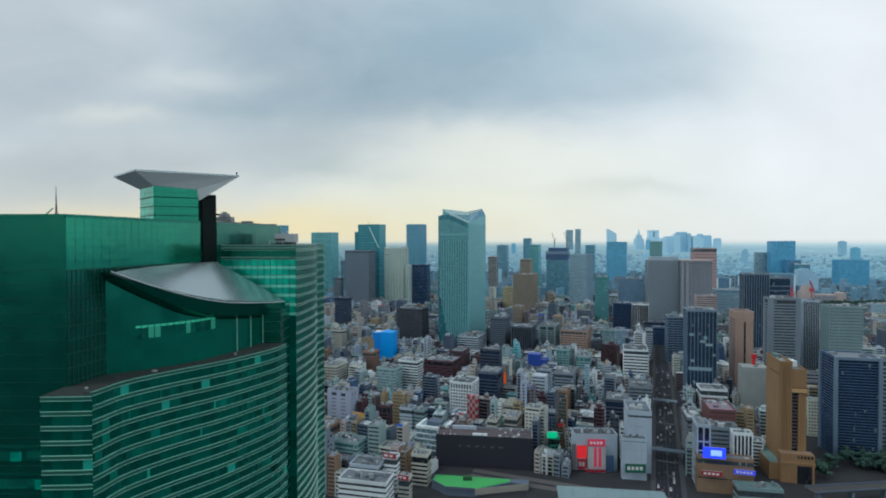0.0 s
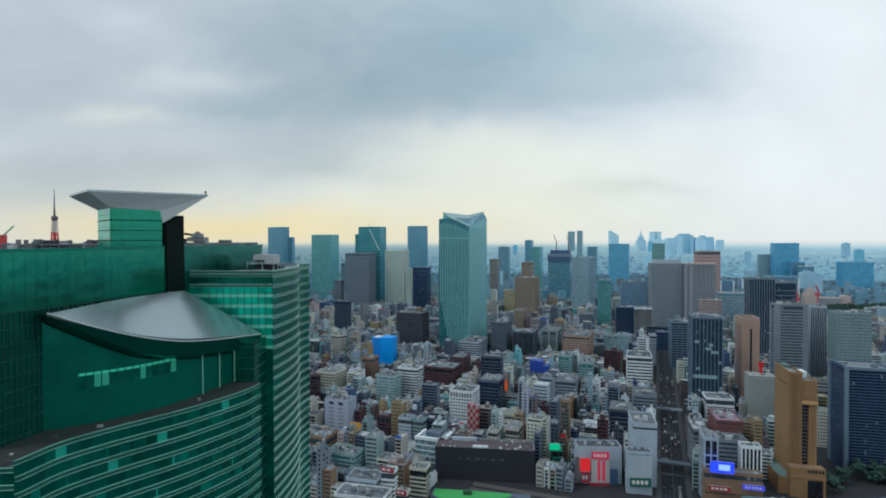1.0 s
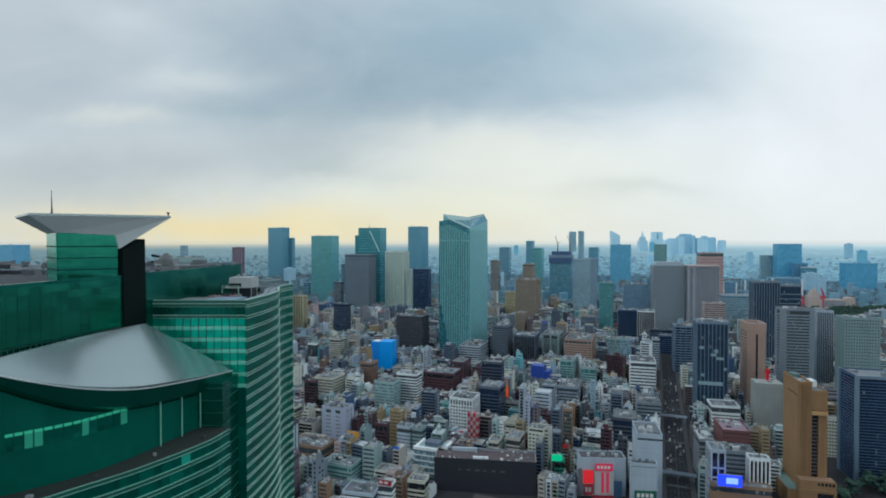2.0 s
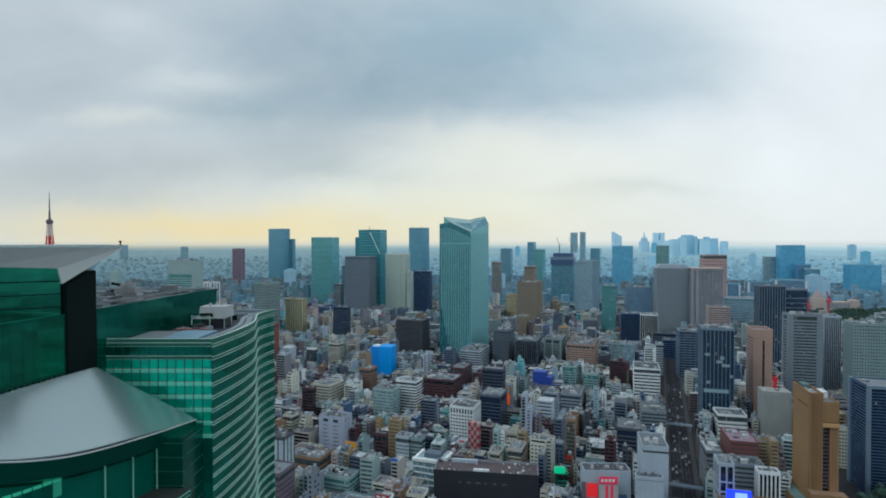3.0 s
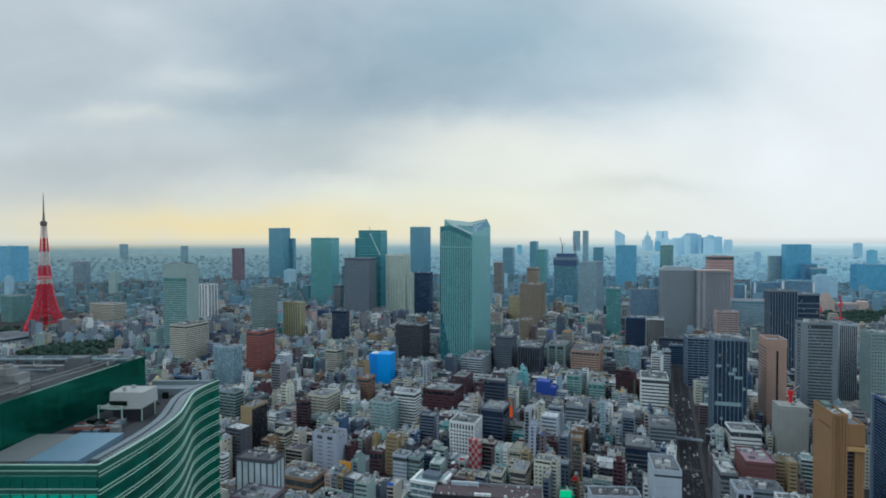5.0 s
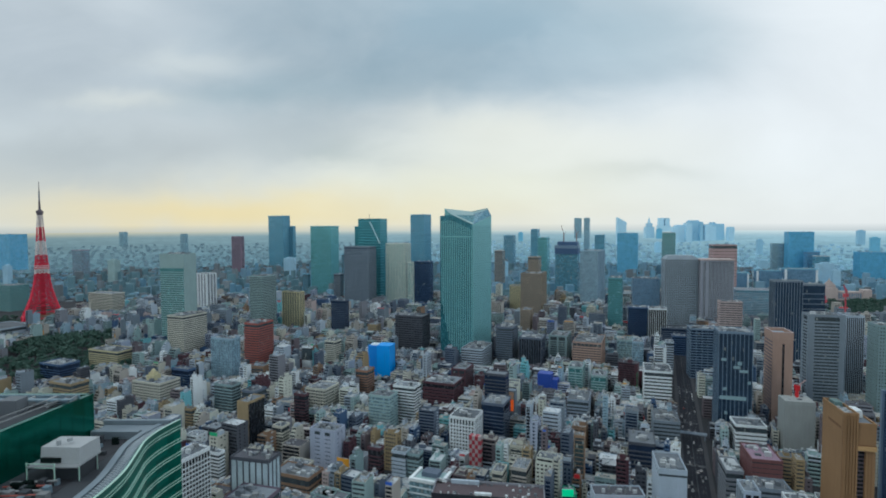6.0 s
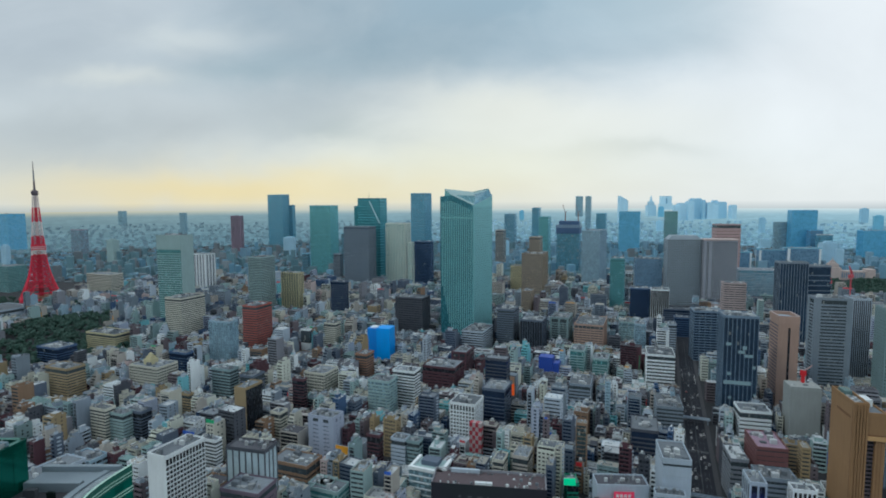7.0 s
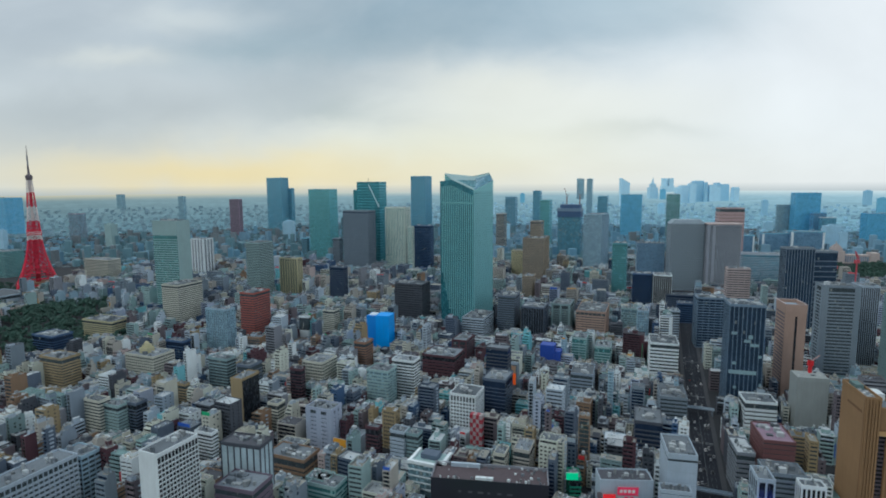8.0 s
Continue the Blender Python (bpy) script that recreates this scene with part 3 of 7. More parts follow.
def green_tower():
    ob = thing("green_glass_tower", Matrix.Translation(Vector(TOWER_AT) * (1 - TOWER_K)) @ Matrix.Scale(TOWER_K, 4), "tall green mirror-glass office tower with curved wings and silver roof canopies", "skyscraper")
    # core block, its walls closed down to the street
    loop = [(-125, 46.2), W0, W1, W2, (-125, 116.8)]
    core = part("core_wall", Geo().prism([(*p, ZBASE) for p in loop], [(*p, ZTOP - 1.0) for p in loop]), GREEN_DARK, ob)
    par = Geo()
    for a, b in ((loop[0], loop[1]), (W0, W1), (W1, W2), (W2, loop[4])):
        par.ribbon([a, b], ZTOP - 0.45, ZTOP, -0.5, 0.12)
    part("parapet", par, GREEN_DARK, ob)
    up = Geo()
    for a, b in ((loop[0], loop[1]), (W0, W1), (W1, W2), (W2, loop[4])):
        up.ribbon([a, b], ZTOP - 1.05, ZTOP - 0.45, -0.5, -0.02)
    part("parapet_wall", up, GREEN_DARK, ob)
    part("roof_deck", Geo().prism([(p[0] + (0.6 if k in (0, 4) else -0.6), p[1] + (0.6 if k < 2 else -0.3 if k > 2 else 0), ZTOP - 0.98) for k, p in enumerate(loop)],
                                  [(p[0] + (0.6 if k in (0, 4) else -0.6), p[1] + (0.6 if k < 2 else -0.3 if k > 2 else 0), ZTOP - 0.7) for k, p in enumerate(loop)]), ROOF_DECK, ob)
    # curtain wall of the upper storeys
    # lighter panes than the wall below: sky reflection is put into the colour
    grid_wall(core, W0, W1, ZTOP - 0.45 - 7.45, ZTOP - 0.45, GREEN, 1.6, 1.06, gap=0.06)
    g = Geo()
    a, b = Vector(W0), Vector(W1)
    for k in range(40):
        p, q = a.lerp(b, k / 40 + 0.004), a.lerp(b, k / 40 + 0.0075)
        g.ribbon([tuple(p), tuple(q)], 60, ZTOP - 8.0, 0.0, 0.07)
    for k in range(70):
        z = ZTOP - 8.0 - k * 1.97
        g.ribbon([W0, W1], z - 0.09, z, 0.0, 0.05)
        g.ribbon([(-125, 46.2), W0], z - 0.05, z, 0.0, 0.04)
    part("mullion_grid", g, plain("dark_green_joint", (0.004, 0.06, 0.046), 0.5), core)["kind"] = "stuff"
    grid_wall(core, W1, W2, ZWING, ZTOP - 1.4, GREEN_DARK, 2.0, 3.5)
    # west wall behind the terrace, seen past the corner
    left = [(-125, 46.2), W0]
    for k in range(12):
        z = 172.4 - k * 3.94
        part("spandrel", Geo().ribbon(left, z, z + 0.5, 0.0, 0.2), GREEN_DARK, ob)
        part("office_window", Geo().ribbon(left, z - 1.6, z - 0.1, 0.0, 0.06), GREEN_DEEP, ob)
    # lit office windows, their light given by brighter glass alone
    for x, w, z in ((-63.5, 1.6, 171.1), (-70.5, 2.2, 171.0), (-67.5, 2.6, 167.0), (-60.8, 0.9, 167.1), (-73.5, 3, 163.0), (-64.6, 1.0, 163.2), (-62.4, 2.6, 159.2)):
        part("lit_window", Geo().box(x - w, x, 46.0, 46.15, z - 0.3, z + 1.0), GREEN_LIT, ob)

    # lantern under the flying roof, and its dark pier
    A, B, C, D = (-58.5, 73.0), (-51.9, 77.0), (-56.8, 83.8), (-64.7, 79.6)
    lantern = part("lantern", Geo().prism([(*p, ZTOP - 0.8) for p in (A, B, C, D)], [(*p, 212.3) for p in (A, B, C, D)]), GREEN_DARK, ob, "green glass lantern under the flying roof")
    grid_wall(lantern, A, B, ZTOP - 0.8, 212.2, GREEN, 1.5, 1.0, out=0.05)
    # left side: the light it catches is put in as brighter glass
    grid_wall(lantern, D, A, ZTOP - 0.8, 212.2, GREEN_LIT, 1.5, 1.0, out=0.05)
    for k in range(1, 4):
        z = ZTOP - 0.8 + k * 1.75
        part("lantern_rail", Geo().ribbon([A, B], z, z + 0.12, 0.05, 0.2), DARKPIER, lantern)
        part("lantern_rail", Geo().ribbon([D, A], z, z + 0.12, 0.05, 0.2), DARKPIER, lantern)
    part("pier", Geo().prism([(-54.6, 77.6, 178), (-51.0, 77.4, 178), (-50.6, 82.8, 178), (-54.4, 83, 178)],
                             [(-54.6, 77.6, 211.2), (-51.3, 77.4, 209.6), (-50.8, 82.8, 211.3), (-54.4, 83, 211.5)]), DARKPIER, ob, "near-black stone pier")
    top = [(-70.6, 80.6), (-60.4, 70.0), (-44.9, 79.7), (-55.5, 90.0)]
    low = [(-65.0, 79.8), (-58.5, 72.8), (-51.6, 76.9), (-56.4, 84.2)]
    roof = Geo()
    low.insert(2, (-52.0, 76.7))
    roof.prism([(*p, z) for p, z in zip(low, (212.2, 212.3, 211.9, 209.8, 211.8))], [(*p, 214.75) for p in top[:2] + [(-47.0, 78.4)] + top[2:]])
    can = part("flying_roof", roof, SOFFIT, ob, "thin silver-grey flying roof with a sloping soffit")
    part("roof_edge", Geo().prism([(*p, 214.75) for p in top], [(*p, 215.05) for p in top]), METAL, can)
    part("mast_light", Geo().cyl(-45.4, 79.8, 215.05, 215.4, 0.1).cyl(-45.4, 79.8, 215.4, 215.6, 0.2), DARKPIER, can)

    # leaf-shaped silver canopy leaning on the wall
    PA, PB, PC = Vector((-54, 52, 197.4)), Vector((-50.0, 81.7, 197.1)), Vector((-36.9, 83.8, 188.9))
    pn = (PC - PA).cross(PB - PA)

    def on_leaf(p):
        return (p[0], p[1], PA.z - ((p[0] - PA.x) * pn.x + (p[1] - PA.y) * pn.y) / pn.z)
    tips = [Vector((-53.9, 51.5)), Vector((-50.2, 81.6)), Vector((-37.0, 84.2))]
    up3 = [on_leaf(tips[0].lerp(tips[1], k / 16)) for k in range(16)] + [on_leaf(tips[1].lerp(tips[2], k / 16)) for k in range(17)]
    near3 = [on_leaf(p) for p in curve([(-53.9, 51.5), (-49.9, 54.8), (-45.7, 59.6), (-42.3, 65.8), (-39.4, 75.0), (-37.0, 84.2)], 7)]
    n, rows = 36, 8

    def pick(line, k):
        x = k / n * (len(line) - 1)
        i = min(int(x), len(line) - 2)
        f = x - i
        a, b = line[i], line[i + 1]
        return tuple(a[c] * (1 - f) + b[c] * f for c in range(3))

    def sheet(line_a, line_b, steps):
        g = Geo()
        for j in range(steps + 1):
            f = j / steps
            for k in range(n + 1):
                a, b = pick(line_a, k), pick(line_b, k)
                g.v.append(tuple(a[c] * (1 - f) + b[c] * f for c in range(3)))
        for j in range(steps):
            for k in range(n):
                i = j * (n + 1) + k
                g.f.append((i, i + n + 1, i + n + 2, i + 1))
                g.m.append(0)
        return g

    plate = sheet(up3, near3, rows)
    plate.v = [(x, y, z + 0.45 - 0.0014 * ((x + 46) ** 2 + (y - 70) ** 2)) for x, y, z in plate.v]
    leaf = part("leaf_canopy", plate, METAL, ob, "leaf-shaped brushed silver canopy roof")
    sol = leaf.modifiers.new("thickness", "SOLIDIFY")
    sol.thickness, sol.offset = 0.3, -1
    lip = Geo()
    for k in range(n):
        lip.beam(pick(near3, k), pick(near3, k + 1), 0.1, n=6)
    part("canopy_gutter", lip, SOFFIT, leaf)
    groove = Geo()
    for k in range(18):
        a, b = pick(up3, k), pick(up3, k + 1)
        groove.beam((a[0] - 0.1, a[1], a[2] + 0.1), (b[0] - 0.1, b[1], b[2] + 0.1), 0.11)
    part("wall_flashing", groove, DARKPIER, leaf)
    ease = [min(1.0, 0.05 + 2.4 * k / (len(near3) - 1)) for k in range(len(near3))]
    low3 = [(p[0] - 0.5, p[1] + 0.2, p[2] - 2.3 * e) for p, e in zip(near3, ease)]
    back3 = [(p[0] - 2.0 - 1.6 * (1 - e), p[1] + 1.0, p[2] - 2.9 * e - 0.2) for p, e in zip(near3, ease)]
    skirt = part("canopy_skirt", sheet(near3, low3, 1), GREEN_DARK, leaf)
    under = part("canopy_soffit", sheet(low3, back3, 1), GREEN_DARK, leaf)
    for o in (skirt, under):
        sol = o.modifiers.new("thickness", "SOLIDIFY")
        sol.thickness = 0.15

    # set-back storeys under the leaf
    foot3 = [(p[0], p[1], ZTERR) for p in back3]
    # dark green glass in a brighter copy, to offset the canopy's shade
    low_wall = part("set_back_wall", sheet(back3, foot3, 1), glazing("brightened_set_back_glass", (0.010, 0.22, 0.16), 0.6, 0.14, cell=(2.08, 2.08, 2.157), vary=0.12, blinds=0.0), ob)
    sol = low_wall.modifiers.new("thickness", "SOLIDIFY")
    sol.thickness, sol.offset = 0.3, 1
    for k in range(7, 21):
        a, b = Vector(pick(foot3, k)[:2]), Vector(pick(foot3, k + 1)[:2])
        span = [tuple(a.lerp(b, 0.08)), tuple(a.lerp(b, 0.92))]
        bright = k in (9, 10, 15, 20)
        part("lit_window", Geo().ribbon(span, 186.3, 188.0, 0.0, 0.36), LAMP_PANE if bright else (GREEN_MID if k % 2 else GREEN_DEEP), low_wall)
        part("window_head", Geo().ribbon(span, 188.05, 188.4, 0.0, 0.4), LAMP_STRIP, low_wall)
    for k in range(25, 36, 3):
        p = pick(foot3, k)
        part("column", Geo().cyl(p[0] + 0.7, p[1] - 0.3, ZTERR, pick(low3, k)[2], 0.1), RAIL, low_wall)

    # curved lower wing with banded floors
    edge = curve([(-125, 41.5), (-57.4, 41.5), (-52.6, 43.2), (-51.0, 49.6), (-47.3, 55.6), (-41.4, 63.4), (-36.6, 72.5), (-35.2, 78.2)], 5)
    edge = [p for p in edge if p[0] > -57.5]
    body = edge + [(-41, 80), (-41, 86), (-57.5, 60)]
    wing = part("lower_wing", Geo().prism([(*p, ZBASE) for p in body], [(*p, ZTERR - 0.3) for p in body]), GREEN_MID, ob)
    part("terrace", Geo().prism([(*p, ZTERR - 0.28) for p in body], [(*p, ZTERR) for p in body]), plain("terrace_paving", (0.020, 0.028, 0.028), 0.85), ob)
    rnd = random.Random(15)
    for k in range(7):
        p = pick([(*q, 0) for q in edge], 3 + k * 4.6)
        q = 0.15 + rnd.random() * 0.2
        x, y = p[0] - 0.9 - rnd.random() * 0.8, p[1] + 0.6
        part("terrace_unit", Geo().box(x - q, x + q, y - q * 0.6, y + q * 0.6, ZTERR, ZTERR + rnd.uniform(0.2, 0.5)), PLANT if k % 2 else ROOF_DECK, ob)
    z = ZTERR - 0.05
    while z > 95:
        part("floor_rail", Geo().ribbon(edge, z - 0.09, z, 0.0, 0.16), RAIL, wing)
        part("floor_rail", Geo().ribbon(edge, z - 0.62, z - 0.53, 0.0, 0.16), RAIL, wing)
        part("spandrel", Geo().ribbon(edge, z - 0.53, z - 0.09, 0.0, 0.1), SPANDREL, wing)
        z -= FL
    g = Geo()
    while z > 24:
        g.ribbon(edge, z - 0.2, z, 0.0, 0.2)
        z -= FL
    part("lower_rails", g, RAIL, wing)["kind"] = "stuff"
    # paler and darker panes at random: reflections put into the glass colour
    rnd = random.Random(5)
    for k in range(80):
        i = rnd.randrange(2, len(edge) - 2)
        z = ZTERR - 0.05 - FL * rnd.randrange(0, 24)
        part("lit_window", Geo().ribbon(edge[i:i + 2], z - FL + 0.05, z - 0.66, 0.02, 0.08), GREEN_PANE if k % 3 else GREEN_DEEP, wing)

    # upper wing: bright flat front and waving side
    wave = curve([(-35.0, 85.1), (-34.4, 91.0), (-34.2, 97.0), (-34.7, 102.5), (-36.2, 108.0), (-37.3, 112.0), (-37.3, 115.8), (-36.5, 119.8)], 5)
    body = [(-51.0, 85.1)] + wave + [(-47.6, 119.8)]
    up_wing = part("upper_wing", Geo().prism([(*p, ZBASE) for p in body], [(*p, ZWING - 1.5) for p in body]), GREEN_DEEP, ob)
    part("wing_roof", Geo().prism([(*p, ZWING - 1.49) for p in body], [(*p, ZWING - 1.3) for p in body]), ROOF_DECK, ob)
    part("wing_coping", Geo().ribbon(wave, ZWING - 1.5, ZWING + 0.05, -0.3, 0.06).ribbon([(-51, 85.1), (-35.0, 85.1)], ZWING - 1.5, ZWING + 0.05, -0.3, 0.05), MULLION, up_wing)
    part("coping_rail", Geo().ribbon(wave, ZWING + 0.05, ZWING + 0.15, -0.12, 0.12).ribbon([(-51, 85.1), (-35.0, 85.1)], ZWING + 0.05, ZWING + 0.15, -0.12, 0.1), RAIL_PALE, up_wing)
    # front: reflections put into the glass, two dark rows over bright panes between fritted rails
    grid_wall(up_wing, (-51.0, 85.1), (-35.1, 85.1), ZWING - 0.5 - 7 * FL, ZWING - 0.5 - FL, GREEN_LIT, 1.33, FL)
    grid_wall(up_wing, (-51.0, 85.1), (-35.1, 85.1), ZWING - 0.5 - FL, ZWING - 0.5, GREEN_DARK, 1.33, FL)
    for k in range(8):
        z = ZWING - 0.5 - k * FL
        part("fritted_band", Geo().ribbon([(-51, 85.1), (-35.0, 85.1)], z - 0.5, z - 0.02, 0.02, 0.12), FRIT if k > 1 else SPANDREL, up_wing)
        part("floor_rail", Geo().ribbon([(-51, 85.1), (-35.0, 85.1)], z - 0.05, z + 0.05, 0.0, 0.16), RAIL_PALE, up_wing)
        part("floor_rail", Geo().ribbon([(-51, 85.1), (-35.0, 85.1)], z - 0.56, z - 0.5, 0.0, 0.14), RAIL, up_wing)
    me = Geo().box(-0.04, 0.04, -0.18, 0.0, 0, 6 * FL).mesh("front_mullion", [MULLION])
    for k in range(1, 12):
        part("front_mullion", me, None, up_wing, at=(-51.0 + k * 1.33, 85.1, ZWING - 0.5 - 7 * FL))
    z = ZWING - 0.7
    while z > 80:
        part("floor_rail", Geo().ribbon(wave, z - 0.085, z, 0.0, 0.14), RAIL_PALE, up_wing)
        part("floor_rail", Geo().ribbon(wave, z - 0.5, z - 0.415, 0.0, 0.14), RAIL_PALE, up_wing)
        z -= FL
    g = Geo()
    while z > 24:
        g.ribbon(wave, z - 0.2, z, 0.0, 0.22)
        z -= FL
    part("lower_rails", g, RAIL, up_wing)["kind"] = "stuff"
    # trussed walkway behind the coping, and the beam that edges the sunken roof
    steel = plain("blue_grey_roof_steel", (0.20, 0.26, 0.31), 0.55, 0.2)
    truss = plain("pale_blue_truss", (0.38, 0.46, 0.52), 0.5, 0.2)
    inner = [p for p in wave if p[1] > 86.5]
    part("walkway", Geo().ribbon(inner, ZWING - 0.75, ZWING - 0.6, -2.1, -0.5), plain("walkway_grating", (0.10, 0.14, 0.17), 0.7, 0.2), up_wing)
    part("walkway_edge", Geo().ribbon(inner, ZWING - 0.6, ZWING - 0.35, -0.75, -0.6), steel, up_wing)
    part("roof_beam", Geo().ribbon(inner, ZWING - 1.3, ZWING - 0.35, -2.9, -2.1), steel, up_wing)
    for i in range(len(inner) - 1):
        p, q = Vector(inner[i]), Vector(inner[i + 1])
        for k in range(2):
            u, v = p.lerp(q, k / 2), p.lerp(q, (k + 1) / 2)
            part("walkway_brace", Geo().beam((u.x - 0.75, u.y, ZWING - 0.5), (v.x - 2.05, v.y, ZWING - 0.5), 0.06), truss, up_wing)
            part("walkway_brace", Geo().beam((v.x - 2.05, v.y, ZWING - 0.5), (v.x - 0.75, v.y, ZWING - 0.5), 0.06), truss, up_wing)
    part("cross_walkway", Geo().box(-47.2, -38.6, 116.6, 119.0, ZWING - 0.9, ZWING - 0.5).box(-47.2, -40.4, 115.6, 116.4, ZWING - 1.3, ZWING - 0.2), steel, up_wing)
    part("back_coping", Geo().box(-47.6, -37.7, 119.2, 119.8, ZWING - 1.5, ZWING + 0.1), steel, up_wing)
    # a dark sheet on the deck puts in the shade of a pit
    part("pit_floor", Geo().box(-47.5, -41.2, 97.6, 115.4, ZWING - 1.3, ZWING - 1.26), plain("pit_shade_dark", (0.03, 0.034, 0.045), 0.8), up_wing)
    # recess between the two wings
    part("recess_wall", Geo().box(-41, -36.4, 78.6, 85.0, ZBASE, 188.3), GREEN_DARK, ob)
    g = Geo()
    for k in range(40):
        z = 187.6 - k * FL
        g.box(-40.9, -36.3, 78.5, 78.58, z - 0.08, z).box(-36.4, -36.3, 80, 84.9, z - 0.08, z)
    part("recess_grid", g, MULLION, ob)["kind"] = "stuff"
    # roof machines
    hut = part("roof_hut", Geo().prism([(-45.0, 103.2, 201.55), (-40.2, 103.0, 201.55), (-40.0, 106.7, 201.55), (-45.0, 106.7, 201.55)], [(-44.9, 103.35, 203.5), (-40.25, 103.15, 203.5), (-40.05, 106.6, 203.5), (-44.9, 106.6, 203.5)]), plain("white_roof_hut", (0.36, 0.40, 0.43), 0.6), ob, "white rooftop machine hut")
    part("hut_louvre", Geo().box(-44.8, -42.4, 103.0, 103.35, 201.7, 202.3), DARKPIER, hut)
    part("hut_vent", Geo().cyl(-43.2, 103.9, 203.0, 204.1, 0.25, n=8).cyl(-42.2, 104.4, 203.8, 204.2, 0.3, n=8), PLANT, hut)
    for x, y in ((-46.0, 102.4), (-42.6, 102.2), (-40.3, 106.4), (-44.8, 106.4), (-40.4, 103.2)):
        part("hut_leg", Geo().cyl(x, y, ZWING - 1.3, 202.0 if y < 102.6 else 201.4, 0.08, n=8), RAIL_PALE, hut)
    part("hut_plinth", Geo().box(-44.6, -40.5, 103.5, 106.5, ZWING - 1.3, 201.4), ROOF_DECK, hut)
    part("hut_rail", Geo().beam((-46.0, 102.4, 201.9), (-42.6, 102.2, 201.9), 0.06).beam((-46.0, 102.4, 201.45), (-42.6, 102.2, 201.45), 0.06), RAIL_PALE, hut)
    part("hut_deck", Geo().box(-46.0, -40.0, 102.3, 106.8, 201.4, 201.55), PLANT, hut)
    part("roof_sheet", Geo().box(-44.6, -38.9, 87.6, 96.4, ZWING - 1.3, ZWING - 0.5), plain("blue_roof_sheet_wet", (0.19, 0.33, 0.47), 0.35, 0.1, 0.5, 0.25), ob, "pale blue roofing sheet")
    part("side_sheet", Geo().box(-49.8, -44.7, 87.6, 96.0, ZWING - 1.3, ZWING - 0.54), plain("grey_roof_sheet", (0.20, 0.23, 0.25), 0.6, 0, 0.5, 0.3), ob)
    rnd = random.Random(9)
    for k in range(30):
        x, y = rnd.uniform(-47, -41.8), rnd.uniform(97.6, 102.4) if k < 22 else rnd.uniform(107.5, 114.5)
        w = rnd.uniform(0.3, 1.4)
        part("roof_unit", Geo().box(x, x + w, y, y + rnd.uniform(0.3, 0.9), ZWING - 1.3, ZWING - rnd.uniform(0.3, 0.95)), (ROOF_DECK, DARKPIER, PLANT, ROOF_BLUE)[k % 4], ob)
    for k in range(4):
        part("pipe_run", Geo().beam((-47.2, 98.2 + k * 1.1, ZWING - 0.7), (-42.0, 98.6 + k * 1.1, ZWING - 0.7), 0.12, n=6), PLANT if k % 2 else BRICK_RED, ob)
    part("back_screen", Geo().box(-84, -47.8, 114.4, 114.7, ZTOP - 0.7, ZTOP + 0.5).box(-84, -47.8, 112.6, 113.4, ZTOP + 0.2, ZTOP + 0.4), ROOF_BLUE, ob)
    for k in range(13):
        part("screen_post", Geo().box(-83 + k * 2.9, -82.8 + k * 2.9, 112.6, 114.4, ZTOP - 0.7, ZTOP + 0.45), PLANT, ob)
    slate_plant = plain("slate_roof_machines", (0.13, 0.155, 0.18), 0.6, 0.2)
    for k in range(110):
        x, y = rnd.uniform(-95, -54.5), rnd.uniform(86, 111)
        s = rnd.choice((0.5, 0.7, 0.9, 1.3, 2.4))
        part("roof_unit", Geo().box(x, x + s, y, y + s * rnd.uniform(0.4, 1.0), ZTOP - 0.7, ZTOP + rnd.uniform(-0.2, 1.3)), (slate_plant, ROOF_BLUE, ROOF_DECK, slate_plant, slate_plant, PLANT)[k % 6], ob)
    for k in range(9):
        y = 87 + k * 2.7
        part("roof_pipe", Geo().beam((-94, y, ZTOP + 0.2), (-55.5, y + 0.6, ZTOP + 0.2), 0.1, n=6), (slate_plant, ROOF_BLUE, PLANT)[k % 3], ob)
    rail = Geo()
    for off in (1.6, 3.2):
        a, b = Vector(W1) + Vector((-off, 8)), Vector(W2) + Vector((-off, -1.5))
        rail.ribbon([tuple(a), tuple(b)], ZTOP + 0.25, ZTOP + 0.4, -0.1, 0.1)
    part("gondola_rail", rail, PLANT, ob)
    # small red and white derrick on the roof
    dk = part("roof_derrick", Geo().box(-108.6, -107.4, 111.4, 112.6, ZTOP - 0.7, ZTOP + 2.4), plain("derrick_red", (0.55, 0.05, 0.05), 0.5), ob, "small red and white roof derrick")
    part("derrick_jib", Geo().beam((-108, 112, ZTOP + 2.2), (-104.5, 111, ZTOP + 4.6), 0.2).beam((-108, 112, ZTOP + 2.2), (-110.5, 112.5, ZTOP + 3.0), 0.2), RAIL_PALE, dk)
    # window-cleaning crane
    cr = part("cleaning_crane", Geo().box(-55.8, -53.2, 97.6, 99.6, ZTOP - 0.7, ZTOP + 0.8), PLANT, ob, "pale grey window-cleaning crane")
    part("crane_cab", Geo().box(-57.0, -53.4, 97.3, 99.7, ZTOP + 0.8, ZTOP + 1.7), PLANT, cr)
    part("crane_drum", Geo().cyl(-55.2, 98.4, ZTOP + 1.7, ZTOP + 2.5, 1.3, 1.1, 12).cyl(-55.2, 98.4, ZTOP + 2.5, ZTOP + 2.9, 0.6, 0.5, 10), PLANT, cr)
    part("crane_arm", Geo().beam((-56.5, 98.4, ZTOP + 2.2), (-57.9, 98.2, ZTOP + 2.5), 0.3).beam((-56.8, 98.6, ZTOP + 1.2), (-58.2, 98.6, ZTOP + 1.2), 0.25), DARKPIER, cr)
    taken(-94, 90, 66)


green_tower()

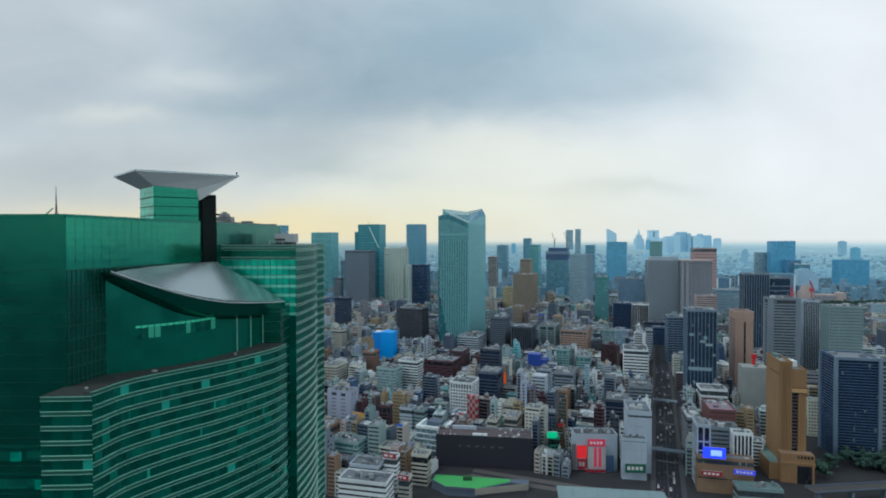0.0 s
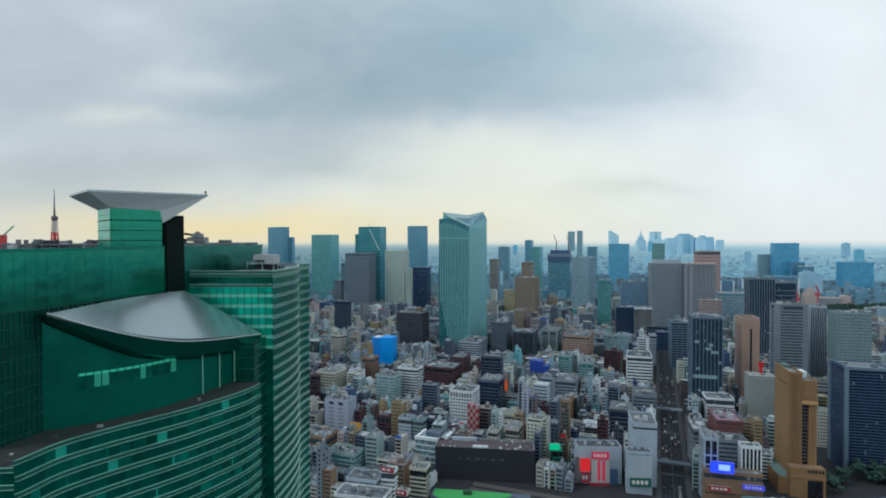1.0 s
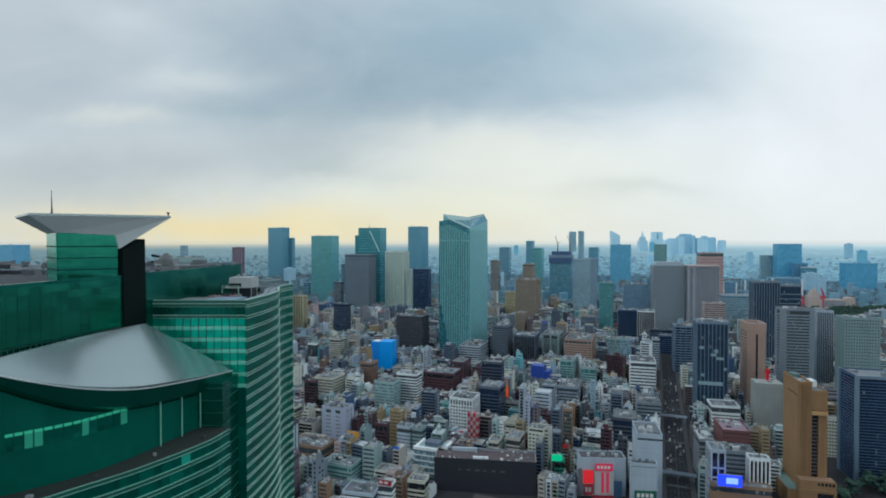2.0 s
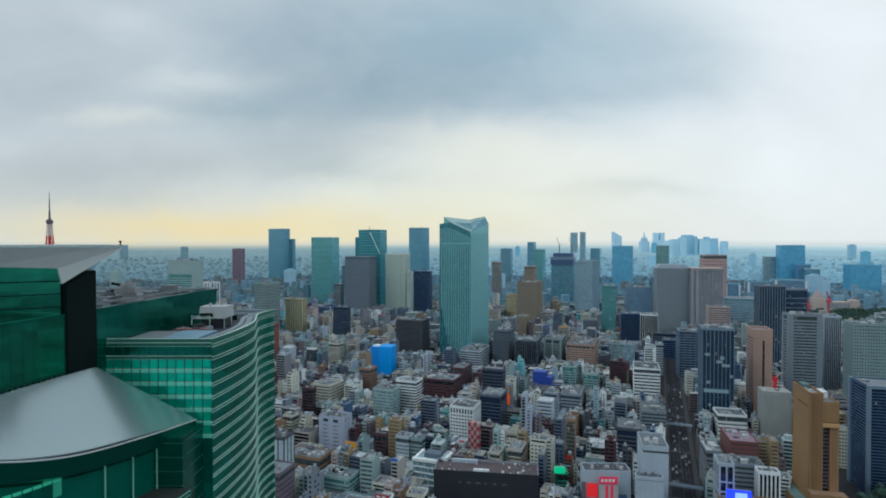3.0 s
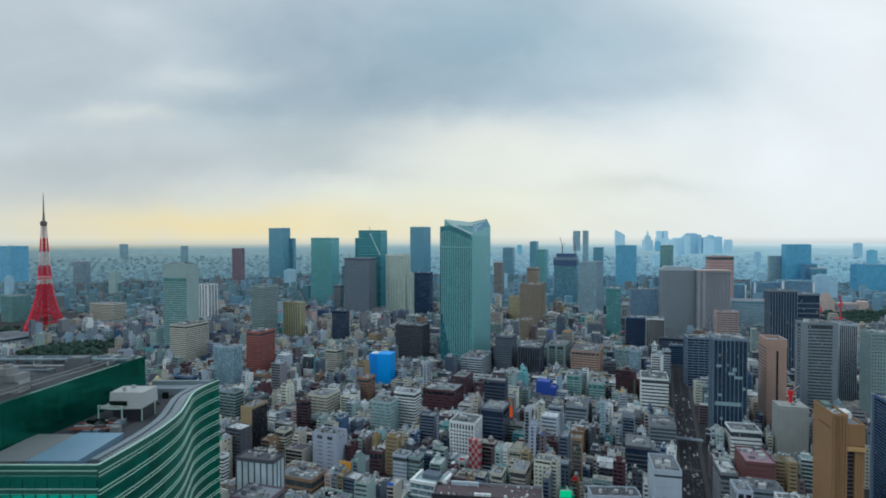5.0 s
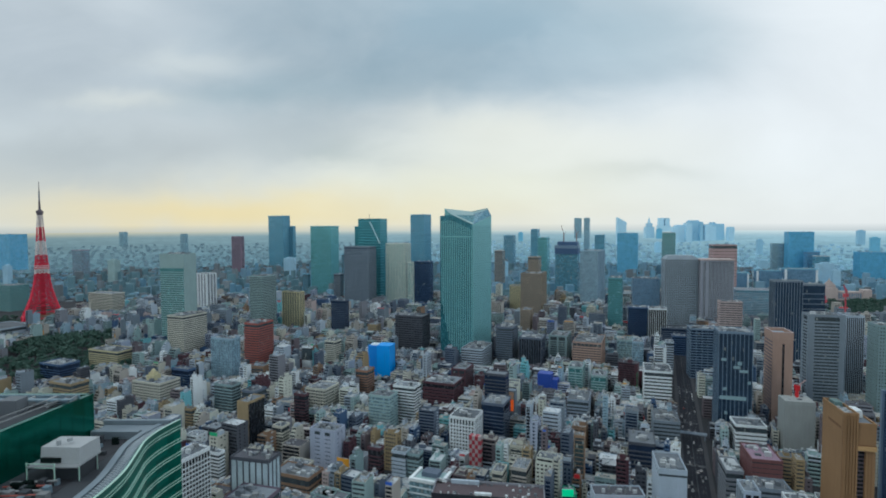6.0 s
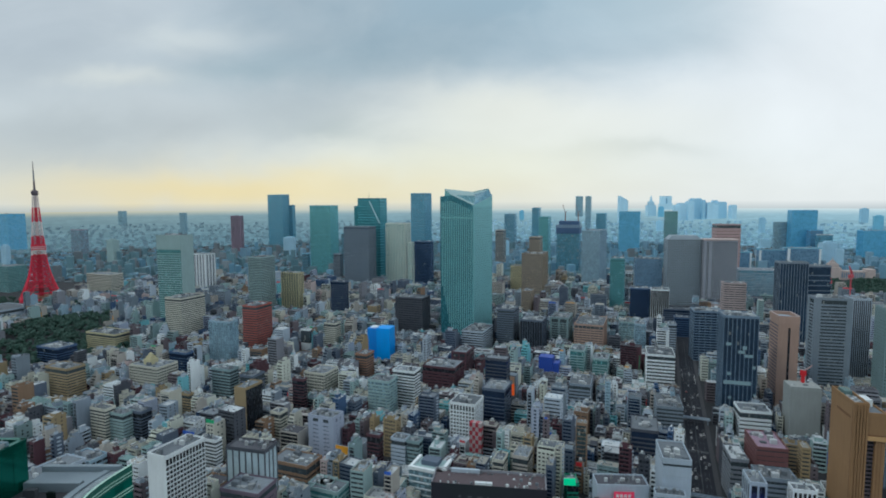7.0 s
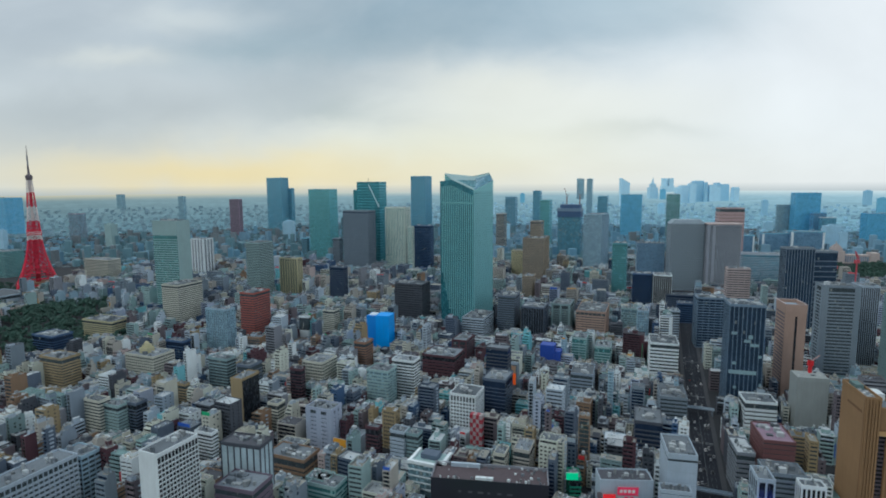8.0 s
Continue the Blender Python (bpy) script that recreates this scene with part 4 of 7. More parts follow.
# ---- landmark towers ----
def folded_tower():
    """The teal tower with a dipping roofline and a leaning corner."""
    A, C, B = Vector((-7.8, 984)), Vector((46.5, 946)), Vector((80.5, 992))
    D = A + (B - C)
    ob = thing("folded_glass_tower", pose(0, 0, 0), "very tall teal glass tower with ribbed faces and a dipping roofline", "skyscraper")
    dark = glazing("folded_tower_glass", (0.045, 0.20, 0.25), 0.45, 0.2, vary=0.08, blinds=0.0)
    rib = plain("teal_rib", (0.23, 0.52, 0.55), 0.4, 0.3)
    fold, lean = 108.0, 0.40
    foot = A.lerp(C, lean)
    back = A + (D - A) * 0.02
    part("lower_shaft", Geo().prism([(*foot, 0), (*C, 0), (*B, 0), (*D, 0), (*back, 0)], [(*A, fold), (*C, fold), (*B, fold), (*D, fold), (*back, fold)]), dark, ob)
    S = A.lerp(C, 0.36)
    part("upper_shaft", Geo().prism([(*p, fold) for p in (A, S, C, B, D)], [(*A, 246), (*S, 248), (*C, 231), (*B, 246.5), (*D, 244)]), dark, ob)
    n = 17
    nrm = Vector(((C - A).y, -(C - A).x)).normalized()
    for k in range(n):
        f = 0.06 + 0.9 * k / (n - 1)
        zt = 246 + 2 * f / 0.36 if f < 0.36 else 248 - 17 * (f - 0.36) / 0.64
        zb = 16 if f > lean else fold * (1 - f / lean) + 2
        q = A.lerp(C, f) + nrm * 0.3
        part("rib", Geo().prism([(q.x - 0.75, q.y - 0.3, zb), (q.x + 0.75, q.y - 0.3, zb), (q.x + 0.75, q.y + 0.3, zb), (q.x - 0.75, q.y + 0.3, zb)],
                                [(q.x - 0.75, q.y - 0.3, zt - 9), (q.x + 0.75, q.y - 0.3, zt - 9), (q.x + 0.75, q.y + 0.3, zt - 9), (q.x - 0.75, q.y + 0.3, zt - 9)]), rib, ob)
    bands = Geo()
    for z in range(6, 230, 4):
        bands.ribbon([tuple(C), tuple(B)], z, z + 3.78, -0.2, 0.15)
    part("facade_grid", bands, plain("teal_spandrel", (0.20, 0.46, 0.50), 0.4, 0.3), ob)["kind"] = "stuff"
    # a glazed gable that follows the roofline over the bright face
    e = Vector(((B - C).y, -(B - C).x)).normalized() * 0.14
    part("gable", Geo().prism([(*(C + e), 229.5), (*(B + e), 229.5), (*B, 229.5), (*C, 229.5)], [(*(C + e), 231), (*(B + e), 246.5), (*B, 246.5), (*C, 231)]), rib, ob)
    part("belt", Geo().ribbon([tuple(A.lerp(C, 0.05)), tuple(A.lerp(C, 0.97))], 210, 211.6, -0.2, 0.8), rib, ob)
    part("corner_fin", Geo().prism([(C.x - 0.7, C.y - 0.7, 0), (C.x + 0.7, C.y - 0.7, 0), (C.x + 0.7, C.y + 0.7, 0), (C.x - 0.7, C.y + 0.7, 0)], [(C.x - 0.7, C.y - 0.7, 231.5), (C.x + 0.7, C.y - 0.7, 231.5), (C.x + 0.7, C.y + 0.7, 231.5), (C.x - 0.7, C.y + 0.7, 231.5)]), rib, ob)
    # crown: two pale roof planes folded towards the low corner
    crown = plain("pale_crown_panel", (0.27, 0.42, 0.44), 0.4, 0.25)
    P, Q, R = Vector((0, 992)), Vector((47, 1002)), Vector((74, 994))
    for loop in (((C, 231.4), (S, 248.4), (P, 259), (Q, 254)), ((C, 231.4), (Q, 254), (R, 259.5), (B, 247))):
        loop = [(p.x, p.y, z) for p, z in loop][::-1]
        part("roof_plane", Geo().prism([(x, y, z - 1.2) for x, y, z in loop], loop), crown, ob)
    part("crown_wall", Geo().prism([(*S, 247), (*Q, 247), (*P, 247)], [(*S, 247.6), (*Q, 253), (*P, 258)]), GLASS_TEAL, ob)
    part("crown_wall", Geo().prism([(*C, 231), (*B, 246), (*R, 246), (*Q, 246)], [(*C, 231.2), (*B, 246.4), (*R, 258.2), (*Q, 252.6)]), GLASS_BLUE, ob)
    part("podium", Geo().box(-14, 78, 944, 1010, 0, 14, rot=None), SLATE, ob)
    taken(34, 972, 58)
    HIGH.append((34, 970, 45, 255))


def lattice_tower():
    x, y, H = -967.0, 1345.0, 336.0
    ob = thing("lattice_tower", pose(x, y, 0, 0, 0, 38), "red and white lattice broadcasting tower with two decks", "tower")
    red = plain("tower_red_paint", (0.58, 0.012, 0.05), 0.5)
    white = plain("tower_white_paint", (0.66, 0.60, 0.60), 0.5)

    def half(z):
        # legs sweep out to the ground in a long curve
        if z > 128:
            return 5.0 + 7.5 * ((256 - min(z, 256)) / 128) ** 1.15
        return 12.5 + 33.0 * ((128 - z) / 128) ** 1.75

    levels = [0, 14, 28, 42, 56, 70, 83, 95, 106, 117, 128, 139, 150, 161, 172, 183, 194, 205, 216, 228, 242, 256]
    cs = ((-1, -1), (1, -1), (1, 1), (-1, 1))
    for i in range(len(levels) - 1):
        z0, z1 = levels[i], levels[i + 1]
        m = white if 115 <= z0 < 128 or 161 <= z0 < 192 or z0 >= 228 else red
        a, b = half(z0), half(z1)
        r = 2.3 - 1.3 * i / len(levels)
        g = Geo()
        for c in range(4):
            p, q = cs[c], cs[(c + 1) % 4]
            g.beam((p[0] * a, p[1] * a, z0), (p[0] * b, p[1] * b, z1), r, n=5)
            g.beam((p[0] * b, p[1] * b, z1), (q[0] * b, q[1] * b, z1), r * 0.75)
            # an arch stays open between the feet
            sub = 4 if i < 6 else 3 if i < 12 else 2
            for k in range(sub):
                f0, f1 = k / sub, (k + 1) / sub
                if i < 3 and 0.2 < (f0 + f1) / 2 < 0.8:
                    continue
                P0, P1 = Vector((p[0] * a, p[1] * a, z0)), Vector((q[0] * a, q[1] * a, z0))
                Q0, Q1 = Vector((p[0] * b, p[1] * b, z1)), Vector((q[0] * b, q[1] * b, z1))
                g.beam(P0.lerp(P1, f0), Q0.lerp(Q1, f1), r * 0.5)
                g.beam(P0.lerp(P1, f1), Q0.lerp(Q1, f0), r * 0.5)
                g.beam(P0.lerp(P1, f1), Q0.lerp(Q1, f1), r * 0.45)
        part("lattice_stage", g, m, ob)
    part("lift_shaft", Geo().box(-5, 5, -5, 5, 0, 128), plain("lift_shaft_red", (0.34, 0.012, 0.03), 0.6), ob)
    for z0, z1, m in ((128, 161, red), (161, 194, white), (194, 228, red), (228, 256, white)):
        part("stair_core", Geo().box(-2.8, 2.8, -2.8, 2.8, z0, z1), m, ob)
    d = part("main_deck", Geo().box(-14.5, 14.5, -14.5, 14.5, 130, 139).box(-12.5, 12.5, -12.5, 12.5, 127, 130).box(-13.5, 13.5, -13.5, 13.5, 139, 141), red, ob, "two-storey observation deck with a bright window band")
    part("deck_windows", Geo().box(-14.7, 14.7, -14.7, 14.7, 131.5, 133.2).box(-14.7, 14.7, -14.7, 14.7, 135.5, 137), white, d)
    part("top_deck", Geo().cyl(0, 0, 260, 267, 7.0, 7.4, 16).cyl(0, 0, 256, 260, 5.0, 7.0, 16), DARK_BROWN, ob, "small dark upper deck")
    part("deck_roof", Geo().cyl(0, 0, 267, 270, 6.0, 3.0, 12), DARK_BROWN, ob)
    part("antenna_mast", Geo().cyl(0, 0, 270, 290, 2.4, 1.9, 8), DARK_BROWN, ob)
    part("antenna_mid", Geo().cyl(0, 0, 290, 314, 1.7, 1.3, 8), TAUPE, ob)
    part("antenna_tip", Geo().cyl(0, 0, 314, H, 0.9, 0.5, 8), DARK_BROWN, ob)
    part("foot_hall", Geo().box(-30, 30, -24, 24, 0, 18), BRICK, ob)
    taken(x, y, 60)


def ochre_hotel():
    ob = thing("ochre_hotel_tower", pose(292, 424, 0, 0, 0, -14), "ochre stone hotel tower with ribbed shaft and dark recess", "building")
    taken(296, 442, 21)
    taken(292, 418, 18)
    HIGH.append((292, 430, 14, 100))
    groove = plain("ochre_joint_shadow_gap", (0.16, 0.085, 0.04), 0.8)
    part("shaft", Geo().box(-10, -1, 0, 35, 0, 97), HOTEL, ob)
    part("upper_wall", Geo().box(-1, 10, 0.3, 33, 74, 91), HOTEL, ob)
    part("wing", Geo().box(4.2, 10, 0.6, 33, 0, 74), HOTEL, ob)
    part("recess_wall", Geo().box(-1, 4.2, 3.0, 33, 0, 74), GLASS_BLACK, ob)
    for k in range(17):
        part("recess_spandrel", Geo().box(-1, 4.2, 2.7, 3.0, 25 + k * 2.9, 26.3 + k * 2.9), DARK_BROWN, ob)
    part("lintel", Geo().box(-1.2, 10.2, -0.7, 0.3, 73.2, 76.2), plain("pale_ochre_lintel", (0.46, 0.30, 0.14), 0.7), ob)
    part("lintel_gap", Geo().box(-1, 10, 0.0, 0.32, 76.2, 77.2), groove, ob)
    for k in range(5):
        part("rib", Geo().box(-9.6 + k * 1.8, -8.5 + k * 1.8, -0.8, 0.0, 25, 98), HOTEL, ob)
    for k in range(2):
        part("wing_groove", Geo().box(5.6 + k * 2.0, 5.9 + k * 2.0, 0.5, 0.62, 26, 73), groove, ob)
    part("podium", Geo().box(-12, 13, -9, 0.0, 0, 24), HOTEL, ob)
    part("side_podium", Geo().box(-19, -10, -4, 34, 0, 14), HOTEL, ob)
    part("podium_roof", Geo().box(-11.5, 12.5, -8.5, -0.9, 24, 24.3), BROWN, ob)
    part("side_podium_roof", Geo().box(-18.5, -10.1, -3.5, 33, 14, 14.3), ROOF_GREEN, ob)
    for k in range(5):
        part("arcade_opening", Geo().box(0.2 + k * 2.5, 1.9 + k * 2.5, -9.1, -8.6, 20.5, 22.8), GLASS_BLACK, ob)
    part("gate_opening", Geo().box(0, 11, -9.1, -8, 0, 14.5), GLASS_BLACK, ob)
    part("gate_beam", Geo().box(-12.3, 13.3, -9.5, -9.0, 15.5, 17.4), HOTEL, ob)
    for x in (-1.6, 11.2):
        part("gate_pillar", Geo().box(x, x + 1.6, -9.6, -9.0, 0, 15.5), HOTEL, ob)
    part("side_slot", Geo().box(-10.12, -10.0, 4, 25, 86.5, 88.2), groove, ob)
    part("side_groove", Geo().box(-10.12, -10.0, 1.2, 1.6, 14, 96), groove, ob)
    part("roof", Geo().box(-9.4, -1.6, 0.6, 34.4, 97, 97.3), ROOF, ob)
    part("lower_roof", Geo().box(-0.9, 9.6, 0.9, 32.6, 91, 91.3), ROOF, ob)
    part("roof_parapet", Geo().box(-10.2, -0.8, -0.2, 0.6, 96, 99.2).box(-10.2, -0.8, 34.4, 35.2, 96, 99.2).box(-10.2, -9.4, 0.6, 34.4, 96, 99.2).box(-1.6, -0.8, 0.6, 34.4, 96, 99.2), HOTEL, ob)
    part("lower_parapet", Geo().box(-0.8, 10.2, 0.1, 0.9, 90.5, 92.6).box(9.4, 10.2, 0.9, 32.6, 90.5, 92.6).box(-0.8, 10.2, 32.6, 33.2, 90.5, 92.6), HOTEL, ob)
    part("white_tank_house", Geo().box(2.5, 8.5, 17, 28, 91.3, 96), WHITE, ob)
    part("stair_house", Geo().box(-8, -3, 20, 30, 97.3, 100.5), ROOF_GREEN, ob)
    for k in range(5):
        part("roof_unit", Geo().box(-8 + (k % 2) * 3, -6 + (k % 2) * 3, 3 + k * 3.2, 5 + k * 3.2, 97.3, 98.6), PLANT, ob)


def salmon_tower():
    ob = thing("salmon_office_tower", pose(379, 654, 0, 0, 0, -14), "salmon stone office tower with a dark vertical slot", "building")
    taken(384, 674, 24)
    HIGH.append((382, 660, 13, 108))
    part("shaft", Geo().box(-10.1, 10.1, 0, 30, 0, 104.5), SALMON, ob)
    part("parapet", Geo().box(-10.4, 10.4, -0.3, 0.6, 102, 110).box(-10.4, 10.4, 29.4, 30.3, 102, 110).box(-10.4, -9.5, 0.6, 29.4, 102, 110).box(9.5, 10.4, 0.6, 29.4, 102, 110), SALMON, ob)
    part("coping", Geo().box(-10.6, 10.6, -0.5, 0.7, 110, 110.5).box(-10.6, 10.6, 29.3, 30.5, 110, 110.5).box(-10.6, -9.4, 0.7, 29.3, 110, 110.5).box(9.4, 10.6, 0.7, 29.3, 110, 110.5), PINK, ob)
    part("roof", Geo().box(-9.5, 9.5, 0.6, 29.4, 104.5, 104.8), ROOF, ob)
    part("window_slot", Geo().box(-0.6, 1.6, -0.1, 1, 26, 97), GLASS_BLACK, ob)
    me = Geo().box(-10.22, -10.1, 2, 28, 0, 1.7).mesh("ribbon_window", [DARK_BROWN])
    for k in range(24):
        part("ribbon_window", me, None, ob, at=(0, 0, 8 + k * 3.9))
    part("roof_house", Geo().box(-6, 6, 10, 22, 104.8, 108), GREY, ob)
    red = thing("red_crane", pose(352, 586, 57), "small red crane standing on a flat roof", "crane")
    rm = plain("crane_red_paint", (0.62, 0.02, 0.03), 0.5)
    part("mast", Geo().box(-1.2, 1.2, -1.2, 1.2, 0, 14), rm, red)
    part("cab", Geo().box(-2.0, 2.0, -1.8, 1.8, 9, 14), rm, red)
    part("jib", Geo().beam((0, 0, 13), (8.5, 0, 19), 0.5), plain("crane_pale_jib", (0.5, 0.35, 0.35), 0.5), red)


def billboard_block():
    """The long black block with the green court before it."""
    ob = thing("black_billboard_block", pose(35, 456, 0, 0, 0, -8), "long black-fronted block with a cluttered brown roof", "building")
    taken(5, 464, 27)
    taken(60, 458, 27)
    taken(27, 405, 38)
    taken(35, 434, 16)
    HIGH.append((35, 456, 44, 28))
    part("body", Geo().box(-42.3, 42.3, -9.8, 13, 0, 27.2), DARK_BROWN, ob)
    part("black_screen", Geo().box(-42.5, 42.5, -10.3, -9.8, 1, 29), plain("black_screen_panel", (0.026, 0.028, 0.042), 0.4), ob, "near-black advertising screen wall")
    bar = plain("faded_lettering", (0.10, 0.105, 0.125), 0.6)
    for k in range(6):
        part("screen_sign", Geo().box(-22 + k * 7, -20 + k * 7 + k % 3, -10.4, -10.3, 19, 20.4), bar, ob)
    part("roof", Geo().box(-42, 42, -9.6, 12.6, 27.2, 27.6), facade("rusty_roof", (0.10, 0.075, 0.08), 0.85, 0.3, 0.5), ob)
    part("roof_coping", Geo().box(-42.4, 42.4, 12.4, 13.2, 27, 29.4).box(-42.5, -41.7, -9.7, 12.4, 27, 29.2).box(41.7, 42.5, -9.7, 12.4, 27, 29.2), TAUPE, ob)
    rnd = random.Random(4)
    for k in range(46):
        x, y, s = rnd.uniform(-41, 39), rnd.choice((rnd.uniform(-9, -6.5), rnd.uniform(9, 12), rnd.uniform(-8, 11))), rnd.uniform(0.7, 2.4)
        part("roof_unit", Geo().box(x, x + s, y, y + s * 0.6, 27.6, 27.6 + rnd.uniform(0.6, 2.2)), (PLANT, WHITE, ROOF)[k % 3], ob)
    for k in range(3):
        part("white_roof_box", Geo().box(-10 + k * 4.4, -6 + k * 4.4, -8.6, -6.2, 27.6, 30.2), WHITE, ob)
    part("back_coping", Geo().box(-30, -8, 9.4, 12, 27.6, 30.4), GREY_LIGHT, ob)
    c = thing("green_sports_court", pose(0, 0, 0), "bright green sports court on a roof beside the black block", "sports court")
    loop = ((-11.8, 410.3), (-0.6, 397.4), (22.4, 393.5), (53.2, 406.9), (65.5, 402.4), (67.7, 411.4), (-9.0, 422.6))
    turf = ((-10.1, 411.4), (-0.0, 398.5), (22.4, 394.6), (52.0, 407.5), (52.0, 411.8), (-8.2, 421.5))
    part("court_floor", Geo().prism([(*p, 5.6) for p in turf], [(*p, 6) for p in turf]), plain("court_green_turf", (0.055, 0.36, 0.10), 0.8), c)
    part("court_base", Geo().prism([(*p, 0) for p in loop], [(*p, 5.5) for p in loop]), SLATE, c)
    part("court_hut", Geo().box(14, 21, 409.5, 413, 6, 9), plain("court_hut_green", (0.02, 0.09, 0.04), 0.7), c)
    part("court_wall", Geo().ribbon([(22.4, 393.0), (65.5, 401.7)], 2, 6.8, 0.0, 0.5), plain("pale_banner", (0.30, 0.30, 0.27), 0.6), c)
    part("court_net_rail", Geo().ribbon([(-12.0, 410.0), (-0.8, 396.8), (22.4, 392.8)], 5, 7.4, 0.0, 0.2), SLATE, c)


def blue_wrapped():
    ob = thing("blue_wrapped_building", pose(-96, 865, 0, 0, 0, -14), "building wrapped in bright blue construction sheeting", "building")
    for spot in ((-96, 866, 22), (-92, 838, 17), (-89, 815, 13)):
        taken(*spot)
    HIGH.append((-96, 865, 22, 20))
    m = plain("bright_blue_sheeting", (0.008, 0.33, 0.92), 0.45, 0, 0.6, 0.2)
    # a darker blue for the left volume, the rails and the seams
    deep = plain("darker_blue_sheeting", (0.008, 0.23, 0.74), 0.5, 0, 0.6, 0.2)
    part("sheeting", Geo().box(-18, -3.5, -9, 12, 0, 50), deep, ob)
    part("front_sheeting", Geo().box(-2.6, 18, -12, 12, 0, 51.5), m, ob)
    part("gap", Geo().box(-3.5, -2.6, -7, 12, 0, 46), NAVY, ob)
    part("white_top", Geo().box(-15, -5, -5, 8, 50, 51.2), WHITE, ob)
    for z in range(6, 50, 6):
        part("scaffold_rail", Geo().box(-2.7, 18.1, -12.1, -12.0, z, z + 0.25), deep, ob)
    for x in (3.5, 9.5):
        part("sheet_seam", Geo().box(x, x + 0.25, -12.08, -12.0, 0, 51), deep, ob)


folded_tower()
lattice_tower()
ochre_hotel()
salmon_tower()
billboard_block()
blue_wrapped()


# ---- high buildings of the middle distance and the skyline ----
# far walls and glass are chosen paler and bluer, haze put into their colour
tower(-916, 2975, 122, 48, 279, -35, GREY_BLUE, GLASS_BLUE, "tall hazy blue-grey glass tower with rounded shoulders far off", joined=True, floor=7)
tower(-831, 2974, 22, 24, 223, -21, GREY_BLUE, GLASS_BLUE, "slim hazy blue-grey apartment tower far off", joined=True, floor=7)
tower(-420, 1876, 81, 49, 226, -21, TEAL_GREY, GLASS_TEAL, "tall teal glass office tower with a flat top", joined=True, floor=4.2, band=1.0)
tower(-250, 1574, 79, 42, 169, -21, GREY_WARM, GLASS_SLATE, "broad dark slate-brown stone office tower", joined=True, floor=4, band=2.2, pier=4)
tower(-142, 1587, 61, 37, 177, -21, PALE_STONE, GLASS_TEAL, "cream concrete tower with vertical window strips", joined=True, floor=4, band=0.6, pier=5, pier_w=2.2)
tower(-98, 1538, 13, 15, 127, -21, PALE_STONE, GLASS_TEAL, "lower cream concrete wing beside the tower", joined=True, floor=4, pier=4)
tower(-66, 1563, 49, 24, 128, -21, NAVY, GLASS_NAVY, "navy glass office block at the foot of a tower", joined=True, floor=4)
tower(-145, 2811, 84, 64, 280, -30, GREY_BLUE, GLASS_BLUE, "very tall hazy slate-blue glass tower far off", joined=True, floor=7, pier=9)
tower(180, 1915, 28, 37, 140, -21, BEIGE, GLASS, "beige high-rise apartment block", joined=True, floor=4)
tower(357, 2072, 35, 56, 180, -21, TEAL_GREY, GLASS_TEAL, "slim dark teal tower", joined=True, floor=5)
tower(395, 1551, 49, 78, 157, -30, PALE_BLUE, GLASS_PALE, "pale blue-grey glass office tower", joined=True, floor=4, pier=3)
tower(361, 1206, 29, 40, 116, -21, TEAL_DEEP, GLASS_TEAL, "teal glass office block with dark bands", floor=4, band=1.2)
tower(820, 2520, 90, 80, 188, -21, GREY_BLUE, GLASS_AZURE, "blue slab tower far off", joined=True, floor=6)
tower(979, 2453, 54, 87, 190, -21, FAR_GREY, GLASS_TEAL, "taupe office tower far off", joined=True, floor=5, pier=8)
tower(473, 1330, 60, 30, 102, -12, STEEL_BLUE, GLASS_GOV, "low dark office block with a heavy roof frame", floor=4, band=1.6)
grey_slab = tower(537, 1289, 72, 34, 150, -8, SLAB_GREY, GLASS, "broad taupe office slab with a close window grid", floor=4, band=1.9, pier=4, pier_w=1.2)
rose_slab = tower(606, 1262, 68, 34, 148, -8, SLAB_ROSE, GLASS, "brown-grey office slab with vertical ribs", floor=4, band=0.8, pier=3, pier_w=1.3)
tower(715, 1446, 58, 35, 176, -8, ROSE, GLASS, "salmon stone tower top behind office slabs", joined=True, floor=8, band=7)
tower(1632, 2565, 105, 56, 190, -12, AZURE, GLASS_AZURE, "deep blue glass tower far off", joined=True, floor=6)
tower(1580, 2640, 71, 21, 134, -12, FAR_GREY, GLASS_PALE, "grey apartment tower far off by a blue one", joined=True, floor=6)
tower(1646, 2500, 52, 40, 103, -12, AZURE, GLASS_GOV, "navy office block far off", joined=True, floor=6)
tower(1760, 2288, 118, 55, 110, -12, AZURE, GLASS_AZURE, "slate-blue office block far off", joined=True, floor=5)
tower(988, 1873, 46, 27, 66, -12, WHITE, GLASS_GOV, "white and navy government office block", joined=True, floor=4, band=0, pier=100, pier_w=5, top=GREY_BLUE)
tower(1064, 1838, 81, 40, 76, -12, WHITE, GLASS_GOV, "white-ended navy government office block", joined=True, floor=4, band=0, pier=100, pier_w=5, top=GREY_BLUE)
tower(1140, 1800, 94, 44, 84, -12, WHITE, GLASS_GOV, "long navy government office block with white ends", joined=True, floor=4, band=0, pier=100, pier_w=6, top=GREY_BLUE)
tower(748, 1350, 96, 47, 72, -12, GREY_LIGHT, GLASS_BLUE, "grey stepped ministry building", floor=4, joined=True)
tower(1652, 2450, 56, 30, 86, -12, GREY_BLUE, GLASS_BLUE, "grey office block with a white edge far off", joined=True, floor=6, top=WHITE)
tower(1434, 2130, 36, 24, 66, -12, WHITE, GLASS_NAVY, "white gate-shaped block with a dark slot", joined=True, floor=70, band=0, pier=30, pier_w=12)
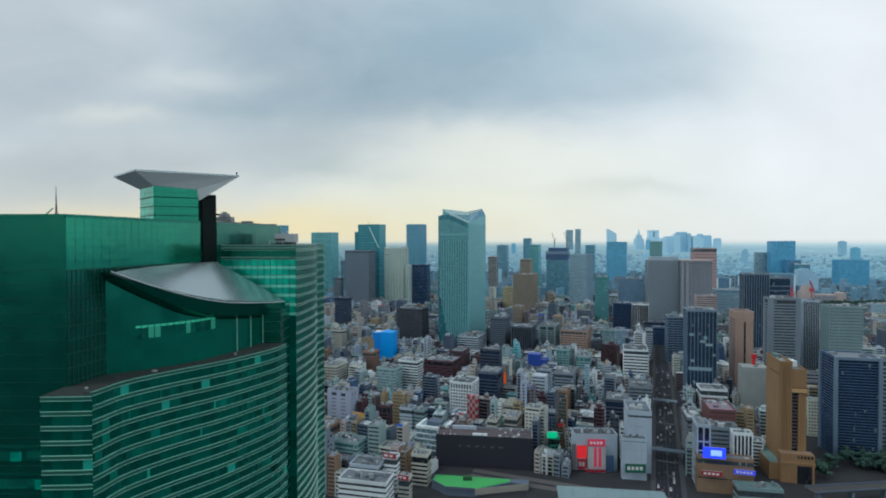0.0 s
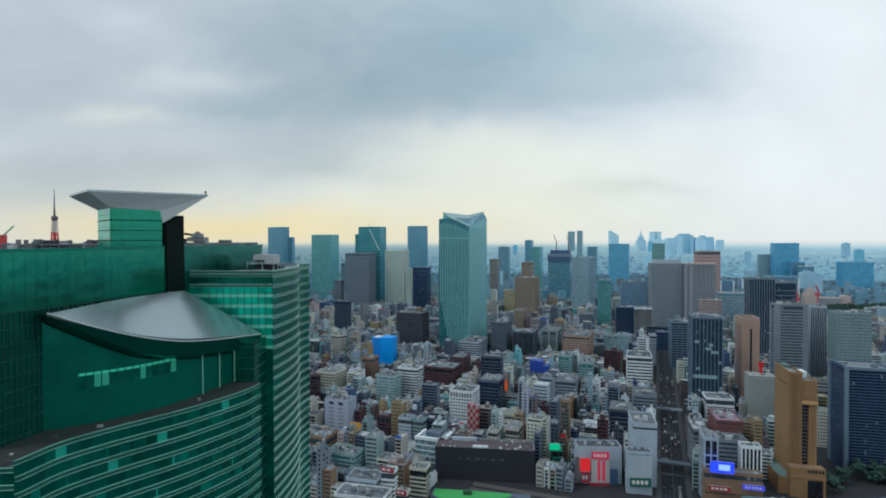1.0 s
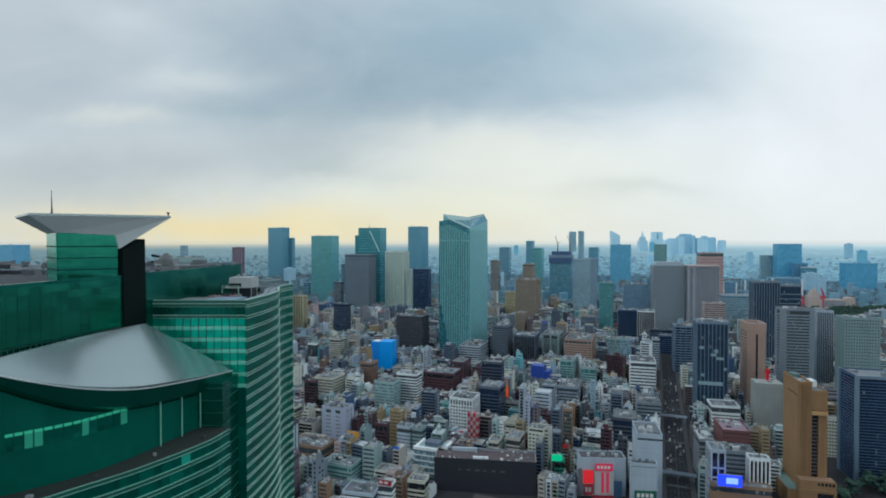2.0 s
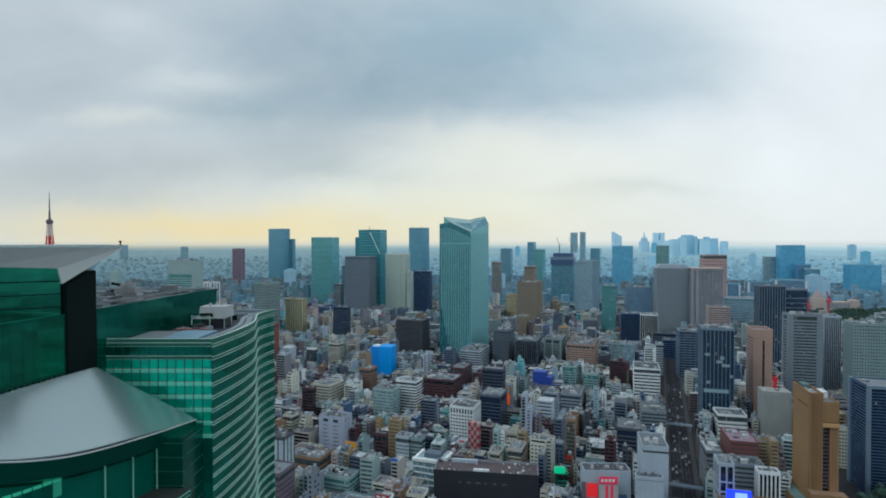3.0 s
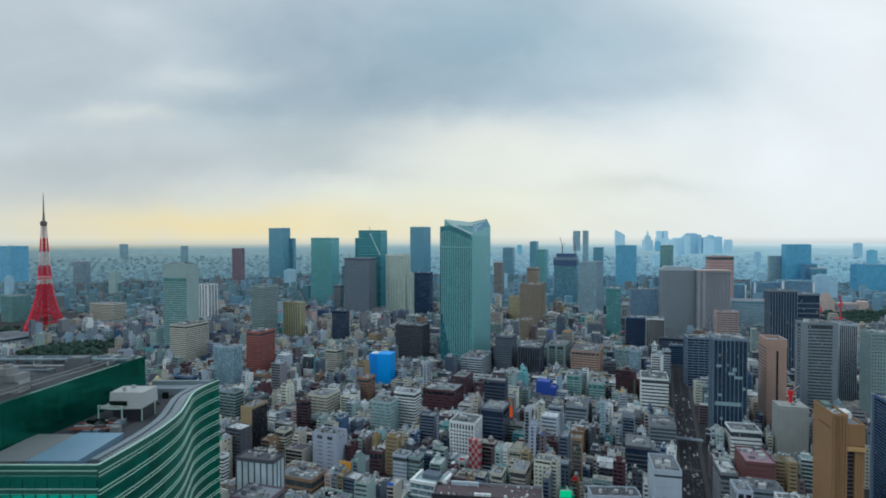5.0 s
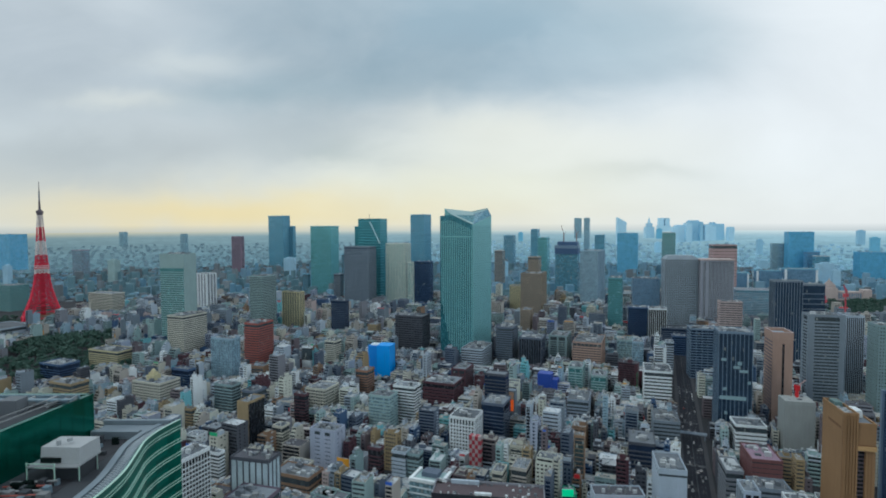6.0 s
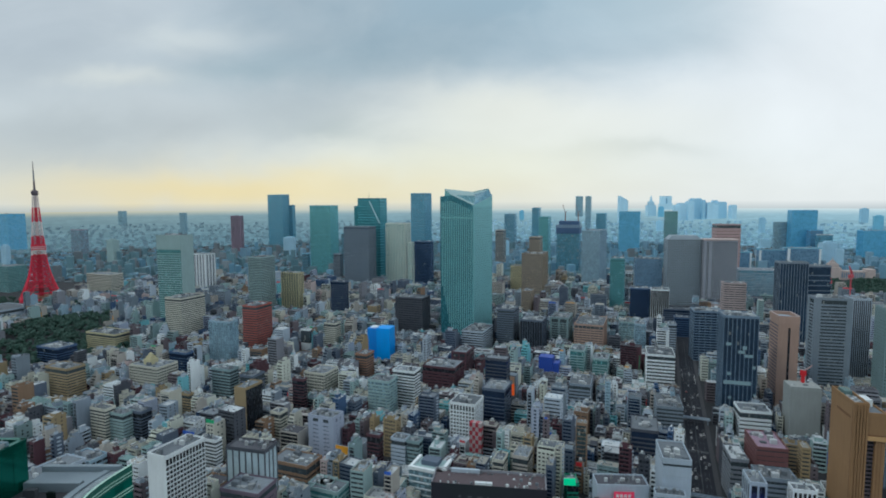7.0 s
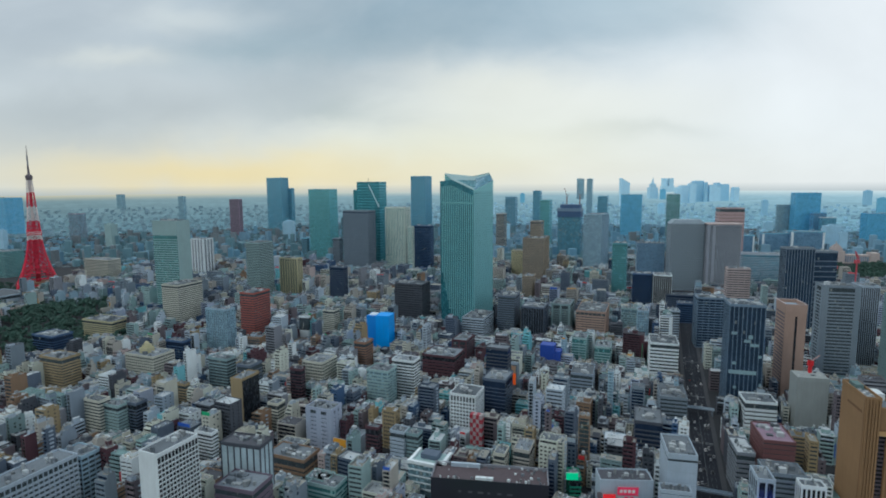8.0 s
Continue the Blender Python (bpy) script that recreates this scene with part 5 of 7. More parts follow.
tower(445, 1092, 56, 24, 30, -18, SLATE, GLASS_NAVY, "low dark office block at the foot of tall slabs", floor=3.8, band=1.6)
tower(492, 1062, 50, 24, 33, -18, GREY, GLASS_NAVY, "low grey office block with machines on its roof", floor=3.8, band=1.8)
tower(414, 1003, 27, 20, 33, -18, NAVY, GLASS_NAVY, "low navy office block beside the avenue end", floor=3.8, band=1.2)
tower(528, 884, 40, 20, 143, -8, GREY_WARM, GLASS_SLATE, "charcoal glass office tower", floor=4, band=0, pier=4, joined=True)
tower(580, 905, 34, 22, 135, -8, GREY_WARM, GLASS_SLATE, "dark office tower with a slanted roof", floor=8, band=1.2, joined=True)
tower(456, 695, 38, 24, 121.5, -14, GREY_WARM, GLASS, "grey concrete office tower with horizontal bands", floor=3.9, band=2.0, pier=60, pier_w=6)
tower(515, 729, 20, 26, 115, -14, GREY_LIGHT, GLASS_BLACK, "dark tower with white vertical ribs", floor=4, band=0, pier=2.2, pier_w=0.75)
ribbed_tower = tower(313.3, 629, 33.5, 30, 115, -16, STEEL_BLUE, GLASS_SLATE, "dark blue glass office tower with pale steel ribs and panels", floor=4, band=0, pier=4.2, pier_w=0.6)
tower(346, 571, 26.5, 20, 57, -14, STONE_GREY, GLASS_PALE, "plain grey-green metal-clad block", floor=60, band=59)
tower(263, 712, 32, 40, 50, -17, WHITE, GLASS, "white office block with dark window bands", floor=4.2, band=2.2)
tower(167.7, 437, 19.5, 32, 52.6, -12, GREY_LIGHT, GLASS, "pale grey panelled office tower with a rooftop frame", floor=8, band=7.85, crown=3)
tower(501, 1000, 36, 20, 94, -14, PINK, GLASS, "pale pink tower with a stepped top", floor=4, band=2.4, pier=8)
tower(388, 856, 40, 32, 74, -14, STEEL_BLUE, GLASS_NAVY, "low navy glass block with a steel roof frame", floor=4, pier=8)
tower(380, 1120, 37, 30, 66, -18, NAVY, GLASS_NAVY, "dark navy glass office tower", floor=4, band=0.5)
tower(414, 1107, 33, 30, 65.5, -18, WHITE, GLASS_BLACK, "dark block with white vertical ribs", floor=4, band=0, pier=3.5)
tower(192, 1463, 52, 34, 70, -21, YELLOW, GLASS, "pale yellow stone block", floor=4, band=2.4, pier=5, joined=True)
tower(209, 1381, 51, 73, 110, -21, HAZE_BROWN, GLASS, "brown brick tower with a stepped crown", floor=4, band=2.2, pier=4)
tower(220, 1415, 27, 36, 148, -21, HAZE_BROWN, GLASS, "narrow brown upper stage of a brick tower", floor=4, band=2.4, joined=True)
tower(167, 1181, 21, 34, 52, -21, HAZE_BROWN, GLASS, "orange-brown brick apartment block", floor=3.6, band=2.0, pier=4)
tower(96, 925, 28, 38, 64, -21, SLATE, GLASS, "slate-grey office block with window bands", floor=3.6, band=1.6)
tower(134, 900, 35, 38, 52, -21, SLATE, GLASS_BLACK, "slate office block with white ribs", floor=3.6, band=0, pier=4)
tower(222, 894, 44, 70, 46, -21, SALMON, GLASS, "broad salmon-brown office block", floor=3.8, band=2.2, pier=6)
tower(186, 941, 30, 48, 47, -21, GREY_GREEN, GLASS, "grey-green office block with a framed front", floor=3.8, band=1.6, pier=14, pier_w=3)
tower(178, 782, 19, 31, 37, -21, GREEN_PALE, GLASS_TEAL, "pale green tiled office block", floor=3.6, pier=8)
tower(204, 764, 20, 32, 30, -21, GREEN_PALE, GLASS_TEAL, "small green glass office block with white bands", floor=3.6, band=1.4)
tower(-513, 1066, 52, 35, 177, -12, GREEN_PALE, GLASS_TEAL, "tall pale green glass office tower with white bands", floor=4.2, band=1.6, blank="right", crown=26)
tower(-462, 972, 37, 52, 76, -22, CREAM, GLASS, "pale yellow apartment block with balconies", floor=3.3, band=1.9)
tower(-651, 1487, 43, 35, 102, -21, WHITE, GLASS_NAVY, "dark apartment tower with white corner piers", joined=True, floor=4, pier=12, pier_w=4)
tower(-395, 1180, 34, 44, 124, -21, GREEN_PALE, GLASS, "pale green apartment tower with balcony bands", floor=3.4, band=1.6)
tower(-306, 900, 27, 38, 76, -21, BRICK_RED, GLASS, "dark red tiled office block with banded front", floor=3.8, band=2.2)
tower(-979, 2586, 56, 22, 177, -21, MAUVE, GLASS, "slim mauve apartment tower far off", joined=True, floor=6, pier=10, pier_w=3)
tower(-336, 1225, 46, 18, 86, -21, YELLOW, GLASS, "mustard and cream apartment block with ribs", floor=3.6, pier=7, pier_w=2)
tower(-327, 836, 38, 18, 66, -21, PALE_BLUE, GLASS_PALE, "pale blue office block with white vertical ribs", floor=3.8, band=0.5, pier=3.4)
tower(-203, 589.4, 14, 25, 53, -21, TAN, GLASS_BLACK, "tan tiled office tower with a black glass side", floor=3.8, band=0, blank="front")
tower(-141, 437, 32, 16, 61, -14, CHARCOAL, GLASS_SKY, "dark-framed hotel block with tall pale windows", floor=40, band=3, pier=5, pier_w=0.8, roof=ROOF_DARK)
tower(-180, 392, 16, 31, 78, -23, WHITE, GLASS_BLACK, "tall white apartment tower with dark balconies", floor=3.1, band=0.9, pier=2.6, pier_w=0.4, blank="front")
tower(18, 572, 26, 27, 43, -21, WHITE, GLASS, "white office block with a regular window grid", floor=3.5, band=1.5, pier=3.2, pier_w=1.1)
tower(-112, 543, 27, 18, 42, -21, LAVENDER, GLASS, "lavender-grey stepped office block", floor=3.8, band=3.0, pier=12, pier_w=5)
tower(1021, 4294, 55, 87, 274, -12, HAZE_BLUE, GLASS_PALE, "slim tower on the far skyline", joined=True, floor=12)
tower(912, 3606, 35, 56, 268, -20, HAZE_BLUE, GLASS_PALE, "slim haze-pale tower on the far skyline", joined=True, floor=9)
tower(863, 3129, 52, 83, 167, -21, GREY_BLUE, GLASS_BLUE, "hazy grey-blue high-rise far off", joined=True, floor=6)
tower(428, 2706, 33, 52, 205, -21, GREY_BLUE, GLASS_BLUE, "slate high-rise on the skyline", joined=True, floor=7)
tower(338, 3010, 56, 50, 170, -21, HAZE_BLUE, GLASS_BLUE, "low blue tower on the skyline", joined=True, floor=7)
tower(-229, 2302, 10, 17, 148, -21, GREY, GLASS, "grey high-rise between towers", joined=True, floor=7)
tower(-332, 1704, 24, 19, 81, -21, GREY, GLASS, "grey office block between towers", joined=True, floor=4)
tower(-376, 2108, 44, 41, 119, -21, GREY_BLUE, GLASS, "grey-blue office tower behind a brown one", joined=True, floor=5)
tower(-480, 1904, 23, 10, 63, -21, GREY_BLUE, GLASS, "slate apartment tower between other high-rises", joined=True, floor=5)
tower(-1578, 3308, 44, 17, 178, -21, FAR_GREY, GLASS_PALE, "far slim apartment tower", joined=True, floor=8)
tower(-2127, 3608, 46, 28, 186, -21, FAR_GREY, GLASS_PALE, "far haze-pale apartment tower", joined=True, floor=8)
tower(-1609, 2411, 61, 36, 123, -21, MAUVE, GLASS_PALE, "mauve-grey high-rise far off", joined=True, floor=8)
tower(-2109, 2624, 110, 80, 190, -21, HAZE_BLUE, GLASS_AZURE, "hazy slate-blue tower far off", joined=True, floor=8)
tower(-1194, 1509, 48, 49, 70, -21, GREY_GREEN, GLASS_TEAL, "taupe apartment block of many floors", joined=True, floor=4)
tower(-902, 1459, 90, 36, 54, -21, CREAM, GLASS, "broad cream institutional building", floor=4, band=2.2, joined=True)
tower(-940, 1150, 90, 70, 22, -21, GREY_LIGHT, GLASS, "low broad pale hall roof", floor=8, band=7, joined=True)
tower(-64, 1004, 52, 35, 70, -21, CHARCOAL, GLASS_BLACK, "dark grey rounded office block", floor=4, band=2.0, pier=5)
tower(-157, 703, 28, 31, 32, -21, CREAM, GLASS, "cream office block with a recessed grid front", floor=3.8, band=1.4, pier=3.4)
tower(-7.7, 715, 42, 38, 35, -21, MAROON, GLASS_BLACK, "dark maroon tiled block with a stepped roof", floor=3.8, band=2.6)
tower(19, 784, 21, 34, 34, -21, MAROON, GLASS, "maroon block framed in white", floor=3.8, band=1.5, pier=9, pier_w=2)
tower(57, 650, 25, 16, 64, -21, CHARCOAL, GLASS_NAVY, "tall near-black office block behind a slate one", floor=3.8, band=1.2, joined=True)
tower(50, 601, 24, 31, 47, -21, SLATE, GLASS_NAVY, "dark slate glass office block", floor=3.8, band=0.7)
tower(-72, 643, 26, 22, 42, -21, GREEN_PALE, GLASS_PALE, "pale teal office block with glazed bands", floor=3.6, band=1.9)
tower(-46, 662, 27, 18, 47, -21, WHITE, GLASS, "white stepped office block beside a pale teal one", floor=3.4, band=1.5)
tower(177, 526, 23, 34, 36, -18, CHARCOAL, GLASS_NAVY, "charcoal office block with narrow window bands", floor=4, band=1.4)
tower(225, 590, 25, 40, 32, -16, GREY_WARM, GLASS, "long low grey office block with roof machines", floor=3.8, band=2)
tower(512, 660, 38, 26, 115, -14, GREY_GREEN, GLASS_BLACK, "grey-green concrete office tower with punched windows", floor=3.9, band=2.5, pier=2.9, pier_w=1.5)
tower(209, 408, 10.5, 18, 50.7, -14, GREY_LIGHT, GLASS_BLACK, "white concrete frame building with large square openings", floor=7.4, band=1.2, pier=5, pier_w=1.1)
tower(302, 576, 28, 24, 33, -14, WHITE, GLASS, "white low block with a cluttered roof above a dark street", floor=4, band=2.6, units=9)
tower(158, 423, 20, 9, 34, -12, GREY_LIGHT, GLASS, "low pale grey annex before a panelled tower", floor=8, band=7.85)
tower(240, 437, 26, 19, 38, -14, GREY_WARM, GLASS, "grey block with a crowded roof of tanks and cooling units", floor=3.6, band=2.0, units=16)
tower(-22, 414, 14, 12, 25, -16, CREAM, GLASS_BLACK, "cream stepped office building beside a black block", floor=3.4, band=1.6)
tower(238, 378, 32, 12, 12, -10, GREY_GREEN, GLASS, "low grey-green block with a bright green roof edge", floor=4, band=2, roof=ROOF_GREEN)
navy_size = (35 / 2, 32 / 2, 93)
navy_tower = tower(374, 460, 35, 32, 93, -14, NAVY, GLASS_NAVY, "navy office tower with louvred bands and pale corner piers", floor=2.6, band=0.8, pier=0, joined=True)
tower(428, 486, 42, 25, 86, -14, GREY, GLASS, "grey banded office tower beside a navy one", floor=3.9, band=1.8)
tower(131.2, 442, 37.1, 16.4, 30.9, -3, GREY_LIGHT, GLASS, "white electronics store block with red sign panels", floor=30, band=29.6, roof=ROOF_DARK)
tower(100.2, 464, 9, 14.6, 20.6, -3, GREEN_SIGN, GLASS_BLACK, "slim green-signed building with balconies", floor=3.2, band=1.4)
tower(221, 397, 41, 9, 28, -14, BROWN, GLASS, "low brown block carrying a bright blue video screen", floor=12, band=11)
tower(246, 417, 15, 10, 40.6, -14, WHITE, GLASS_BLACK, "dark office block with white vertical ribs above a street", floor=4, band=0, pier=3.2, pier_w=1.0)
tower(233, 475, 13, 28, 34, -14, TAUPE_DARK, GLASS, "long dark taupe block with a cluttered pale roof", floor=3.8, band=2.2, roof=ROOF_PALE, units=14)
tower(265, 486, 23, 36, 38, -14, WINE_WALL, GLASS, "low block with dark red walls and pale roof", floor=4, band=3.4, roof=MAUVE)
tower(-63, 372, 38, 19, 22, -14, WHITE, GLASS, "white office block with window bands and dark roof", floor=4, band=2.4)
tower(-65, 398, 25, 18, 23, -14, GREY_LIGHT, GLASS, "grey block with a dark slab roof", floor=4, band=2.2)
tower(-45, 402, 11.5, 9, 28, -14, WHITE, GLASS, "white slim building with a red roof sign", floor=3.4, band=2.0)
tower(-33, 386, 9, 9, 18, -14, CREAM, GLASS, "cream building with a red sign panel", floor=3.4, band=1.8)
tower(-95, 460, 18, 14, 22, -21, GREEN_PALE, GLASS_TEAL, "pale teal office block with glazed front", floor=3.4, band=1.5)
tower(-292, 395, 20, 58, 50, -21, GREY_LIGHT, GLASS, "long pale grey office block with window rows", floor=3.6, band=1.8, pier=3.4)
tower(-274, 454, 24, 16, 45, -21, PALE_BLUE, GLASS, "pale blue-white office block with a glazed corner", floor=3.6, band=1.5, pier=5)
tower(-207, 522, 19, 8, 30, -21, WHITE, GLASS, "white stepped apartment block with balconies", floor=3.1, band=1.5)
tower(-136, 410, 30, 22, 44, -16, MAUVE_DARK, GLASS, "dark mauve block with roof machines", floor=4, band=3)
tower(-127, 490, 37, 22, 24, -21, BROWN, GLASS, "broad brown office block with a cream penthouse", floor=3.8, band=2.2)
tower(-133, 524, 24, 13, 18, -21, CREAM, GLASS, "cream rooftop storey with balconies", floor=3.4, band=1.6)
tower(-89, 452, 24, 17, 22, -21, GREEN_PALE, GLASS_TEAL, "teal tiled apartment block by low roofs", floor=3.2, band=1.5)
tower(44, 481, 9, 15, 31, -21, CREAM, GLASS, "cream stepped apartment block", floor=3.1, band=1.6)
tower(62, 485, 13, 21, 32, -21, BEIGE, GLASS, "beige apartment block with balconies", floor=3.1, band=1.5)
tower(-40, 525, 14, 12, 29, -21, GREY_LIGHT, GLASS, "pale grey rounded office building", floor=3.5, band=2.6)
tower(-63, 533, 13, 8, 29, -21, MAROON, GLASS_BLACK, "slim dark maroon office building", floor=3.5, band=1.2)
tower(-27, 522, 12, 10, 28, -21, GREY_GREEN, GLASS, "grey-green slim office building", floor=3.5, band=2.0)
tower(-165, 579, 12, 12, 32, -21, CREAM, GLASS, "slim cream apartment building", floor=3.1, band=1.6)
tower(-162, 649, 15, 8, 42, -21, MAROON, GLASS_BLACK, "slim maroon glass-fronted building", floor=3.5, band=1.0)
tower(-335, 571, 21, 12, 39, -21, CREAM, GLASS, "cream apartment tower with balconies", floor=3.1, band=1.6)
tower(-317, 569, 22, 13, 35, -21, GREEN_PALE, GLASS, "pale green apartment tower", floor=3.1, band=2.2)
tower(-303, 575, 22, 13, 35, -21, SLATE, GLASS_BLACK, "slate-dark apartment tower between paler ones", floor=3.1, band=1.2)
tower(-285, 642, 13, 7, 28, -21, TAN, GLASS, "tan apartment building with balconies", floor=3.1, band=1.5)
tower(-458, 686, 38, 23, 44, -21, TAN, GLASS, "tan brick apartment block with a light end", floor=3.3, band=2.0)
tower(-551, 914, 66, 34, 30, -21, YELLOW, GLASS, "long yellow-beige apartment block", floor=3.3, band=1.8)
tower(-575, 829, 44, 30, 30, -21, NAVY, GLASS_NAVY, "dark navy office block by trees", floor=3.6, band=0.8)
domed_block = tower(-382, 734, 48, 32, 31, -21, CREAM, GLASS, "cream institutional block with a domed roof", floor=3.6, band=1.8, pier=3.4)
part("turret", Geo().box(-8, 4, -8, 4, 31, 38).box(-6, 2, -6, 2, 38, 41), YELLOW, domed_block)
part("dome", Geo().cyl(-2, -2, 41, 43.5, 3.8, 3.0, 14).cyl(-2, -2, 43.5, 45.5, 3.0, 1.0, 14), YELLOW, domed_block)
tower(-366, 790, 31, 14, 33, -21, NAVY, GLASS_NAVY, "dark blue office block beside a ribbed one", floor=3.6, band=0.8)
tower(-263, 686, 28, 15, 42, -21, GREY_GREEN, GLASS, "grey-green office block with glazed corner", floor=3.6, band=1.4)
tower(-226, 667, 19, 21, 40, -21, SLATE, GLASS, "slate office slab with ribbed side", floor=3.6, band=1.4)
tower(-110, 762, 17, 21, 38, -21, BRICK, GLASS, "brown brick block before blue sheeting", floor=3.4, band=1.8)
tower(-187, 928, 21, 17, 42, -21, CREAM, GLASS, "pale cream apartment tower", floor=3.2, band=1.7)
tower(-218, 895, 16, 7, 40, -21, WHITE, GLASS, "slim white tower with plain side", floor=20, band=19)
tower(-227, 1192, 34, 18, 72, -21, SLATE, GLASS_NAVY, "dark slate office tower", floor=4, band=1.0)
tower(42, 895, 35, 56, 36, -21, GREY_LIGHT, GLASS, "pale grey stepped office building", floor=3.8, band=1.8)
tower(299, 948, 25, 15, 38, -18, GREEN_PALE, GLASS_PALE, "pale green glass office building", floor=3.8, band=1.2)
tower(298, 883, 16, 26, 49, -18, PALE_BLUE, GLASS_PALE, "slim pale blue office building", floor=3.8, band=0.8, pier=3)
tower(347, 883, 11, 18, 49, -16, GREY_LIGHT, GLASS, "slim grey office tower by the avenue", floor=3.8, band=1.6)
tower(153, 664, 24, 38, 30, -19, GREY, GLASS, "grey office block with a flat roof", floor=3.8, band=2.0)
tower(184, 608, 4, 3, 27, -19, GREY_LIGHT, GLASS, "pale grey office building by a blue-sheeted one", floor=3.6, band=2.0)
tower(121.1, 474.6, 11.7, 7.4, 13.3, -19, GREY_LIGHT, GLASS, "pale grey store roof with machines", floor=9, band=7.5)

# ---- the close-built quarter ----
# wall, glass, roof, weight, words
PALETTES = [
    (WHITE, GLASS, ROOF, 19, "white tiled"), (GREY_LIGHT, GLASS_BLACK, ROOF, 9, "pale grey"), (GREY, GLASS, ROOF_GREEN, 8, "grey concrete"),
    (CREAM, GLASS, ROOF, 18, "cream tiled"), (BEIGE, GLASS_BLACK, ROOF, 10, "beige tiled"), (GREY_WARM, GLASS_NAVY, ROOF, 7, "warm grey"),
    (GREY_GREEN, GLASS_BLACK, ROOF_GREEN, 7, "grey-green tiled"), (SLATE, GLASS_NAVY, ROOF, 10, "slate-dark"), (BROWN, GLASS, ROOF, 5, "brown brick"),
    (PALE_BLUE, GLASS_PALE, ROOF, 4, "pale blue"), (TAUPE, GLASS_BLACK, ROOF, 7, "taupe"), (DARK_BROWN, GLASS_BLACK, ROOF, 13, "dark brown"),
    (GREEN_PALE, GLASS, ROOF_GREEN, 8, "pale green"), (MAROON, GLASS_BLACK, ROOF, 13, "maroon tiled"), (PINK, GLASS, ROOF, 4, "pale pink"),
    (TAN, GLASS, ROOF, 4, "tan tiled"), (CHARCOAL, GLASS_BLACK, ROOF, 12, "charcoal"), (LAVENDER, GLASS_NAVY, ROOF, 3, "lavender-grey"), (NAVY, GLASS_NAVY, ROOF, 6, "navy"),
    (PALE_STONE, GLASS_BLACK, ROOF, 8, "pale stone"), (TEAL_GREY, GLASS_TEAL, ROOF_GREEN, 3, "teal")]
ACCENTS = [plain("sign_red", (0.62, 0.03, 0.04), 0.5), plain("sign_white", (0.7, 0.7, 0.7), 0.5), plain("sign_blue", (0.03, 0.12, 0.55), 0.5), plain("sign_green", (0.02, 0.36, 0.16), 0.5), plain("sign_orange", (0.72, 0.34, 0.03), 0.5)]
WALL, GLAZE, TOP, UNIT, SIGN, TOP_PALE, TOP_BEIGE, TOP_DARK, TRIM = range(9)


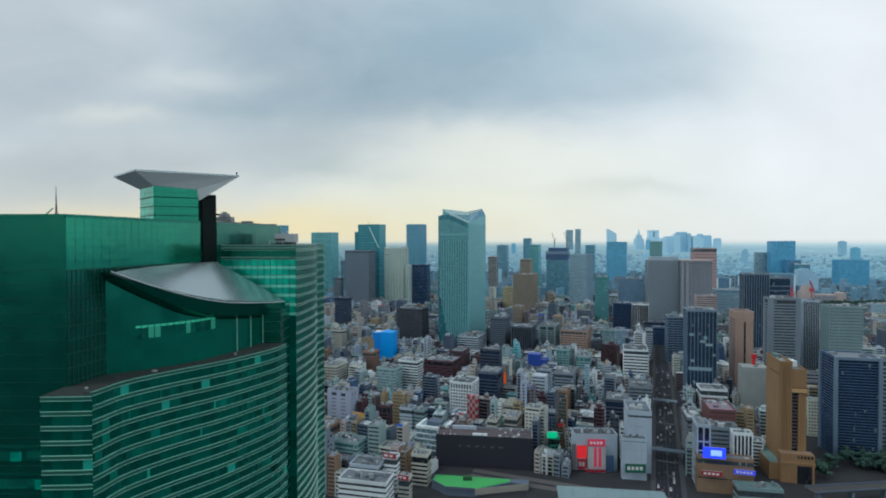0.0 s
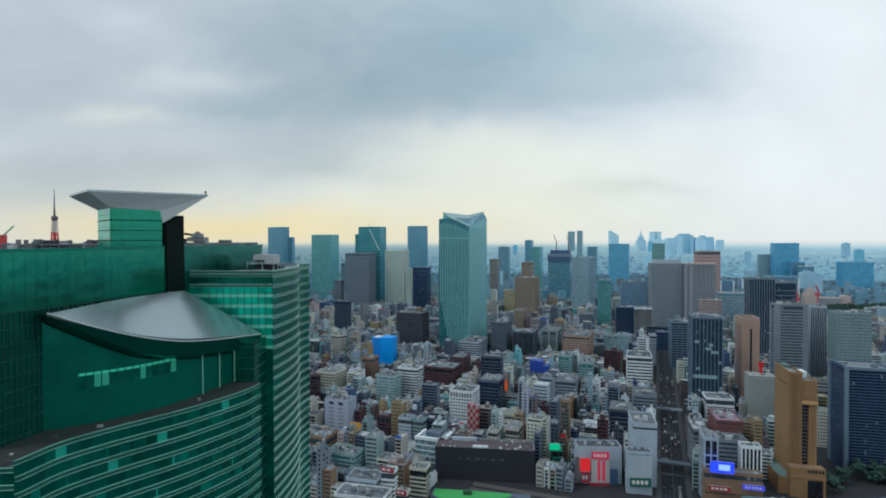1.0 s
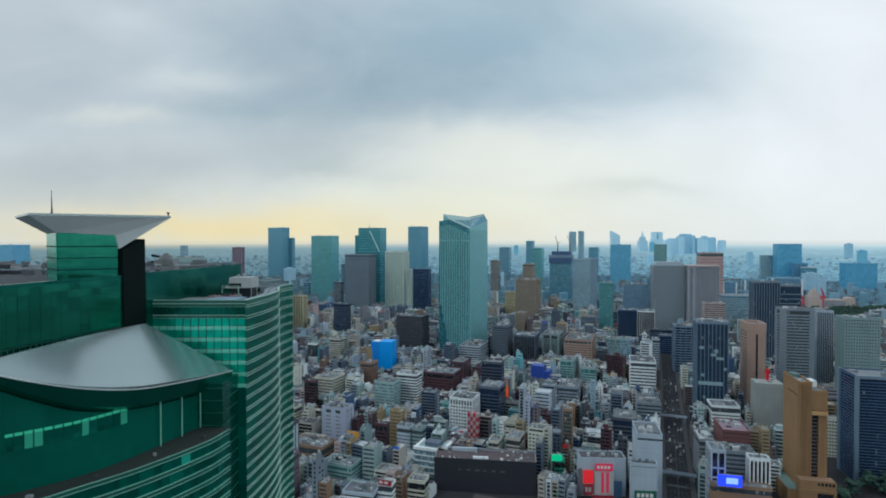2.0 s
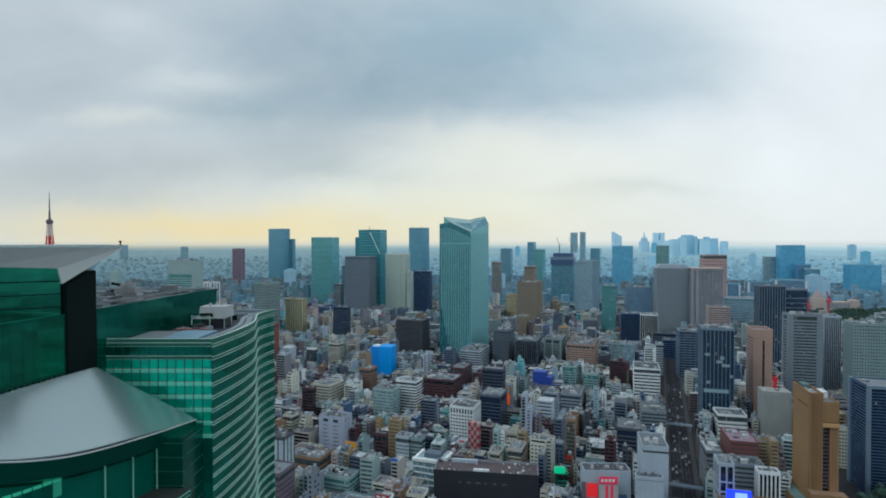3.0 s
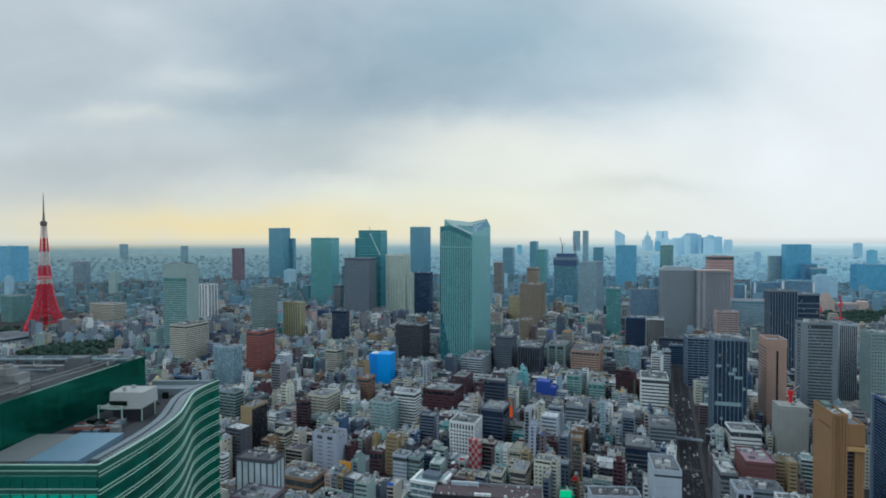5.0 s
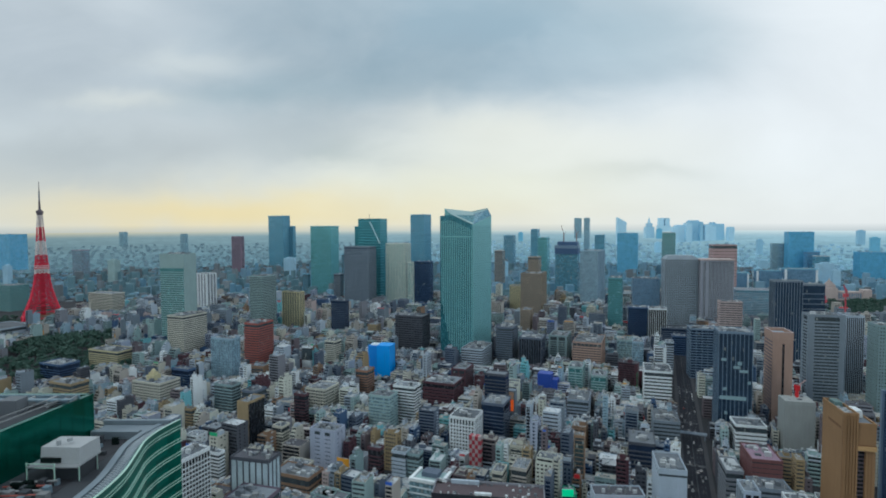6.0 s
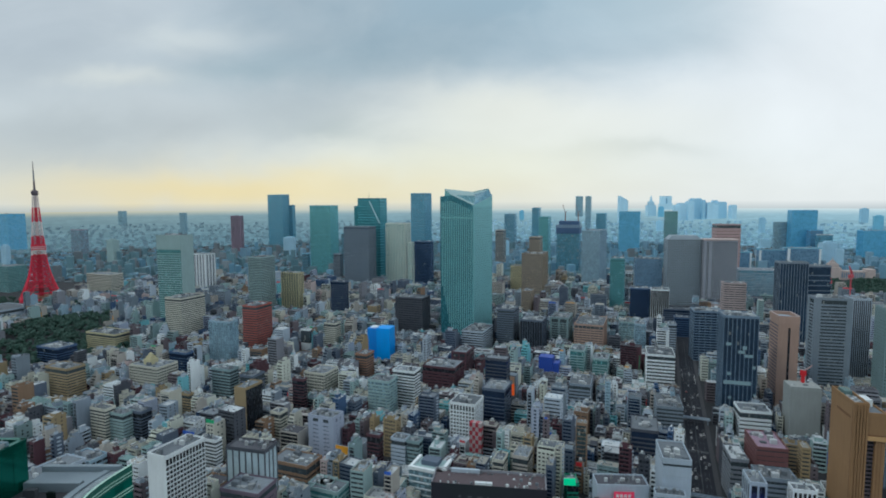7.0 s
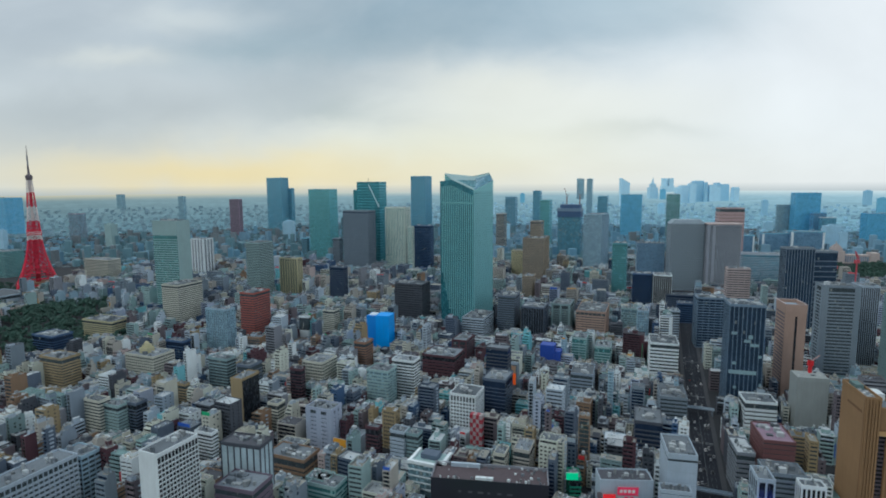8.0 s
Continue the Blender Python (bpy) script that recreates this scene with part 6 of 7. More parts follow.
def block_boxes(w, d, h, rnd, near):
    """The boxes of a small city building: (role, material slot, box). Its front looks along -y."""
    w2, d2 = w / 2, d / 2
    fl = rnd.choice((3.1, 3.3, 3.6))
    n = max(2, int(h / fl))
    h = n * fl
    out = []
    kind = rnd.random()
    add = out.append
    # away from the near streets, darker roofs stand in for shade and haze
    top = rnd.choices((TOP, TOP_PALE, TOP_BEIGE, TOP_DARK), (5, 6, 4, 2) if near else (6, 2, 2, 5))[0]
    # upper storeys may step back from the street
    step = rnd.randrange(1, 3) if n > 6 and rnd.random() < 0.14 else 0
    front = -d2
    if kind < 0.30:
        # party walls left and right, window strips on the front
        add(("wall", WALL, (-w2, w2, -d2, d2, 0, h)))
        m, sh = rnd.uniform(0.3, 1.2), rnd.uniform(1.1, 2.0)
        side = rnd.random() < 0.5
        for k in range(n):
            z = k * fl + 0.9
            add(("window_strip", GLAZE, (-w2 + m, w2 - m, -d2 - 0.05, -d2 + 0.2, z, z + sh)))
            if side and near:
                for y in (-0.3, 0.12):
                    add(("side_window", GLAZE, (w2 - 0.2, w2 + 0.04, y * d, y * d + 1.3, z, z + 1.3)))
                    add(("side_window", GLAZE, (-w2 - 0.04, -w2 + 0.2, y * d, y * d + 1.3, z, z + 1.3)))
    elif kind < 0.44:
        # curtain wall
        add(("glazed_wall", GLAZE, (-w2 + 0.1, w2 - 0.1, -d2 + 0.1, d2 - 0.1, 0, h - 0.1)))
        t = rnd.uniform(0.4, 1.0)
        for k in range(1, n):
            add(("spandrel", WALL, (-w2 + 0.02, w2 - 0.02, -d2 + 0.02, d2 - 0.02, k * fl - t / 2, k * fl + t / 2)))
        for x in (-w2, w2 - 0.7):
            add(("pier", WALL, (x, x + 0.7, -d2 - 0.03, d2 + 0.03, 0, h - 0.02)))
        add(("head_band", WALL, (-w2 - 0.02, w2 + 0.02, -d2 - 0.02, d2 + 0.02, h - rnd.uniform(0.8, 2.6), h - 0.01)))
    elif kind < 0.58:
        # window bands between solid end walls
        band = rnd.uniform(1.5, 2.3)
        add(("glazed_wall", GLAZE, (-w2 + 0.25, w2 - 0.25, -d2 + 0.25, d2 - 0.25, 0, h - 0.2)))
        for k in range(n):
            add(("spandrel", WALL, (-w2, w2, -d2, d2, k * fl, k * fl + band)))
        add(("head_band", WALL, (-w2, w2, -d2, d2, h - 0.8, h)))
        pw = rnd.uniform(0.5, 1.4)
        k = max(1, int(w / rnd.uniform(2.6, 6.5)))
        for i in range(k + 1):
            x = -w2 + pw / 2 + (w - pw) * i / k
            add(("pier", WALL, (x - pw / 2, x + pw / 2, -d2 - 0.08, -d2 + 0.4, 0, h - 0.02)))
        for sgn in (-1, 1):
            if rnd.random() < 0.7:
                x = sgn * (w2 - 0.12)
                add(("side_wall", WALL, (x - 0.18, x + 0.18, -d2 - 0.04, d2 + 0.04, 0, h + 0.02)))
    elif kind < 0.80:
        # single windows punched in a solid wall
        add(("wall", WALL, (-w2, w2, -d2, d2, 0, h)))
        gap = rnd.uniform(2.2, 3.4)
        ww, wh = gap * rnd.uniform(0.45, 0.65), rnd.uniform(1.3, 1.8)
        cols = max(1, int((w - 0.8) / gap))
        rows = max(1, int((d - 0.8) / (gap * 1.3)))
        for k in range(n):
            z = k * fl + 1.0
            if near:
                for i in range(cols):
                    x = (i - (cols - 1) / 2) * gap
                    add(("window", GLAZE, (x - ww / 2, x + ww / 2, -d2 - 0.04, -d2 + 0.15, z, z + wh)))
                for sgn in (-1, 1):
                    for i in range(rows):
                        if (i + k) % 3:
                            y = (i - (rows - 1) / 2) * gap * 1.3
                            x = sgn * (w2 - 0.05)
                            add(("window", GLAZE, (x - 0.1, x + 0.1, y - ww / 2, y + ww / 2, z, z + wh)))
            else:
                add(("window_strip", GLAZE, (-w2 + 0.7, w2 - 0.7, -d2 - 0.04, -d2 + 0.15, z, z + wh * 0.8)))
    else:
        # balconies along the front, an open stair at the side
        add(("wall", WALL, (-w2, w2, -d2 + 0.9, d2, 0, h)))
        cut = rnd.uniform(0.0, 0.3) * w
        for k in range(n):
            z = k * fl
            add(("balcony", TRIM if rnd.random() < 0.15 else WALL, (-w2, w2 - cut, -d2 - 0.3, -d2 + 0.95, z, z + 1.15)))
            add(("window_strip", GLAZE, (-w2 + 0.3, w2 - cut - 0.2, -d2 + 0.8, -d2 + 1.0, z + 1.15, z + fl - 0.3)))
            if near and d > 8:
                add(("stair_landing", TRIM, (w2 - 0.1, w2 + 1.1, -1.6, 1.6, z + 0.1, z + 1.1)))
        if rnd.random() < 0.5:
            add(("side_wall", WALL, (-w2 - 0.1, -w2 + 0.2, -d2 - 0.35, d2, 0, h + 0.4)))
    # roof
    def roof(x0, x1, y0, y1, z):
        add(("roof", top, (x0 + 0.22, x1 - 0.22, y0 + 0.22, y1 - 0.22, z - 0.05, z + 0.1)))
        e = rnd.choice((0.4, 0.8, 1.1))
        for a in ((x0, x1, y0, y0 + 0.22), (x0, x1, y1 - 0.22, y1), (x0, x0 + 0.22, y0 + 0.22, y1 - 0.22), (x1 - 0.22, x1, y0 + 0.22, y1 - 0.22)):
            add(("parapet", WALL, (*a, z, z + e)))

    roof(-w2, w2, -d2, d2, h)
    if step:
        y0, z, a = front, h, w2
        for k in range(step):
            y0 += rnd.uniform(1.2, 2.6)
            a -= rnd.choice((0.0, 0.0, 0.8))
            if d2 - y0 < 3:
                break
            add(("set_back_storey", WALL, (-a + 0.05, a - 0.05, y0, d2 - 0.3, z + 0.1, z + fl)))
            add(("window_strip", GLAZE, (-a + 0.8, a - 0.8, y0 - 0.05, y0 + 0.1, z + 1.0, z + fl - 0.7)))
            z += fl
        front, h = y0, z
        roof(-a + 0.05, a - 0.05, y0, d2 - 0.3, h)
    yc, dd = (front + d2) / 2, d2 - front
    r = rnd.random()
    if r < 0.75:
        # stair and lift house, some with a tank on top
        sx, sy = rnd.uniform(-0.24, 0.24) * w, yc + rnd.uniform(-0.22, 0.22) * dd
        a, b = min(3.2, w * rnd.uniform(0.14, 0.3)), min(3.2, dd * rnd.uniform(0.14, 0.28))
        e = rnd.uniform(2.4, 4.8)
        add(("stair_house", WALL if rnd.random() < 0.7 else TRIM, (sx - a, sx + a, sy - b, sy + b, h + 0.1, h + e)))
        add(("roof", top, (sx - a + 0.1, sx + a - 0.1, sy - b + 0.1, sy + b - 0.1, h + e, h + e + 0.12)))
        if rnd.random() < 0.5:
            q = min(a, b) * 0.6
            add(("water_tank", UNIT, (sx - q, sx + q, sy - q, sy + q, h + e + 0.4, h + e + 2.2)))
    if rnd.random() < 0.45:
        # a row of cooling units
        k = rnd.randrange(3, 7)
        x0, y0, along = -w2 * 0.7, yc + rnd.uniform(-0.35, 0.35) * dd, rnd.random() < 0.5
        for i in range(k):
            x, y = (x0 + i * min(1.6, w * 0.7 / k), y0) if along else (x0, front + 1 + i * min(1.8, (dd - 2) / k))
            add(("cooling_unit", UNIT, (x, x + 1.0, y, y + 0.9, h + 0.1, h + 1.4)))
    for _ in range(rnd.randrange(3, 8) if near else 2):
        q = rnd.uniform(0.3, 0.9)
        x, y = rnd.uniform(-w2 + 1.3, w2 - 1.3), rnd.uniform(front + 1.2, d2 - 1.2)
        add(("roof_unit", rnd.choice((UNIT, UNIT, WALL, TRIM)), (x - q, x + q, y - q * 0.6, y + q * 0.6, h + 0.1, h + rnd.uniform(0.7, 2.0))))
    if near and rnd.random() < 0.3:
        x, y = rnd.uniform(-w2 + 1, w2 - 1), rnd.uniform(front + 1, d2 - 1)
        add(("aerial", UNIT, (x - 0.1, x + 0.1, y - 0.1, y + 0.1, h + 0.1, h + rnd.uniform(3, 7))))
    if rnd.random() < 0.07:
        a = w2 * rnd.uniform(0.5, 0.95)
        add(("roof_sign", SIGN, (-a, a, front + 0.1, front + 0.5, h + 0.6, h + rnd.uniform(2.2, 4.0))))
    elif rnd.random() < 0.10:
        add(("blade_sign", SIGN, (w2 - 1.0, w2 - 0.5, -d2 - 1.1, -d2 - 0.06, h * 0.3, h * rnd.uniform(0.6, 0.9))))
    return out, h


def lots(q0, q1, p0, p1, rnd):
    """Building lots in street-grid coordinates between two depths."""
    q = q0
    while q < q1:
        depth = rnd.uniform(9, 17) * (1 + max(0, q - 620) / 1100)
        for half in (0, 1):
            p = p0 + rnd.uniform(0, 8)
            nxt = p + rnd.uniform(40, 80)
            while p < p1:
                w = rnd.choice((5, 6, 6, 7, 8, 9, 11, 14, 18)) * rnd.uniform(0.85, 1.15) * (1 + max(0, q - 620) / 700)
                yield p + w / 2, q + depth * (half + 0.5), w - 0.5, depth - rnd.uniform(0.5, 1.8)
                p += w
                if p > nxt:
                    p += 6
                    nxt = p + rnd.uniform(40, 80)
        q += depth * 2 + rnd.choice((4, 5, 8))


def free(x, y, r):
    for a, b, c in TAKEN:
        if (x - a) ** 2 + (y - b) ** 2 < (c * 0.86 + r) ** 2:
            return False
    return True


PARKS = [(-655, 905, 125), (-720, 1075, 100), (-980, 1290, 100), (1010, 1390, 80), (1180, 1540, 100), (1290, 1600, 80), (1080, 1470, 80)]


def in_park(x, y):
    return any((x - a) ** 2 + (y - b) ** 2 < r * r for a, b, r in PARKS)


def street_height(x, y, h):
    """Keeps the streets before a high building low, so that its storeys stand clear."""
    for a, b, half, top in HIGH:
        if b - 260 < y < b and abs(x / (y + 40) - a / (b + 40)) * (b + 40) < half + 4:
            h = min(h, 222 + (0.10 * top - 222) * (y - 40) / (b - 40))
    return h


def build_city():
    rnd = random.Random(21)
    heaps = [Geo() for _ in PALETTES]
    weights = [p[3] for p in PALETTES]
    # beyond 950 m muted walls are favoured, haze given through the colours
    weights_far = [{"white": 5, "cream": 5, "maroon": 1, "dark": 4, "charcoal": 4, "navy": 5, "brown": 2, "tan": 1, "pale": 9, "pink": 1, "slate": 12, "teal": 2, "lavender": 4}.get(p[4].split()[0].split("-")[0], 13) for p in PALETTES]
    houses = []
    for p, q, w, d in lots(300, 1750, -1400, 1100, rnd):
        x, y = plan(p, q)
        if y < (398 if x < -45 else 432) or y > 1700 or abs(x) > 60 + (y + 40) * 0.86 or (x > 225 and y < 456) or (x > 300 and y < 520):
            continue
        if abs(p - AVE) < AVE_W / 2 + w / 2 or not free(x, y, min(w, d) * 0.42) or in_park(x, y):
            continue
        h = (25 if y < 600 else 20) * math.exp(rnd.gauss(0, 0.40))
        if w < 6:
            h = max(h, 18)
        if abs(p - AVE) < 45:
            h *= 1.3
        h = max(7, street_height(x, y, min(h, 54)))
        ci = rnd.choices(range(len(PALETTES)), weights if y < 950 else weights_far)[0]
        boxes, hh = block_boxes(w, d, h, rnd, y < 720)
        houses.append((y, x, ci, boxes, rnd.randrange(len(ACCENTS)), rnd.gauss(0, 0.05), rnd.random() < 0.35))
    houses.sort(key=lambda b: b[0])
    for n, (y, x, ci, boxes, ac, turn, lit) in enumerate(houses):
        wall, glass, roof, _, word = PALETTES[ci]
        mats = (wall, glass, roof, PLANT, ACCENTS[ac], ROOF_PALE, ROOF_BEIGE, ROOF_DARK, GREY_LIGHT)
        if n >= SINGLE_HOUSES:
            for role, mi, bx in boxes:
                if lit or y < 560 or not role.endswith("sign"):
                    heaps[ci].box(*bx, mi=mi, rot=(x, y, GA + turn))
            continue
        ob = thing("city_building", pose(x, y, 0, 0, 0, GRID + math.degrees(turn)), f"{word} city building of several storeys with rooftop machines", "building", "small city buildings")
        if n < DETAILED_HOUSES:
            for role, mi, bx in boxes:
                part(role, Geo().box(*bx), mats[mi], ob)
        else:
            heap = [Geo() for _ in mats]
            for role, mi, bx in boxes:
                if role == "roof":
                    part("roof", Geo().box(*bx), mats[mi], ob)
                elif lit or y < 560 or not role.endswith("sign"):
                    heap[mi].box(*bx)
            for name, g, m in zip(("facade", "glazing", "roof", "roof_plant", "sign_board", "roof", "roof", "roof", "trim"), heap, mats):
                if g.f:
                    part(name, g, m, ob)["kind"] = "stuff"
    for ci, g in enumerate(heaps):
        if g.f:
            wall, glass, roof, _, word = PALETTES[ci]
            me = g.mesh("city_blocks", [wall, glass, roof, PLANT, ACCENTS[ci % len(ACCENTS)], ROOF_PALE, ROOF_BEIGE, ROOF_DARK, GREY_LIGHT])
            tagged(new("city_blocks", me), f"{word} city blocks of many storeys packed along narrow streets", "buildings", kind="stuff")


DETAILED_HOUSES, SINGLE_HOUSES = 16, 270


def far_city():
    """Low roofs that run on to the far rim."""
    rnd = random.Random(31)
    # haze is put into the wall colours; the last two serve beyond 3200 m
    cols = [facade("far_hazed_pale_wall", (0.22, 0.35, 0.43), per="island", spread=0.45), facade("far_hazed_slate_wall", (0.16, 0.30, 0.385), per="island", spread=0.4), facade("far_hazed_green_wall", (0.14, 0.235, 0.26), per="island", spread=0.4),
            facade("far_hazed_dun_wall", (0.19, 0.215, 0.225), per="island", spread=0.4), facade("far_haze_pale_wall", (0.33, 0.48, 0.56), per="island", spread=0.6), facade("far_haze_grey_wall", (0.22, 0.30, 0.33), per="island", spread=0.35)]
    heaps = [Geo() for _ in cols]
    r = 1500.0
    while r < 4250:
        step = 14 + (r - 1500) * 0.006
        ang = -0.86
        while ang < 0.86:
            x, y = r * math.sin(ang), r * math.cos(ang)
            ang += step * rnd.uniform(0.9, 2.2) / r
            if y < 1690 or not free(x, y, 8) or in_park(x, y):
                continue
            w, d = rnd.uniform(9, 26), rnd.uniform(9, 20)
            h = 9 * math.exp(rnd.gauss(0, 0.5)) if rnd.random() < 0.9 else rnd.uniform(22, 50)
            if r > 3000:
                h = min(h, 14)
            z = rise(math.hypot(x, y)) - 2
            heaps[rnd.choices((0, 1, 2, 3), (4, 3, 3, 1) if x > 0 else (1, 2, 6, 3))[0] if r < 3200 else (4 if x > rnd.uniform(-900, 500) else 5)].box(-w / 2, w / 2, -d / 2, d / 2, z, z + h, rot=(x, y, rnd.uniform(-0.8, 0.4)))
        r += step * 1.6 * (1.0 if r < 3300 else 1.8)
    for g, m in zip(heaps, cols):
        tagged(new("far_city_roofs", g.mesh("far_city_roofs", [m])), "hazy blue-grey roofs of the far city running to the horizon", "buildings", kind="stuff")


for spot in ((1156, 1700, 45), (1215, 1680, 40), (1265, 1665, 40), (660, 1000, 10), (706, 1020, 10), (-222, 1690, 50), (408, 1880, 45), (126, 396, 30), (78, 673, 9), (138, 764, 15), (-10, 484, 19), (352, 400, 46), (302, 392, 24), (394, 405, 30), (30, 541, 9), (30, 528, 8), (284, 398, 26), (262, 428, 13), (252, 455, 13), (315, 405, 18)):
    taken(*spot)
HIGH.extend(((1205, 1690, 80, 70), (138, 764, 13, 120), (79, 668, 5, 150), (30, 541, 7, 60), (-86, 511, 7, 200), (-10, 484, 15, 150), (135, 442, 20, 60), (97, 466, 5, 100), (265, 470, 30, 180)))
build_city()
far_city()


# ---- single things of the quarter and the skyline ----
def rib_panels(ob):
    """Pale panels let into the ribbed dark front."""
    m = plain("pale_blue_infill_panel", (0.26, 0.40, 0.46), 0.5)
    for x, w, z, h in ((-15, 26, 42, 4), (-12, 4, 52, 3), (-2, 6, 76, 3), (2, 4, 80, 4), (4, 8, 72, 3), (-14, 5, 84, 3), (12, 3, 60, 3), (16, 3, 48, 4), (-10, 3, 26, 3), (14, 6, 30, 3), (8, 6, 20, 4)):
        part("infill_panel", Geo().box(x, min(x + w, 16), -15.5, -15.0, z, z + h), m, ob)


def slab_tops():
    """A bevelled top on one slab; a pale cornice and corner piers on the other."""
    part("bevelled_top", Geo().prism([(-35.8, -16.8, 150), (35.8, -16.8, 150), (35.8, 16.8, 150), (-35.8, 16.8, 150)], [(-27, -14, 159), (27, -14, 159), (27, 14, 159), (-27, 14, 159)]), SLAB_GREY, grey_slab)
    part("cornice", Geo().box(-35.5, 35.5, -18.5, 18.5, 149.3, 152), PINK, rose_slab)
    for x in (-33, -22):
        part("corner_pier", Geo().box(x - 2, x + 2, -18.2, -16.8, 0, 149), SLAB_ROSE, rose_slab)


def slanted_tower():
    ob = thing("slanted_glass_tower", pose(-222, 1690, 0, 0, 0, -21), "dark teal glass tower with a pale slanting edge", "skyscraper")
    glass = glazing("deep_teal_glass", (0.05, 0.24, 0.29), 0.6, 0.18, vary=0.25, blinds=0.0)
    part("shaft", Geo().box(-34, 40, -22, 22, 0, 249), glass, ob)
    part("shoulder", Geo().box(-46, -34, -22, 22, 0, 226), glass, ob)
    # the glint on a slanting facet is put in as a pale beam
    part("slanting_edge", Geo().prism([(4, -22.4, 240), (8, -22.4, 240), (8, -22, 240), (4, -22, 240)], [(4, -22.4, 240.5), (8, -22.4, 240.5), (8, -22, 240.5), (4, -22, 240.5)])
         .beam((6, -22.6, 240), (39, -22.6, 176), 2.0), plain("pale_glint_edge", (0.5, 0.62, 0.66), 0.4), ob)
    part("antenna", Geo().cyl(-8, 0, 249, 262, 0.8, 0.4, 8), DARK_BROWN, ob)
    bands = Geo()
    for z in range(8, 244, 8):
        bands.box(-34.1, 40.1, -22.1, 22.1, z, z + 1.0)
    part("facade_grid", bands, TEAL_GREY, ob)["kind"] = "stuff"


def crane_tower():
    ob = thing("tower_under_construction", pose(408, 1880, 0, 0, 0, -21), "dark blue tower under construction with two roof cranes", "skyscraper")
    part("glazed_wall", Geo().box(-36, 36, -24, 24, 0, 132), GLASS_BLUE, ob)
    part("dark_frame", Geo().box(-38, 38, -26, 26, 132, 150), NAVY, ob)
    part("safety_screen", Geo().box(-38.5, 38.5, -26.5, 26.5, 150, 160), STEEL_BLUE, ob)
    part("top_frame", Geo().box(-30, 34, -20, 20, 160, 172), NAVY, ob)
    mast = plain("crane_brown", (0.2, 0.12, 0.11), 0.6)
    for x in (-12, 30):
        c = part("roof_crane", Geo().box(x - 1.6, x + 1.6, -1.6, 1.6, 172, 200), mast, ob)
        part("crane_jib", Geo().beam((x, 0, 198), (x - 9, 0, 226), 1.1), mast, c)
        part("crane_tie", Geo().beam((x, 0, 200), (x + 8, 0, 206), 0.9), mast, c)


def parliament():
    """Long stone wings round a stepped pyramid roof."""
    ob = thing("parliament_building", pose(1176, 1690, 0, 0, 0, -18) @ Matrix.Scale(0.78, 4), "pale pink stone parliament building with a stepped pyramid tower", "building")
    stone = facade("pale_rose_granite", (0.50, 0.40, 0.36), spread=0.05)
    part("wing", Geo().box(-40, 110, 0, 30, 0, 34), stone, ob)
    part("end_pavilion", Geo().box(84, 112, -6, 36, 0, 42), stone, ob)
    part("middle_block", Geo().box(-46, 2, -8, 38, 0, 46), stone, ob)
    part("tower_shaft", Geo().box(-39, -5, -2, 30, 46, 58), stone, ob)
    stages = Geo()
    for k in range(6):
        stages.box(-36 + k * 2.6, -8 - k * 2.6, 1 + k * 2.4, 27 - k * 2.4, 58 + k * 3.2, 61.2 + k * 3.2)
    part("stepped_roof", stages, stone, ob)
    part("lantern", Geo().cyl(-22, 14, 77, 83, 2.2, 0.5, 10), stone, ob)
    for k in range(11):
        part("window_bay", Geo().box(6 + k * 7, 9.5 + k * 7, -0.2, 0.3, 6, 28), GLASS_GOV, ob)


def far_red_cranes():
    """Two red cranes that stand over the roofs behind the dark towers."""
    paint = plain("far_crane_red_paint", (0.50, 0.07, 0.10), 0.6)
    for x, y, top in ((662, 1000, 107), (714, 1020, 114)):
        ob = thing("red_tower_crane", pose(x, y, 0, 0, 0, 20), "red tower crane over a building site among trees", "crane")
        part("mast", Geo().box(-0.8, 0.8, -0.8, 0.8, 0, top - 14), paint, ob)
        part("cab", Geo().box(-4.5, 5, -2, 2, top - 14, top - 8), paint, ob)
        part("jib", Geo().beam((2, 0, top - 8), (-5, 0, top + 6), 1.2), paint, ob)
        part("tie", Geo().beam((5, 0, top - 6), (-6, 0, top + 8), 0.7), paint, ob)


